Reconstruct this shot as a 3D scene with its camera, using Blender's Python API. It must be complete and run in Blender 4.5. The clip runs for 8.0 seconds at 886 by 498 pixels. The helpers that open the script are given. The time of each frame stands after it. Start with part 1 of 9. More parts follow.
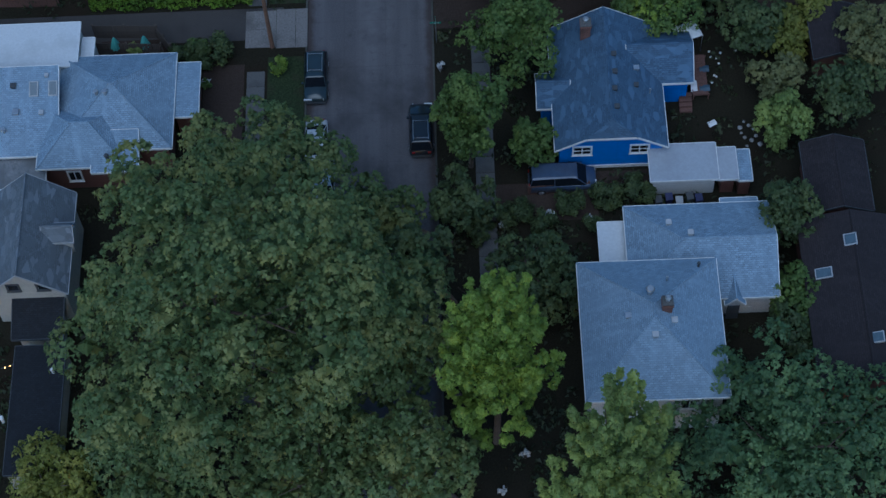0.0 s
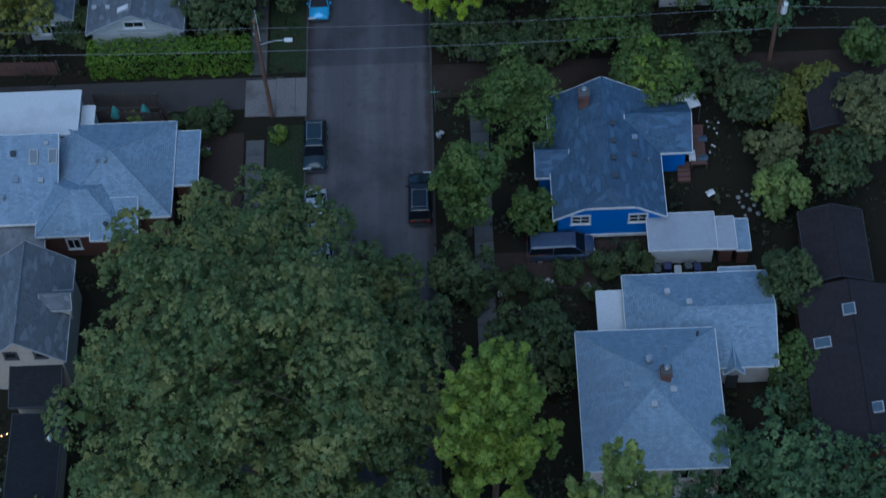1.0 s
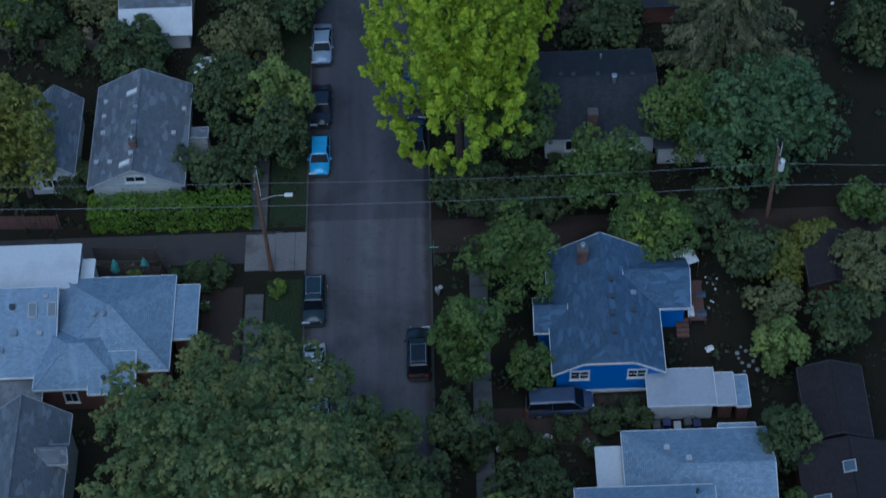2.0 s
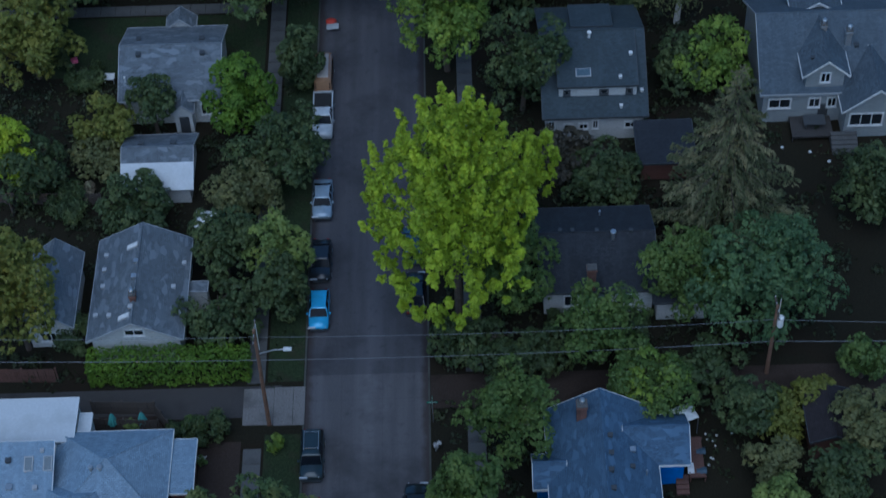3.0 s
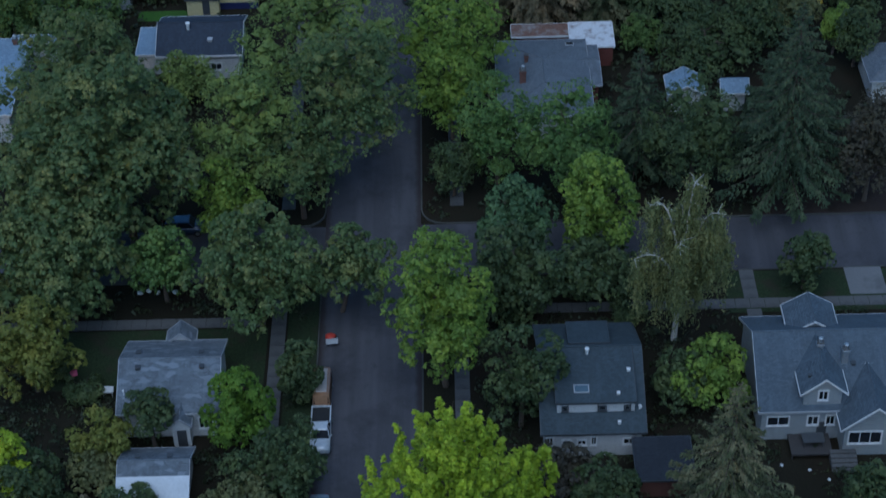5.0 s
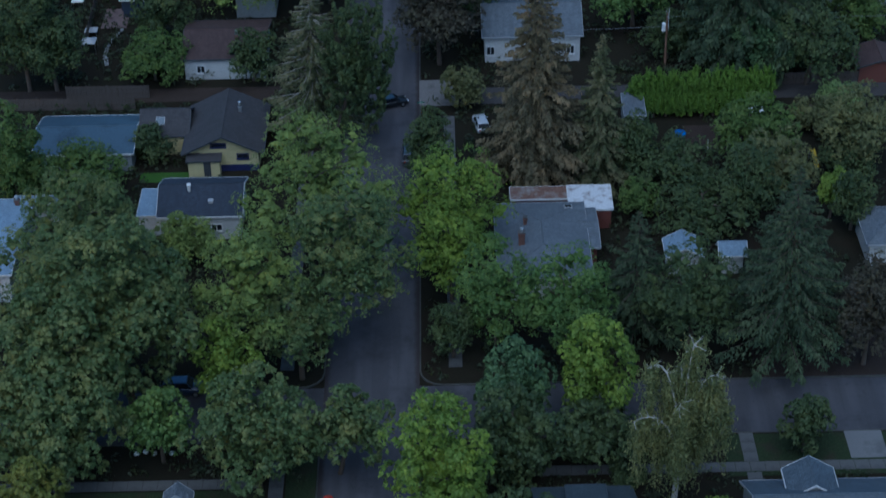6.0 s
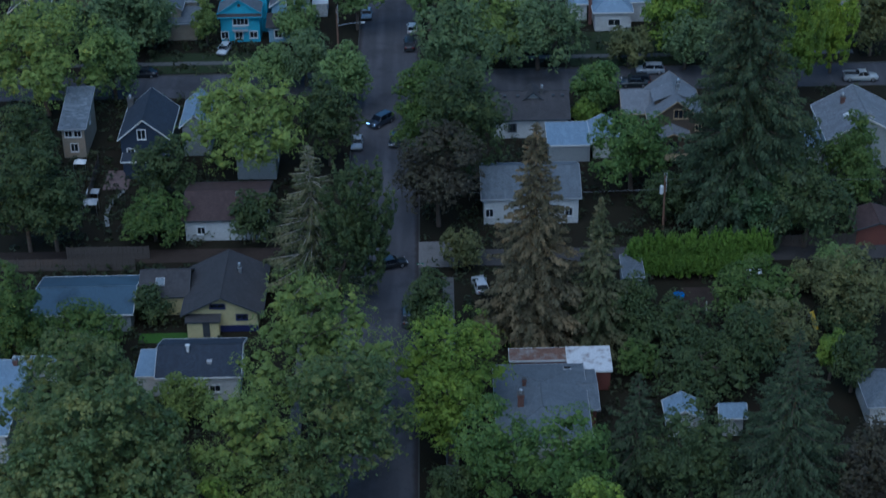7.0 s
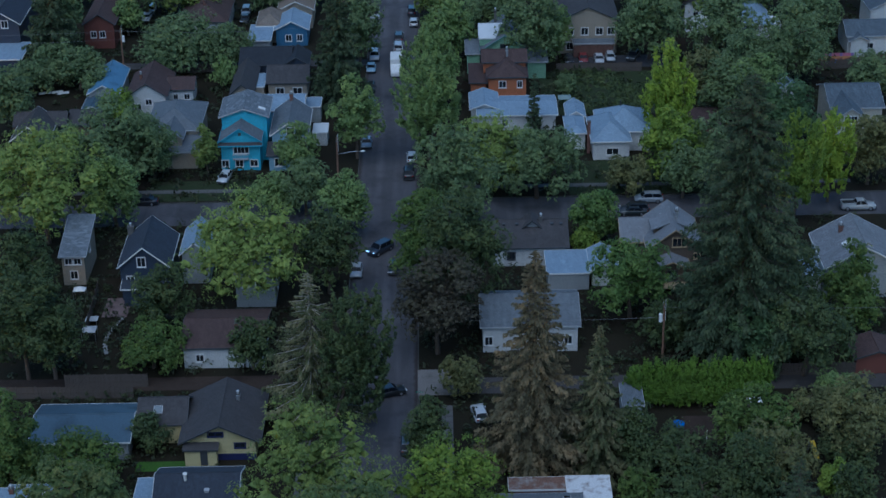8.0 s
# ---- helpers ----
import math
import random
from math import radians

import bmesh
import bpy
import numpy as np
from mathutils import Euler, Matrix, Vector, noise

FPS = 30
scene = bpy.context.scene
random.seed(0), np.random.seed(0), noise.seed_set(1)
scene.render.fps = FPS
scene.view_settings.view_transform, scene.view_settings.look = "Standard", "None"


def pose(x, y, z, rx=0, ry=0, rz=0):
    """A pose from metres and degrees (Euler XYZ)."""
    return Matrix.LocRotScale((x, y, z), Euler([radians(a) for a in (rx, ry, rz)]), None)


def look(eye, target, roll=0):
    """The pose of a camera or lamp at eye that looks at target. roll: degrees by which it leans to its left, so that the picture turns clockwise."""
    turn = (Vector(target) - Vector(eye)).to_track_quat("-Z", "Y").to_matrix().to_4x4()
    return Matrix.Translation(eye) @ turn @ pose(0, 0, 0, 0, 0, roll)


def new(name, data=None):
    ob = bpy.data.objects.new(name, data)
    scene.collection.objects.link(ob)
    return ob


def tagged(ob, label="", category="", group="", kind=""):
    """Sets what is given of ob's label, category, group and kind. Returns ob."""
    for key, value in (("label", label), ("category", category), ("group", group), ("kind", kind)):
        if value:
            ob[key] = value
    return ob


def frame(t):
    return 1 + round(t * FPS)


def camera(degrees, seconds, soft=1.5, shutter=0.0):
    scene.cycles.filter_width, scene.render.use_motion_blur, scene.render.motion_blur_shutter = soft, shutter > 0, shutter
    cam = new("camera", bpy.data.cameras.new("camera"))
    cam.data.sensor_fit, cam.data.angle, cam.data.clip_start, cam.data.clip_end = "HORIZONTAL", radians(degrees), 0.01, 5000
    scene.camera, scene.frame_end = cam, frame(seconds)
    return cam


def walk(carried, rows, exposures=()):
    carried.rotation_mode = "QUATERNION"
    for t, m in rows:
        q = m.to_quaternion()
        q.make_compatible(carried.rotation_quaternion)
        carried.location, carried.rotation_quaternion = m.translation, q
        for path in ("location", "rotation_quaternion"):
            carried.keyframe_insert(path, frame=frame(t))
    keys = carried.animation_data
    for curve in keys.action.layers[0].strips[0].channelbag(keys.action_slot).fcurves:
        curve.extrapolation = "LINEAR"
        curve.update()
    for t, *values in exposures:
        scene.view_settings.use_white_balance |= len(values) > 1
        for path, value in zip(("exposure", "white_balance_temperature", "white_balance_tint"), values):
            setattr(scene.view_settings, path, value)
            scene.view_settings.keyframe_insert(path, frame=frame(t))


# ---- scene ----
cam = camera(26.78, 8.0, 1.5, 0.28)
HEIGHT = 124.0
ROWS = [
    (0.0, 29.438, 1.997, -1.420),
    (0.5, 29.606, 1.996, -1.449),
    (0.6, 29.859, 1.982, -1.432),
    (0.7, 30.191, 1.963, -1.410),
    (0.8, 30.619, 1.940, -1.382),
    (0.9, 31.078, 1.914, -1.352),
    (1.0, 31.555, 1.888, -1.321),
    (1.5, 33.943, 1.813, -1.241),
    (3.0, 41.094, 1.550, -0.972),
    (3.5, 43.500, 1.470, -0.905),
    (4.0, 45.929, 1.409, -0.858),
    (4.5, 48.338, 1.330, -0.805),
    (6.0, 55.751, 1.036, -0.636),
    (6.5, 58.246, 0.964, -0.615),
    (7.0, 60.713, 0.910, -0.593),
    (7.5, 63.068, 0.848, -0.573),
    (7.7, 64.016, 0.840, -0.579),
    (7.85, 64.395, 0.837, -0.581),
    (8.0, 64.648, 0.835, -0.583),
]
walk(cam, [(t, pose(0, 0, HEIGHT, rx, ry, rz)) for t, rx, ry, rz in ROWS], [(0.0, 1.76, 5050.0, 5.0), (1.5, 1.74, 5050.0, 5.0), (3.5, 1.7, 5050.0, 6.0), (6.5, 1.84, 5060.0, 4.5), (8.0, 1.85, 5200.0, 5.5)])

# ---------------------------------------------------------------- light: dusk sky, the sun just gone
world = bpy.data.worlds.new("dusk")
scene.world = world
world.use_nodes = True
wn = world.node_tree.nodes
sky = wn.new("ShaderNodeTexSky")
sky.sky_type = "NISHITA"
sky.sun_disc = False
sky.sun_elevation = radians(1.5)
sky.sun_rotation = radians(195)
sky.air_density, sky.dust_density, sky.ozone_density = 1.0, 0.3, 3.0
world.node_tree.links.new(sky.outputs[0], wn["Background"].inputs[0])
wn["Background"].inputs[1].default_value = 0.13
sun = new("sun", bpy.data.lights.new("sun", "SUN"))
sun.data.energy, sun.data.angle, sun.data.color = 0.45, radians(70), (0.96, 0.97, 1.0)
sun.matrix_world = look((0, 0, 200), (8, 32, 140))

# ---------------------------------------------------------------- materials
MATS = {}


def shader(name, rough=0.8, metal=0.0, spec=0.5):
    m = bpy.data.materials.new(name)
    m.use_nodes = True
    nt = m.node_tree
    b = nt.nodes["Principled BSDF"]
    b.inputs["Roughness"].default_value = rough
    b.inputs["Metallic"].default_value = metal
    b.inputs["Specular IOR Level"].default_value = spec
    return m, nt, b


def add(nt, kind, **values):
    n = nt.nodes.new(kind)
    for k, v in values.items():
        n.inputs[k].default_value = v
    return n


def tint(nt, a, b, fac):
    """Colour a mixed towards b by the socket fac."""
    mix = nt.nodes.new("ShaderNodeMix")
    mix.data_type = "RGBA"
    for sock, v in ((mix.inputs[6], a), (mix.inputs[7], b)):
        if hasattr(v, "is_output"):
            nt.links.new(v, sock)
        else:
            sock.default_value = (*v, 1)
    if hasattr(fac, "is_output"):
        nt.links.new(fac, mix.inputs[0])
    else:
        mix.inputs[0].default_value = fac
    return mix.outputs[2]


def spread(nt, src, lo, hi):
    n = nt.nodes.new("ShaderNodeMapRange")
    n.inputs[1].default_value, n.inputs[2].default_value = lo, hi
    nt.links.new(src, n.inputs[0])
    return n.outputs[0]


def coords(nt, which, scale=(1, 1, 1)):
    tc = nt.nodes.new("ShaderNodeTexCoord")
    mp = add(nt, "ShaderNodeMapping", Scale=scale)
    nt.links.new(tc.outputs[which], mp.inputs[0])
    return mp.outputs[0]


def noisy(nt, vec, scale, detail=4.0, rough=0.6):
    n = add(nt, "ShaderNodeTexNoise", Scale=scale, Detail=detail, Roughness=rough)
    nt.links.new(vec, n.inputs["Vector"])
    return n.outputs[0]


def bump(nt, b, height, strength, distance):
    n = add(nt, "ShaderNodeBump", Strength=strength, Distance=distance)
    nt.links.new(height, n.inputs["Height"])
    nt.links.new(n.outputs[0], b.inputs["Normal"])


def mul(c, k):
    return tuple(min(1.0, v * k) for v in c)


def mottled(name, c, rough=0.85, fine=6.0, coarse=0.25, depth=0.02, amount=0.35, where=3, metal=0.0, dark=None, spec=0.4):
    """A rough surface with grain and larger stains. where: 3 object space."""
    if name in MATS:
        return MATS[name]
    m, nt, b = shader(name, rough, metal, spec)
    v = coords(nt, where)
    n1 = noisy(nt, v, fine, 5)
    n2 = noisy(nt, v, coarse, 4)
    base = tint(nt, mul(c, 1 - amount), mul(c, 1 + amount), spread(nt, n1, 0.3, 0.7))
    out = tint(nt, base, dark or mul(c, 0.55), spread(nt, n2, 0.5, 0.75))
    nt.links.new(out, b.inputs["Base Color"])
    bump(nt, b, n1, 0.5, depth)
    MATS[name] = m
    return m


def shingles(name, c, streak=0.35, patchy=0.0):
    """Roof shingles in courses along the eaves, weathered in patches."""
    if name in MATS:
        return MATS[name]
    m, nt, b = shader(name, 0.8, spec=0.3)
    uv = coords(nt, 2)
    br = add(nt, "ShaderNodeTexBrick", Scale=1.0)
    br.inputs["Color1"].default_value = (*mul(c, 0.74), 1)
    br.inputs["Color2"].default_value = (*mul(c, 1.26), 1)
    br.inputs["Mortar"].default_value = (*mul(c, 0.45), 1)
    br.inputs["Mortar Size"].default_value = 0.016
    br.inputs["Brick Width"].default_value = 0.3
    br.inputs["Row Height"].default_value = 0.16
    br.offset = 0.4
    nt.links.new(uv, br.inputs["Vector"])
    n1 = noisy(nt, uv, 0.45, 6, 0.7)
    n2 = noisy(nt, uv, 2.6, 4, 0.75)
    rnd = nt.nodes.new("ShaderNodeObjectInfo")
    n3 = noisy(nt, coords(nt, 2, (1.0, 0.22, 1.0)), 1.3, 5, 0.65)
    k = tint(nt, br.outputs[0], mul(c, 1 - streak), spread(nt, n1, 0.42, 0.72))
    k = tint(nt, k, mul(c, 1.28), spread(nt, n3, 0.5, 0.85))
    k = tint(nt, k, mul(c, 1.45), spread(nt, n2, 0.55, 0.85))
    k = tint(nt, k, mul(c, 0.8), spread(nt, rnd.outputs["Random"], 0.0, 2.5))
    if patchy:
        cell = nt.nodes.new("ShaderNodeTexVoronoi")
        cell.inputs["Scale"].default_value = 1.9
        nt.links.new(coords(nt, 2, (0.6, 1.3, 1.0)), cell.inputs["Vector"])
        grey = nt.nodes.new("ShaderNodeSeparateColor")
        nt.links.new(cell.outputs["Color"], grey.inputs[0])
        k = tint(nt, k, mul(c, 1 + patchy), spread(nt, grey.outputs[0], 0.6, 0.95))
        k = tint(nt, k, mul(c, 1 - 0.5 * patchy), spread(nt, grey.outputs[1], 0.7, 1.0))
    nt.links.new(k, b.inputs["Base Color"])
    bump(nt, b, br.outputs[1], 0.35, 0.015)
    MATS[name] = m
    return m


def siding(name, c, row=0.16):
    """Painted lap boards with a little dirt."""
    if name in MATS:
        return MATS[name]
    m, nt, b = shader(name, 0.55)
    uv = coords(nt, 2)
    br = add(nt, "ShaderNodeTexBrick", Scale=1.0)
    br.inputs["Color1"].default_value = (*mul(c, 0.95), 1)
    br.inputs["Color2"].default_value = (*mul(c, 1.05), 1)
    br.inputs["Mortar"].default_value = (*mul(c, 0.55), 1)
    br.inputs["Mortar Size"].default_value = 0.014
    br.inputs["Brick Width"].default_value = 3.7
    br.inputs["Row Height"].default_value = row
    nt.links.new(uv, br.inputs["Vector"])
    n1 = noisy(nt, uv, 0.8, 6, 0.7)
    nt.links.new(tint(nt, br.outputs[0], mul(c, 0.72), spread(nt, n1, 0.5, 0.85)), b.inputs["Base Color"])
    bump(nt, b, br.outputs[1], 0.4, 0.015)
    MATS[name] = m
    return m


def leafy(name, c, c2, rough=0.55):
    """Leaves: each blade its own shade, clumps that lean to c2."""
    if name in MATS:
        return MATS[name]
    m, nt, b = shader(name, rough, spec=0.32)
    geo = nt.nodes.new("ShaderNodeNewGeometry")
    v = coords(nt, 3)
    n1 = noisy(nt, v, 0.42, 3)
    n2 = noisy(nt, v, 1.1, 2)
    k = tint(nt, mul(c, 0.78), mul(c, 1.26), geo.outputs["Random Per Island"])
    k = tint(nt, k, mul(c, 0.64), spread(nt, n2, 0.52, 0.32))
    k = tint(nt, k, mul(c2, 1.3), spread(nt, n1, 0.47, 0.66))
    nt.links.new(k, b.inputs["Base Color"])
    tr = nt.nodes.new("ShaderNodeBsdfTranslucent")
    nt.links.new(k, tr.inputs[0])
    mix = add(nt, "ShaderNodeMixShader", Fac=0.24)
    nt.links.new(b.outputs[0], mix.inputs[1])
    nt.links.new(tr.outputs[0], mix.inputs[2])
    nt.links.new(mix.outputs[0], nt.nodes["Material Output"].inputs[0])
    MATS[name] = m
    return m


def plain(name, c, rough=0.5, metal=0.0, spec=0.5):
    if name in MATS:
        return MATS[name]
    m, nt, b = shader(name, rough, metal, spec)
    v = coords(nt, 3)
    n1 = noisy(nt, v, 2.5, 5)
    nt.links.new(tint(nt, mul(c, 0.85), mul(c, 1.1), spread(nt, n1, 0.3, 0.7)), b.inputs["Base Color"])
    MATS[name] = m
    return m


def paint(name, c):
    """Car paint under clear coat."""
    if name in MATS:
        return MATS[name]
    m = plain(name, c, 0.35, 0.15)
    b = m.node_tree.nodes["Principled BSDF"]
    b.inputs["Coat Weight"].default_value = 0.8
    b.inputs["Coat Roughness"].default_value = 0.06
    return m


def glowing(name, c, power):
    m, nt, b = shader(name, 0.3)
    b.inputs["Base Color"].default_value = (*c, 1)
    b.inputs["Emission Color"].default_value = (*c, 1)
    b.inputs["Emission Strength"].default_value = power
    MATS[name] = m
    return m


GLASS = plain("window_glass", (0.02, 0.024, 0.03), 0.06, 0.0, 0.8)
CARGLASS = plain("car_glass", (0.01, 0.013, 0.018), 0.15, 0.0, 0.1)
RUBBER = plain("rubber", (0.02, 0.02, 0.02), 0.85)
RIM = plain("alloy", (0.45, 0.45, 0.47), 0.35, 0.9)
STEEL = plain("galvanised_steel", (0.5, 0.52, 0.54), 0.45, 0.8)
PALEVENT = plain("pale_metal", (0.42, 0.43, 0.44), 0.55)
WHITE = plain("white_paint", (0.74, 0.74, 0.72), 0.5)
GREYTRIM = plain("grey_trim", (0.4, 0.41, 0.42), 0.55)
DARKTRIM = plain("dark_trim", (0.06, 0.065, 0.07), 0.55)
BARK = mottled("bark", (0.11, 0.085, 0.065), 0.95, 9, 1.2, 0.04)
PALEBARK = mottled("birch_bark", (0.5, 0.48, 0.44), 0.85, 7, 1.5, 0.02)
GREYBARK = mottled("grey_bare_bark", (0.36, 0.33, 0.28), 0.9, 7, 1.5, 0.02)
WOOD = mottled("weathered_wood", (0.095, 0.078, 0.066), 0.9, 8, 0.8, 0.01)
REDWOOD = mottled("red_brown_wood", (0.14, 0.075, 0.058), 0.8, 8, 0.8, 0.01)
POLEWOOD = mottled("pole_wood", (0.2, 0.115, 0.075), 0.9, 10, 0.7, 0.01)
BRICK = mottled("chimney_brick", (0.17, 0.09, 0.07), 0.9, 12, 1.0, 0.01)
def asphalt(name, c, joints=0.0, kerbs=True):
    """Worn road: grain, long wheel tracks, patches, faint slab joints and grime along the kerbs."""
    m, nt, b = shader(name, 0.88, spec=0.3)
    v = coords(nt, 3)
    grain = noisy(nt, v, 9.0, 5)
    big = noisy(nt, v, 0.16, 5, 0.65)
    track = noisy(nt, coords(nt, 3, (0.55, 0.035, 1.0)), 1.0, 3, 0.5)
    k = tint(nt, mul(c, 0.8), mul(c, 1.2), spread(nt, grain, 0.3, 0.7))
    k = tint(nt, k, mul(c, 1.5), spread(nt, track, 0.42, 0.72))
    k = tint(nt, k, mul(c, 0.62), spread(nt, big, 0.5, 0.72))
    spots = noisy(nt, v, 1.1, 5, 0.75)
    k = tint(nt, k, mul(c, 0.72), spread(nt, spots, 0.56, 0.75))
    pale = noisy(nt, coords(nt, 3, (1.0, 0.45, 1.0)), 0.7, 6, 0.8)
    k = tint(nt, k, mul(c, 1.55), spread(nt, pale, 0.6, 0.8))
    if joints:
        br = add(nt, "ShaderNodeTexBrick", Scale=1.0)
        br.offset = 0.0
        for q, w in (("Brick Width", 3.4), ("Row Height", 4.6), ("Mortar Size", 0.05)):
            br.inputs[q].default_value = w
        nt.links.new(v, br.inputs["Vector"])
        low = nt.nodes.new("ShaderNodeMath")
        low.operation = "MULTIPLY"
        nt.links.new(br.outputs[1], low.inputs[0])
        low.inputs[1].default_value = joints
        k = tint(nt, k, mul(c, 0.5), low.outputs[0])
    if kerbs:
        sep = nt.nodes.new("ShaderNodeSeparateXYZ")
        nt.links.new(v, sep.inputs[0])
        edge = nt.nodes.new("ShaderNodeMath")
        edge.operation = "ABSOLUTE"
        mid = nt.nodes.new("ShaderNodeMath")
        mid.inputs[1].default_value = 8.1
        nt.links.new(sep.outputs[0], mid.inputs[0])
        nt.links.new(mid.outputs[0], edge.inputs[0])
        worn = nt.nodes.new("ShaderNodeMath")
        nt.links.new(edge.outputs[0], worn.inputs[0])
        nt.links.new(noisy(nt, v, 0.8, 4, 0.7), worn.inputs[1])
        k = tint(nt, k, (c[0] * 0.62, c[1] * 0.53, c[2] * 0.48), spread(nt, worn.outputs[0], 4.9, 5.4))
    nt.links.new(k, b.inputs["Base Color"])
    bump(nt, b, grain, 0.4, 0.01)
    MATS[name] = m
    return m


ASPHALT = asphalt("asphalt", (0.073, 0.07, 0.076))
SIDEROAD = asphalt("side_street_asphalt", (0.066, 0.064, 0.07), 0.0, False)
OLDROAD = asphalt("old_road", (0.1, 0.095, 0.1), 0.16)
ASPHALT_PATCH = mottled("asphalt_patch", (0.046, 0.046, 0.052), 0.9, 12, 0.4, 0.01)
CONCRETE = mottled("concrete", (0.11, 0.108, 0.104), 0.9, 9, 0.35, 0.008, 0.22)
# Darker concrete; for the pavements, shade under street trees put into the colour
DIMCONCRETE = mottled("dimmed_concrete", (0.075, 0.075, 0.066), 0.92, 9, 0.35, 0.008, 0.3)
APRON = mottled("old_concrete", (0.19, 0.178, 0.168), 0.92, 7, 0.45, 0.01, 0.3)
PALECONCRETE = mottled("pale_concrete", (0.17, 0.168, 0.165), 0.9, 9, 0.35, 0.008, 0.22)
GRAVEL = mottled("gravel", (0.06, 0.055, 0.053), 0.95, 18, 0.2, 0.02, 0.4)
SOIL = mottled("soil", (0.05, 0.037, 0.03), 0.97, 10, 0.3, 0.03, 0.4, spec=0.12)
LAWN = mottled("lawn", (0.03, 0.043, 0.019), 0.95, 7, 0.5, 0.05, 0.5, 3, 0.0, (0.042, 0.036, 0.024), 0.15)
BRIGHTLAWN = mottled("bright_lawn", (0.05, 0.11, 0.02), 0.95, 7, 0.5, 0.05, 0.3, 3, 0.0, (0.04, 0.085, 0.02), 0.15)
GROUND = mottled("yard_ground", (0.023, 0.021, 0.014), 0.97, 9, 0.13, 0.04, 0.45, 3, 0.0, (0.026, 0.018, 0.013), 0.06)
TILEWHITE = mottled("white_membrane", (0.6, 0.62, 0.63), 0.6, 5, 0.35, 0.004, 0.08, 3, 0.0, (0.48, 0.5, 0.5))


# ---------------------------------------------------------------- mesh helpers
def unwrap(bm):
    """Lays uv in metres: u level along each face, v up it."""
    lay = bm.loops.layers.uv.verify()
    up = Vector((0, 0, 1))
    for f in bm.faces:
        n = f.normal
        u = up.cross(n)
        u = Vector((1, 0, 0)) if u.length < 0.05 else u.normalized()
        v = n.cross(u)
        for l in f.loops:
            l[lay].uv = (l.vert.co.dot(u), l.vert.co.dot(v))


def part(name, bm, material, parent=None, label="", smooth=False):
    bm.normal_update()
    unwrap(bm)
    me = bpy.data.meshes.new(name)
    bm.to_mesh(me)
    bm.free()
    return piece(name, me, material, parent, label, smooth)


def piece(name, me, material, parent=None, label="", smooth=False):
    if not me.materials:
        me.materials.append(material)
        if smooth:
            me.polygons.foreach_set("use_smooth", [True] * len(me.polygons))
    ob = new(name, me)
    if parent is not None:
        ob.parent = parent
    if label:
        tagged(ob, label)
    return ob


def thing(name, m, label, category, group="", kind=""):
    ob = new(name)
    ob.matrix_world = m
    ob.empty_display_size = 0.3
    return tagged(ob, label, category, group, kind)


def box(bm, x0, y0, z0, x1, y1, z1, m=None):
    vs = [bm.verts.new(Vector(p) if m is None else m @ Vector(p)) for p in
          ((x0, y0, z0), (x1, y0, z0), (x1, y1, z0), (x0, y1, z0), (x0, y0, z1), (x1, y0, z1), (x1, y1, z1), (x0, y1, z1))]
    for q in ((3, 2, 1, 0), (4, 5, 6, 7), (0, 1, 5, 4), (1, 2, 6, 5), (2, 3, 7, 6), (3, 0, 4, 7)):
        bm.faces.new([vs[i] for i in q])
    return bm


def rod(bm, a, b, ra, rb=None, n=8):
    """A tapered round bar from a to b."""
    a, b = Vector(a), Vector(b)
    rb = ra if rb is None else rb
    q = (b - a).to_track_quat("Z", "Y")
    rings = []
    for p, r in ((a, ra), (b, rb)):
        rings.append([bm.verts.new(p + q @ Vector((r * math.cos(2 * math.pi * i / n), r * math.sin(2 * math.pi * i / n), 0))) for i in range(n)])
    for i in range(n):
        bm.faces.new((rings[0][i], rings[0][(i + 1) % n], rings[1][(i + 1) % n], rings[1][i]))
    bm.faces.new(rings[0][::-1])
    bm.faces.new(rings[1])
    return bm


def slab(bm, tops, thick):
    """A sheet of given thickness under the top faces (lists of corner points, counter-clockwise from above)."""
    index, vt, vb = {}, [], []

    def vert(p):
        k = tuple(round(c, 4) for c in p)
        if k not in index:
            index[k] = len(vt)
            vt.append(bm.verts.new(p))
            vb.append(bm.verts.new((p[0], p[1], p[2] - thick)))
        return index[k]
    faces = [[vert(p) for p in f] for f in tops]
    edges = {}
    for f in faces:
        bm.faces.new([vt[i] for i in f])
        bm.faces.new([vb[i] for i in reversed(f)])
        for a, b in zip(f, f[1:] + f[:1]):
            edges[(a, b)] = edges.get((a, b), 0) + 1
    rim = [(a, b) for a, b in edges if (b, a) not in edges]
    for a, b in rim:
        bm.faces.new((vt[b], vt[a], vb[a], vb[b]))
    return [(vt[a].co.copy(), vt[b].co.copy()) for a, b in rim]


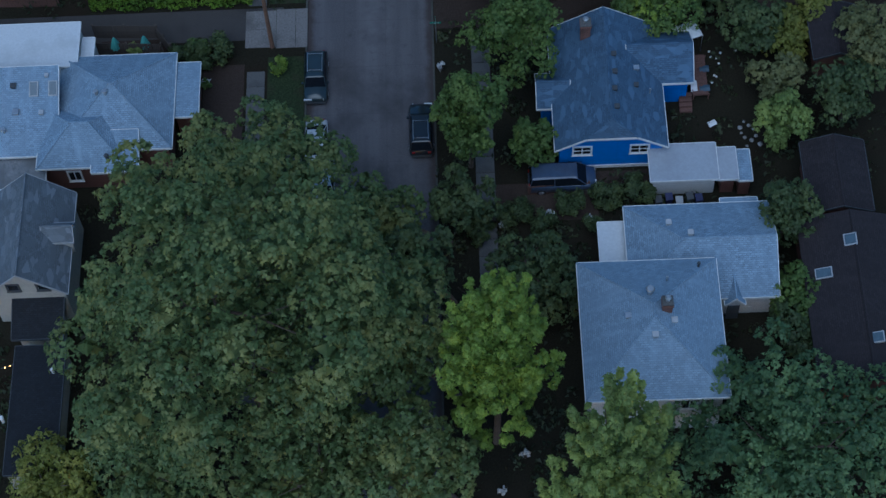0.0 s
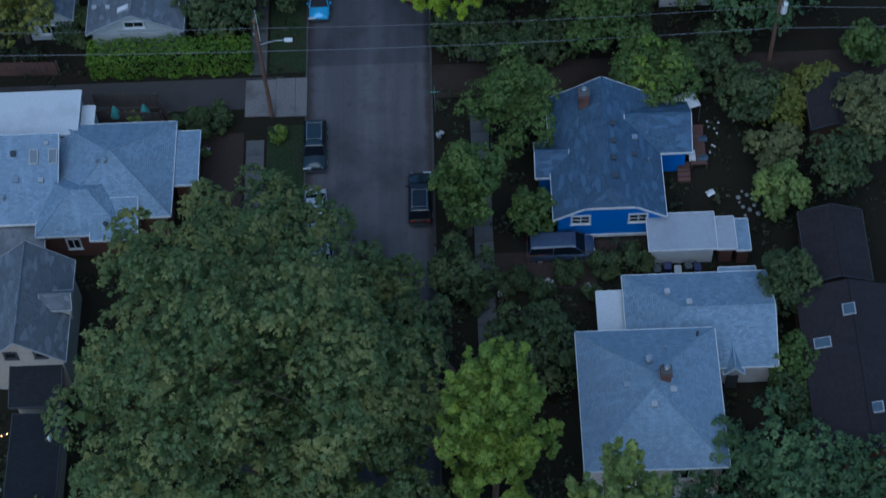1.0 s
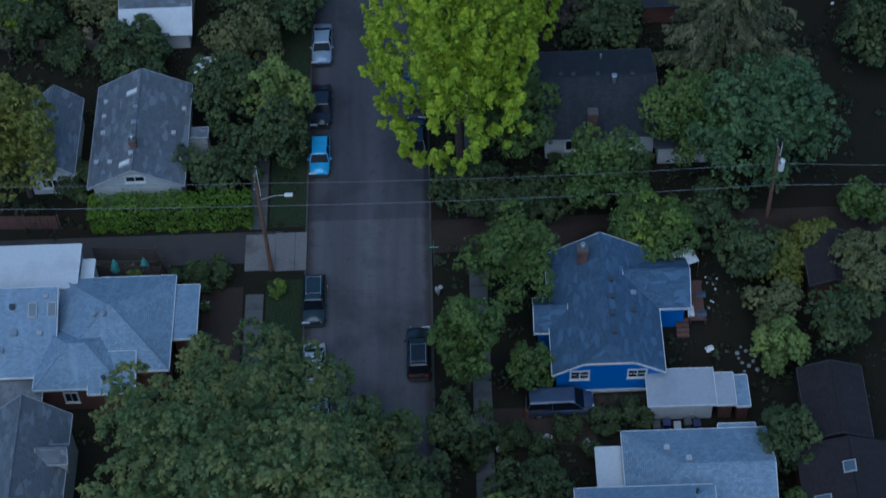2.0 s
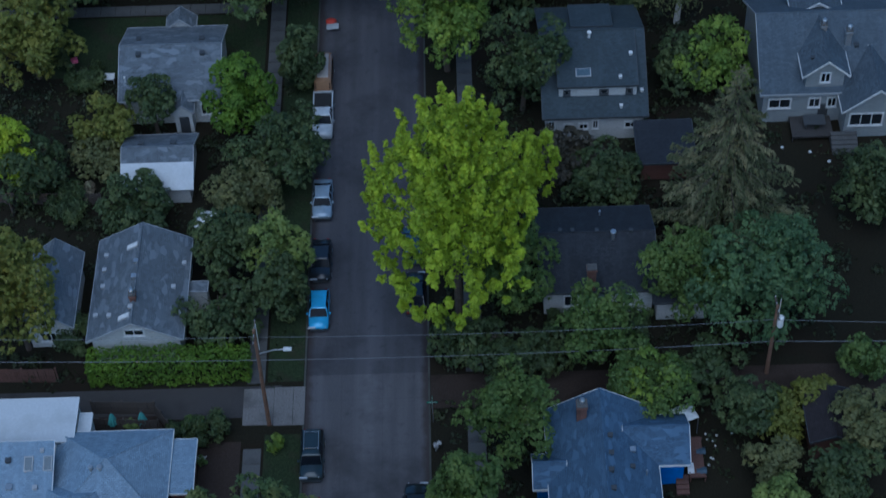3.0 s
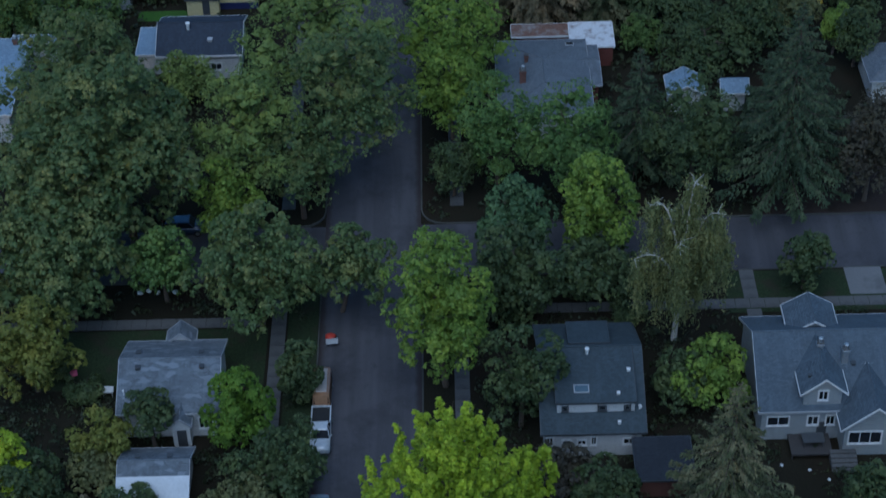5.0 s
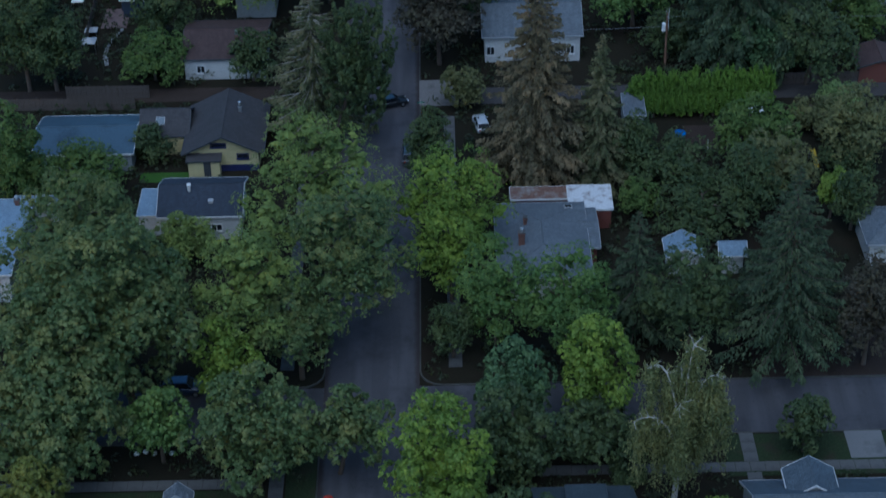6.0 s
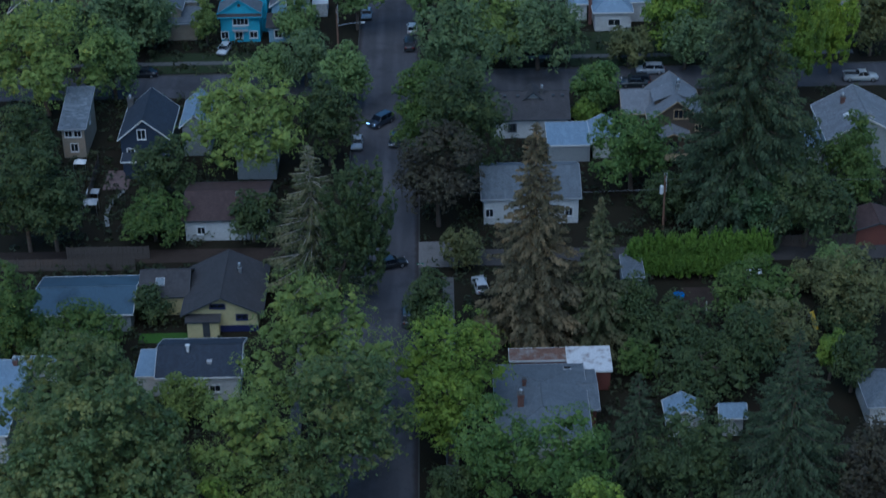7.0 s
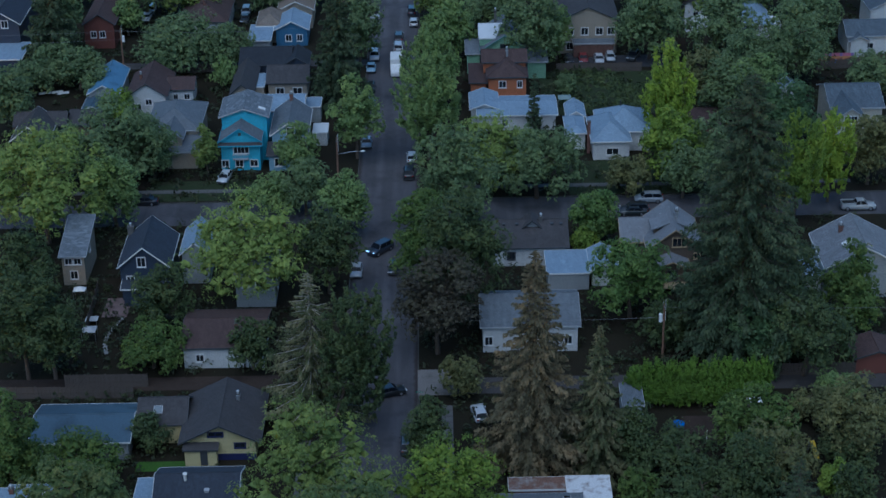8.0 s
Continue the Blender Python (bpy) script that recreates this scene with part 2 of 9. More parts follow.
# ---------------------------------------------------------------- houses
def roof_faces(kind, x0, y0, x1, y1, e, rise, clip=0.0):
    """Top faces of a roof over a rectangle, and whether its ridge runs along y."""
    if kind == "gx" or (kind == "hip" and (x1 - x0) > (y1 - y0)):
        f, _ = roof_faces("gy" if kind == "gx" else "hip", y0, x0, y1, x1, e, rise, clip)
        return [[(p[1], p[0], p[2]) for p in reversed(q)] for q in f], False
    xm, w = (x0 + x1) / 2, (x1 - x0) / 2
    t = e + rise
    if kind == "gy":
        if clip:
            k = 0.45
            a, b, r = (xm - w * k, y0, t - rise * k), (xm + w * k, y0, t - rise * k), (xm, y0 + clip, t)
            return [[(x0, y0, e), a, r, (xm, y1, t), (x0, y1, e)], [b, (x1, y0, e), (x1, y1, e), (xm, y1, t), r], [a, b, r]], True
        return [[(x0, y0, e), (xm, y0, t), (xm, y1, t), (x0, y1, e)], [(xm, y0, t), (x1, y0, e), (x1, y1, e), (xm, y1, t)]], True
    if kind == "hip":
        i = min(w, (y1 - y0) / 2 - 0.05)
        s, n = (xm, y0 + i, t), (xm, y1 - i, t)
        return [[(x0, y0, e), (x1, y0, e), s], [(x1, y0, e), (x1, y1, e), n, s], [(x1, y1, e), (x0, y1, e), n], [(x0, y1, e), (x0, y0, e), s, n]], True
    if kind == "hipw":
        ym, i = (y0 + y1) / 2, (y1 - y0) * 0.5
        a, c = (x0 + i, ym, t), (x1, ym, t)
        return [[(x0, y0, e), (x1, y0, e), c, a], [(x1, y1, e), (x0, y1, e), a, c], [(x0, y1, e), (x0, y0, e), a]], False
    if kind == "shed":
        return [[(x0, y0, e), (x1, y0, e), (x1, y1, t), (x0, y1, t)]], True
    if kind == "shedn":
        return [[(x0, y0, t), (x1, y0, t), (x1, y1, e), (x0, y1, e)]], True
    return [[(x0, y0, e), (x1, y0, e), (x1, y1, e), (x0, y1, e)]], True


def edge_boards(bm, rim, h=0.2, t=0.05, up=0.02):
    for a, b in rim:
        d = (b - a)
        if d.length < 0.05:
            continue
        d.normalize()
        out = d.cross(Vector((0, 0, 1)))
        if out.length < 0.01:
            continue
        out.normalize()
        ps = []
        for p in (a, b):
            for o in (0.002, t):
                for z in (up, up - h):
                    ps.append(bm.verts.new(p + out * o + Vector((0, 0, z))))
        for q in ((0, 2, 6, 4), (2, 3, 7, 6), (3, 1, 5, 7), (1, 0, 4, 5), (0, 1, 3, 2), (4, 6, 7, 5)):
            bm.faces.new([ps[i] for i in q])


def ring(bm, x0, z0, x1, z1, f, y0, y1, m):
    """A frame of width f round an opening, front at y0, back at y1, all one piece."""
    rows = []
    for y in (y0, y1):
        for k in (0, f):
            rows.append([bm.verts.new(m @ Vector(p)) for p in ((x0 + k, y, z0 + k), (x1 - k, y, z0 + k), (x1 - k, y, z1 - k), (x0 + k, y, z1 - k))])
    fo, fi, bo, bi = rows
    for i in range(4):
        j = (i + 1) % 4
        for q in ((fo[i], fo[j], fi[j], fi[i]), (bo[j], bo[i], bi[i], bi[j]), (bo[i], bo[j], fo[j], fo[i]), (fi[i], fi[j], bi[j], bi[i])):
            bm.faces.new(q)
    return bm


def window(house, side, at, u, z, w, h, frame_mat, bars=1, rows=1):
    """A window on a wall: side s, n, e or w; at: the wall's plane; u: middle along the wall; z: sill."""
    turn = {"s": 0, "e": 90, "n": 180, "w": -90}[side]
    p = {"s": (u, at), "n": (u, at), "e": (at, u), "w": (at, u)}[side]
    m = pose(p[0], p[1], z, 0, 0, turn)
    bm, f, d = bmesh.new(), 0.13, 0.08
    ring(bm, -w / 2 - f, -f, w / 2 + f, h + f, f, -d, 0.02, m)
    fr = part("window", bm, frame_mat, house)
    part("window_sill", box(bmesh.new(), -w / 2 - f - 0.05, -d - 0.06, -f - 0.05, w / 2 + f + 0.05, -d - 0.002, -f + 0.02, m), frame_mat, fr)
    for i in range(bars + 1):
        for j in range(rows):
            xa, xb = -w / 2 + w * i / (bars + 1), -w / 2 + w * (i + 1) / (bars + 1)
            za, zb = h * j / rows, h * (j + 1) / rows
            part("pane", box(bmesh.new(), xa + 0.03, -0.035, za + 0.025, xb - 0.03, -0.012, zb - 0.025, m), GLASS, fr, "dark reflecting pane")
    for i in range(1, bars + 1):
        x = -w / 2 + w * i / (bars + 1)
        part("mullion", box(bmesh.new(), x - 0.035, -d + 0.015, 0.002, x + 0.035, 0.01, h - 0.002, m), frame_mat, fr)
    for i in range(1, rows):
        zz = h * i / rows
        part("glazing_bar", box(bmesh.new(), -w / 2 + 0.002, -d + 0.02, zz - 0.03, w / 2 - 0.002, 0.008, zz + 0.03, m), frame_mat, fr)


def door(house, side, at, u, z, w, h, mat, name="door"):
    turn = {"s": 0, "e": 90, "n": 180, "w": -90}[side]
    p = {"s": (u, at), "n": (u, at), "e": (at, u), "w": (at, u)}[side]
    m = pose(p[0], p[1], z, 0, 0, turn)
    bm = box(bmesh.new(), -w / 2, -0.05, 0, w / 2, 0.02, h, m)
    for i in range(2):
        box(bm, -w / 2 + 0.12, -0.07, 0.2 + i * h / 2, w / 2 - 0.12, -0.045, h / 2 - 0.1 + i * h / 2, m)
    part(name, bm, mat, house)


def vent(house, x, y, z, size=0.35, mat=None):
    bm = box(bmesh.new(), x - size / 2, y - size / 2, z - 0.1, x + size / 2, y + size / 2, z + 0.16)
    box(bm, x - size * 0.62, y - size * 0.62, z + 0.16, x + size * 0.62, y + size * 0.62, z + 0.24)
    part("roof_vent", bm, mat or STEEL, house)


def pipe(house, x, y, z, h=0.5, r=0.07, mat=None):
    bm = rod(bmesh.new(), (x, y, z - 0.2), (x, y, z + h), r, r, 8)
    rod(bm, (x, y, z + h), (x, y, z + h + 0.1), r * 1.6, r * 1.2, 8)
    part("flue_pipe", bm, mat or STEEL, house)


def chimney(house, x, y, z0, z1, w=0.7, d=0.7, mat=None, pots=1, cap=None):
    bm = box(bmesh.new(), x - w / 2, y - d / 2, z0, x + w / 2, y + d / 2, z1)
    box(bm, x - w / 2 - 0.07, y - d / 2 - 0.07, z1 - 0.25, x + w / 2 + 0.07, y + d / 2 + 0.07, z1 - 0.1)
    c = part("chimney", bm, mat or BRICK, house)
    bm = box(bmesh.new(), x - w / 2 - 0.05, y - d / 2 - 0.05, z1 + 0.004, x + w / 2 + 0.05, y + d / 2 + 0.05, z1 + 0.09)
    part("cap", bm, cap or CONCRETE, c)
    for i in range(pots):
        bm = rod(bmesh.new(), (x + (i - (pots - 1) / 2) * 0.35, y, z1 + 0.09), (x + (i - (pots - 1) / 2) * 0.35, y, z1 + 0.5), 0.15, 0.15, 10)
        rod(bm, (x + (i - (pots - 1) / 2) * 0.35, y, z1 + 0.5), (x + (i - (pots - 1) / 2) * 0.35, y, z1 + 0.62), 0.24, 0.14, 10)
        part("flue", bm, STEEL, c)


def skylight(house, x, y, z, slope, facing="s", w=0.7, l=1.1, tone=None):
    """slope: degrees of the roof; facing: which way it falls."""
    m = pose(x, y, z, 0, 0, {"s": 0, "e": 90, "n": 180, "w": -90}[facing]) @ pose(0, 0, 0, slope)
    bm = box(bmesh.new(), -w / 2 - 0.08, -l / 2 - 0.08, -0.06, w / 2 + 0.08, l / 2 + 0.08, 0.1, m)
    k = part("skylight", bm, GREYTRIM, house)
    bm = box(bmesh.new(), -w / 2, -l / 2, 0.1, w / 2, l / 2, 0.125, m)
    part("pane", bm, tone or SKYPANE, k)


SKYPANE = plain("skylight_glass", (0.1, 0.14, 0.17), 0.1, 0.0, 0.5)


FOOT = []


def block(house, x0, y0, x1, y1, e, rise, kind, wall, roof, trim=None, over=0.4, base=0.0, clip=0.0, thick=0.16, boards=True, names=("wall", "roof")):
    """One walled block with its roof; the rectangle is the roof's outline, e the eaves' height."""
    tone = roof.name.split("_shingle")[0]
    trim = trim or (DARKTRIM if tone in ("charcoal", "black", "dark_green_grey", "dark_brown", "grey_brown", "red_brown") else GREYTRIM if tone in ("grey", "mid_grey", "slate_grey") else WHITE)
    FOOT.append((x0, y0, x1, y1))
    f, along_y = roof_faces(kind, x0, y0, x1, y1, e, rise, clip)
    a0, b0, a1, b1 = x0 + over, y0 + over, x1 - over, y1 - over
    bm = bmesh.new()
    zt = e - 0.05
    if kind in ("gy", "gx") and rise > 0:
        half = (x1 - x0) / 2 if kind == "gy" else (y1 - y0) / 2
        lo = e + rise * over / half - thick
        hi = e + rise - thick
        if clip:
            hi = e + rise * 0.55 + rise * 0.45 * 0.3
        if kind == "gy":
            prof = [(a0, base), (a1, base), (a1, lo), ((a0 + a1) / 2, hi), (a0, lo)]
            if clip:
                k = 0.5 * (a1 - a0) / 2
                xm = (a0 + a1) / 2
                zc = e + rise * 0.5 - thick
                prof = [(a0, base), (a1, base), (a1, lo), (xm + k, zc), (xm - k, zc), (a0, lo)]
            ring = [[bm.verts.new((px, yy, pz)) for px, pz in prof] for yy in (b0, b1)]
        else:
            prof = [(b0, base), (b1, base), (b1, lo), ((b0 + b1) / 2, hi), (b0, lo)]
            ring = [[bm.verts.new((xx, py, pz)) for py, pz in prof] for xx in (a1, a0)]
        n = len(prof)
        bm.faces.new(ring[0])
        bm.faces.new(ring[1][::-1])
        for i in range(n):
            bm.faces.new((ring[0][(i + 1) % n], ring[0][i], ring[1][i], ring[1][(i + 1) % n]))
    elif kind == "hipw":
        lo, hi, ym = e - 0.07, e + rise - thick, (b0 + b1) / 2
        box(bm, a0, b0, base, a1 - 0.002, b1, lo)
        end = [[bm.verts.new((xx, py, pz)) for py, pz in ((b0, lo + 0.002), (b1, lo + 0.002), (ym, hi))] for xx in (a1, a1 - 0.2)]
        bm.faces.new(end[0])
        bm.faces.new(end[1][::-1])
        for q in range(3):
            bm.faces.new((end[0][(q + 1) % 3], end[0][q], end[1][q], end[1][(q + 1) % 3]))
    elif kind in ("shed", "shedn"):
        k = over / max(y1 - y0, 0.1)
        zs, zn = (e + rise * k, e + rise * (1 - k)) if kind == "shed" else (e + rise * (1 - k), e + rise * k)
        box(bm, a0, b0, base, a1, b1, 99.0)
        for v in bm.verts:
            if v.co.z > 90:
                v.co.z = (zs if v.co.y < (b0 + b1) / 2 else zn) - thick
    else:
        box(bm, a0, b0, base, a1, b1, zt - (thick if kind == "flat" else 0.02))
    part(names[0], bm, wall, house)
    bm = bmesh.new()
    rim = slab(bm, f, thick)
    r = part(names[1], bm, roof, house)
    seen = {}
    for q in f:
        for a, b in zip(q, q[1:] + q[:1]):
            k = frozenset((tuple(round(v, 3) for v in a), tuple(round(v, 3) for v in b)))
            seen[k] = seen.get(k, 0) + 1
    for k, times in seen.items():
        if times > 1 and rise > 0.3:
            a, b = sorted(k)
            part("ridge_cap", rod(bmesh.new(), a, b, 0.085, 0.085, 6), roof, r)
    if boards:
        bm = bmesh.new()
        edge_boards(bm, rim, thick + 0.06)
        part("edge_board", bm, trim, r)
    return r


def house(label, category="house", kind="", name="house"):
    return thing(name, Matrix.Identity(4), label, category, "", kind)


# ---------------------------------------------------------------- plants
rng = np.random.default_rng(7)


def unit(v):
    return v / np.maximum(np.linalg.norm(v, axis=1, keepdims=True), 1e-9)


HEART_V = np.array([(1, 0, 0), (0, 1, 0), (-1, 0, 0), (0, -1, 0), (0, 0, 1), (0, 0, -1)], float)
HEART_F = np.array([(0, 1, 4), (1, 2, 4), (2, 3, 4), (3, 0, 4), (1, 0, 5), (2, 1, 5), (3, 2, 5), (0, 3, 5)])


def leaf_sheet(name, p, n, s, material, parent, ratio=0.62, droop=None, core=None):
    """A mesh of single leaves or sprays: pointed blades at p, facing n, s long. core: rows of x, y, z, rx, rz of the dense hearts of clumps."""
    k = len(p)
    r = unit(rng.normal(size=(k, 3))) if droop is None else unit(droop)
    u = unit(r - n * np.sum(r * n, axis=1, keepdims=True))
    v = np.cross(n, u)
    s = s[:, None]
    q = np.empty((k, 3, 3))
    q[:, 0] = p + v * s * 0.55 * ratio - u * s * 0.4
    q[:, 1] = p + u * s * 0.6
    q[:, 2] = p - v * s * 0.55 * ratio - u * s * 0.4
    co, loops, start = q.reshape(-1, 3), np.arange(3 * k), np.arange(0, 3 * k, 3)
    if core is not None and len(core):
        m = len(core)
        jag = rng.uniform(0.7, 1.5, size=(m, 6, 1))
        cv = core[:, None, :3] + HEART_V[None] * jag * core[:, None, [3, 3, 4]]
        cl = (HEART_F.ravel()[None] + 6 * np.arange(m)[:, None]).ravel() + 3 * k
        start = np.concatenate([start, 3 * k + np.arange(0, len(cl), 3)])
        loops = np.concatenate([loops, cl])
        co = np.vstack([co, cv.reshape(-1, 3)])
    me = bpy.data.meshes.new(name)
    me.vertices.add(len(co))
    me.vertices.foreach_set("co", co.astype(np.float32).ravel())
    me.loops.add(len(loops))
    me.loops.foreach_set("vertex_index", loops.astype(np.int32))
    me.polygons.add(len(start))
    me.polygons.foreach_set("loop_start", start.astype(np.int32))
    me.polygons.foreach_set("use_smooth", np.zeros(len(start), bool))
    me.update()
    me.validate()
    return piece(name, me, material, parent)


def lumps(r, b, count, lobe, spread_in=0.55, low=-0.55, egg=0.0):
    """Centres, radii and outward ways of the clumps that make a crown of radius r and half height b."""
    d = unit(rng.normal(size=(count * 3, 3)))
    d = d[d[:, 2] > low][:count]
    k = rng.uniform(spread_in, 1.0, size=(len(d), 1)) ** 0.6
    bulge = 0.82 + 0.34 * rng.random((len(d), 1))
    size = lobe * r * rng.uniform(0.65, 1.35, size=len(d))
    c = d * k * bulge * np.array([r, r, b])
    c *= np.maximum(0.2, 1 - size / r * 0.75)[:, None]
    c[:, :2] *= (1 - egg * c[:, 2] / b)[:, None]
    return c, size, d


def trunk_mesh(name, parent, h, r0, reach, b, zc, bark, limbs=7, forks=2, thin=1.0, lean=0.0):
    bm = bmesh.new()
    top = zc + b * 0.35
    bend = rng.normal(size=2) * r0 * 1.2
    pts = [(0, 0, 0), (bend[0] * 0.5, bend[1] * 0.5, zc * 0.45), (bend[0], bend[1], zc), (bend[0] * 1.3, bend[1] * 1.3, top)]
    rad = [r0 * 1.35, r0, r0 * 0.7, r0 * 0.2]
    for i in range(3):
        rod(bm, pts[i], pts[i + 1], rad[i], rad[i + 1], 9)
    for i in range(limbs):
        a = 2.4 * i + rng.uniform(-0.4, 0.4)
        z0 = zc - b * 0.5 + (b * 0.8) * i / max(1, limbs - 1)
        z0 = max(z0, zc * 0.4)
        e = Vector((math.cos(a) * reach * 0.62, math.sin(a) * reach * 0.62, z0 + b * rng.uniform(0.25, 0.5)))
        s = Vector((bend[0] * z0 / zc, bend[1] * z0 / zc, z0))
        mid = (s + e) / 2 + Vector((0, 0, reach * 0.06))
        rod(bm, s, mid, r0 * 0.38 * thin, r0 * 0.24 * thin, 6)
        rod(bm, mid, e, r0 * 0.24 * thin, r0 * 0.08 * thin, 6)
        for j in range(forks):
            w = Vector((math.cos(a + (j - 0.5) * 1.3) * reach * 0.85, math.sin(a + (j - 0.5) * 1.3) * reach * 0.85, e.z + b * rng.uniform(-0.05, 0.35)))
            rod(bm, mid, w, r0 * 0.16 * thin, r0 * 0.04 * thin, 5)
    for v in bm.verts:
        v.co.x += lean * min(1.0, max(0.0, v.co.z) / zc)
    part("trunk", bm, bark, parent)


def shell(r, b, q, low, egg, rough, full=3.7):
    """Boughs spread over the outside of a crown, q times its radius wide: centres, sizes and outward ways."""
    count = int(np.clip(full / (q * q) * (1 - low) / 2 * (0.55 + 0.45 * max(0.6, b / r)), 14, 420))
    i = np.arange(count) + 0.5
    z = 1 - (1 - low) * i / count
    a = i * 2.39996 + rng.normal(size=count) * 0.4
    w = np.sqrt(np.maximum(0, 1 - z * z))
    d = unit(np.stack([w * np.cos(a), w * np.sin(a), z], 1) + rng.normal(size=(count, 3)) * 0.5 * q)
    knob = unit(rng.normal(size=(11, 3)) + np.array([0, 0, 0.2]))
    near = np.max(d @ knob.T, axis=1)
    bulge = 1.0 - rough + 1.35 * rough * np.exp(-((1 - near) / 0.12) ** 1.5) + 0.5 * rough * rng.normal(size=count)
    size = q * r * rng.uniform(0.6, 1.25, size=count)
    c = d * np.clip(bulge, 0.45, 1.12)[:, None] * np.array([r, r, b])
    c *= np.maximum(0.3, 1 - size / r * 0.5)[:, None]
    c *= 1.07
    f = c[:, 2] / b
    c[:, :2] *= np.where(f > 0, 1 - egg * f, 1 - 0.5 * egg * f - (0.3 + egg) * f * f)[:, None]
    keep = rng.random(count) > 0.08
    return c[keep], size[keep], d[keep]


def broad_tree(x, y, r, b, zc, leaf, label, size=0.3, lobe=0.26, egg=0.12, bark=None, category="tree", low=-0.75, name="tree", upright=0.0, lean=0.0, rough=0.27):
    """A leafy tree: radius r, half height b, middle of the crown at zc. Boughs carry tufts, tufts carry leaves."""
    t = thing(name, pose(x - lean, y, 0.1), label, category)
    far = y > 156
    up = np.array([0, 0, 1.0])
    plume = upright > 0.25
    c, s, d = shell(r, b, lobe * 0.95 if plume else min(0.38, 1.75 * lobe), low, egg, rough * (0.8 if far else 1.0), 4.5 if far else 3.7)
    # tufts over the outer and upper side of each bough
    tuft = s * (0.3 if y > 285 else 0.26) if far else np.clip(s * 0.3, 0.2, 0.4)
    per = np.clip((1.8 if far else 2.3) * (s / tuft) ** 2 * (0.9 if plume else 1.0), 8, 90).astype(int)
    bi = np.repeat(np.arange(len(c)), per)
    k = len(bi)
    if plume:
        # tufts climb a leaning axis and narrow to its tip
        rise = rng.random(k) ** 0.8
        ang = rng.uniform(0, 2 * math.pi, k)
        tall = (1.9 + 2.4 * upright) * rng.uniform(0.6, 1.4, len(c))[bi] * np.where(d[bi, 2] < -0.3, 0.6, 1.0)
        wide = s[bi] * 0.6 * (1.04 - rise) ** 0.6 * rng.uniform(0.3, 1.0, k)
        tp = c[bi] + np.stack([np.cos(ang) * wide, np.sin(ang) * wide, s[bi] * (rise * tall - 0.8)], 1)
        tp[:, :2] += d[bi, :2] * (s[bi] * 0.8 * rise)[:, None]
        tw = unit(np.stack([np.cos(ang), np.sin(ang), 0.35 + 1.1 * rise], 1) + 0.4 * d[bi])
    else:
        tw = unit(rng.normal(size=(k, 3)) * 0.8 + 0.45 * d[bi] + up * 0.5)
        tp = c[bi] + tw * (s[bi] * rng.uniform(0.86, 1.05, k))[:, None] * np.array([1, 1, 1.0])
    tr = tuft[bi] * rng.uniform(0.7, 1.35, k)
    m = 6 if far else 10
    li = np.repeat(np.arange(k), m)
    n = len(li)
    way = unit(rng.normal(size=(n, 3)) * 0.62 + tw[li] * 0.75 + up * 0.25)
    p = tp[li] + way * (tr[li] * rng.uniform(0.35, 1.2, n))[:, None]
    nrm = unit(way * 0.8 + rng.normal(size=(n, 3)) * 0.26 + up * 0.4)
    axis = way - 0.45 * up + rng.normal(size=(n, 3)) * 0.45
    ls = np.minimum((0.8 if far else 1.1) * size, tr[li] * 1.1) * rng.uniform(0.7, 1.35, n)
    inner = max(80, n // 8)
    ip = unit(rng.normal(size=(inner, 3))) * (rng.random((inner, 1)) ** 0.45) * np.array([r, r, b]) * 0.6
    p = np.vstack([p, ip]) + np.array([lean, 0, zc])
    nrm = np.vstack([nrm, unit(rng.normal(size=(inner, 3)) * 0.6 + up * 0.8)])
    axis = np.vstack([axis, rng.normal(size=(inner, 3))])
    ls = np.concatenate([ls, size * rng.uniform(0.9, 1.5, size=inner)])
    ok = p[:, 2] > 0.1
    hi = np.repeat(np.arange(len(c)), 8 if far else 4)
    hc = c[hi] + unit(rng.normal(size=(len(hi), 3))) * (s[hi] * rng.uniform(0.2, 0.6 if far else 0.5, len(hi)))[:, None] - d[hi] * (s[hi] * (0.1 if far else 0.3))[:, None] + np.array([lean, 0, zc])
    core = np.column_stack([hc, s[hi] * 0.26, s[hi] * (0.24 + 0.3 * upright)])
    deep = unit(rng.normal(size=(120, 3))) * rng.uniform(0.1, 0.5, (120, 1)) * np.array([r, r, b]) + np.array([lean, 0, zc])
    core = np.vstack([core, np.column_stack([deep, np.full(120, min(0.5, r * 0.1)), np.full(120, min(0.5, b * 0.1))])])
    core = core[core[:, 2] > core[:, 4] * 1.5]
    leaf_sheet("crown", p[ok], nrm[ok], ls[ok], leaf, t, 0.78, axis[ok], core)
    trunk_mesh("trunk", t, zc + b, 0.1 + r * 0.03, r * 0.8, b * 0.75, zc, bark or BARK, 7 if r > 3 else 4, lean=lean)
    return t


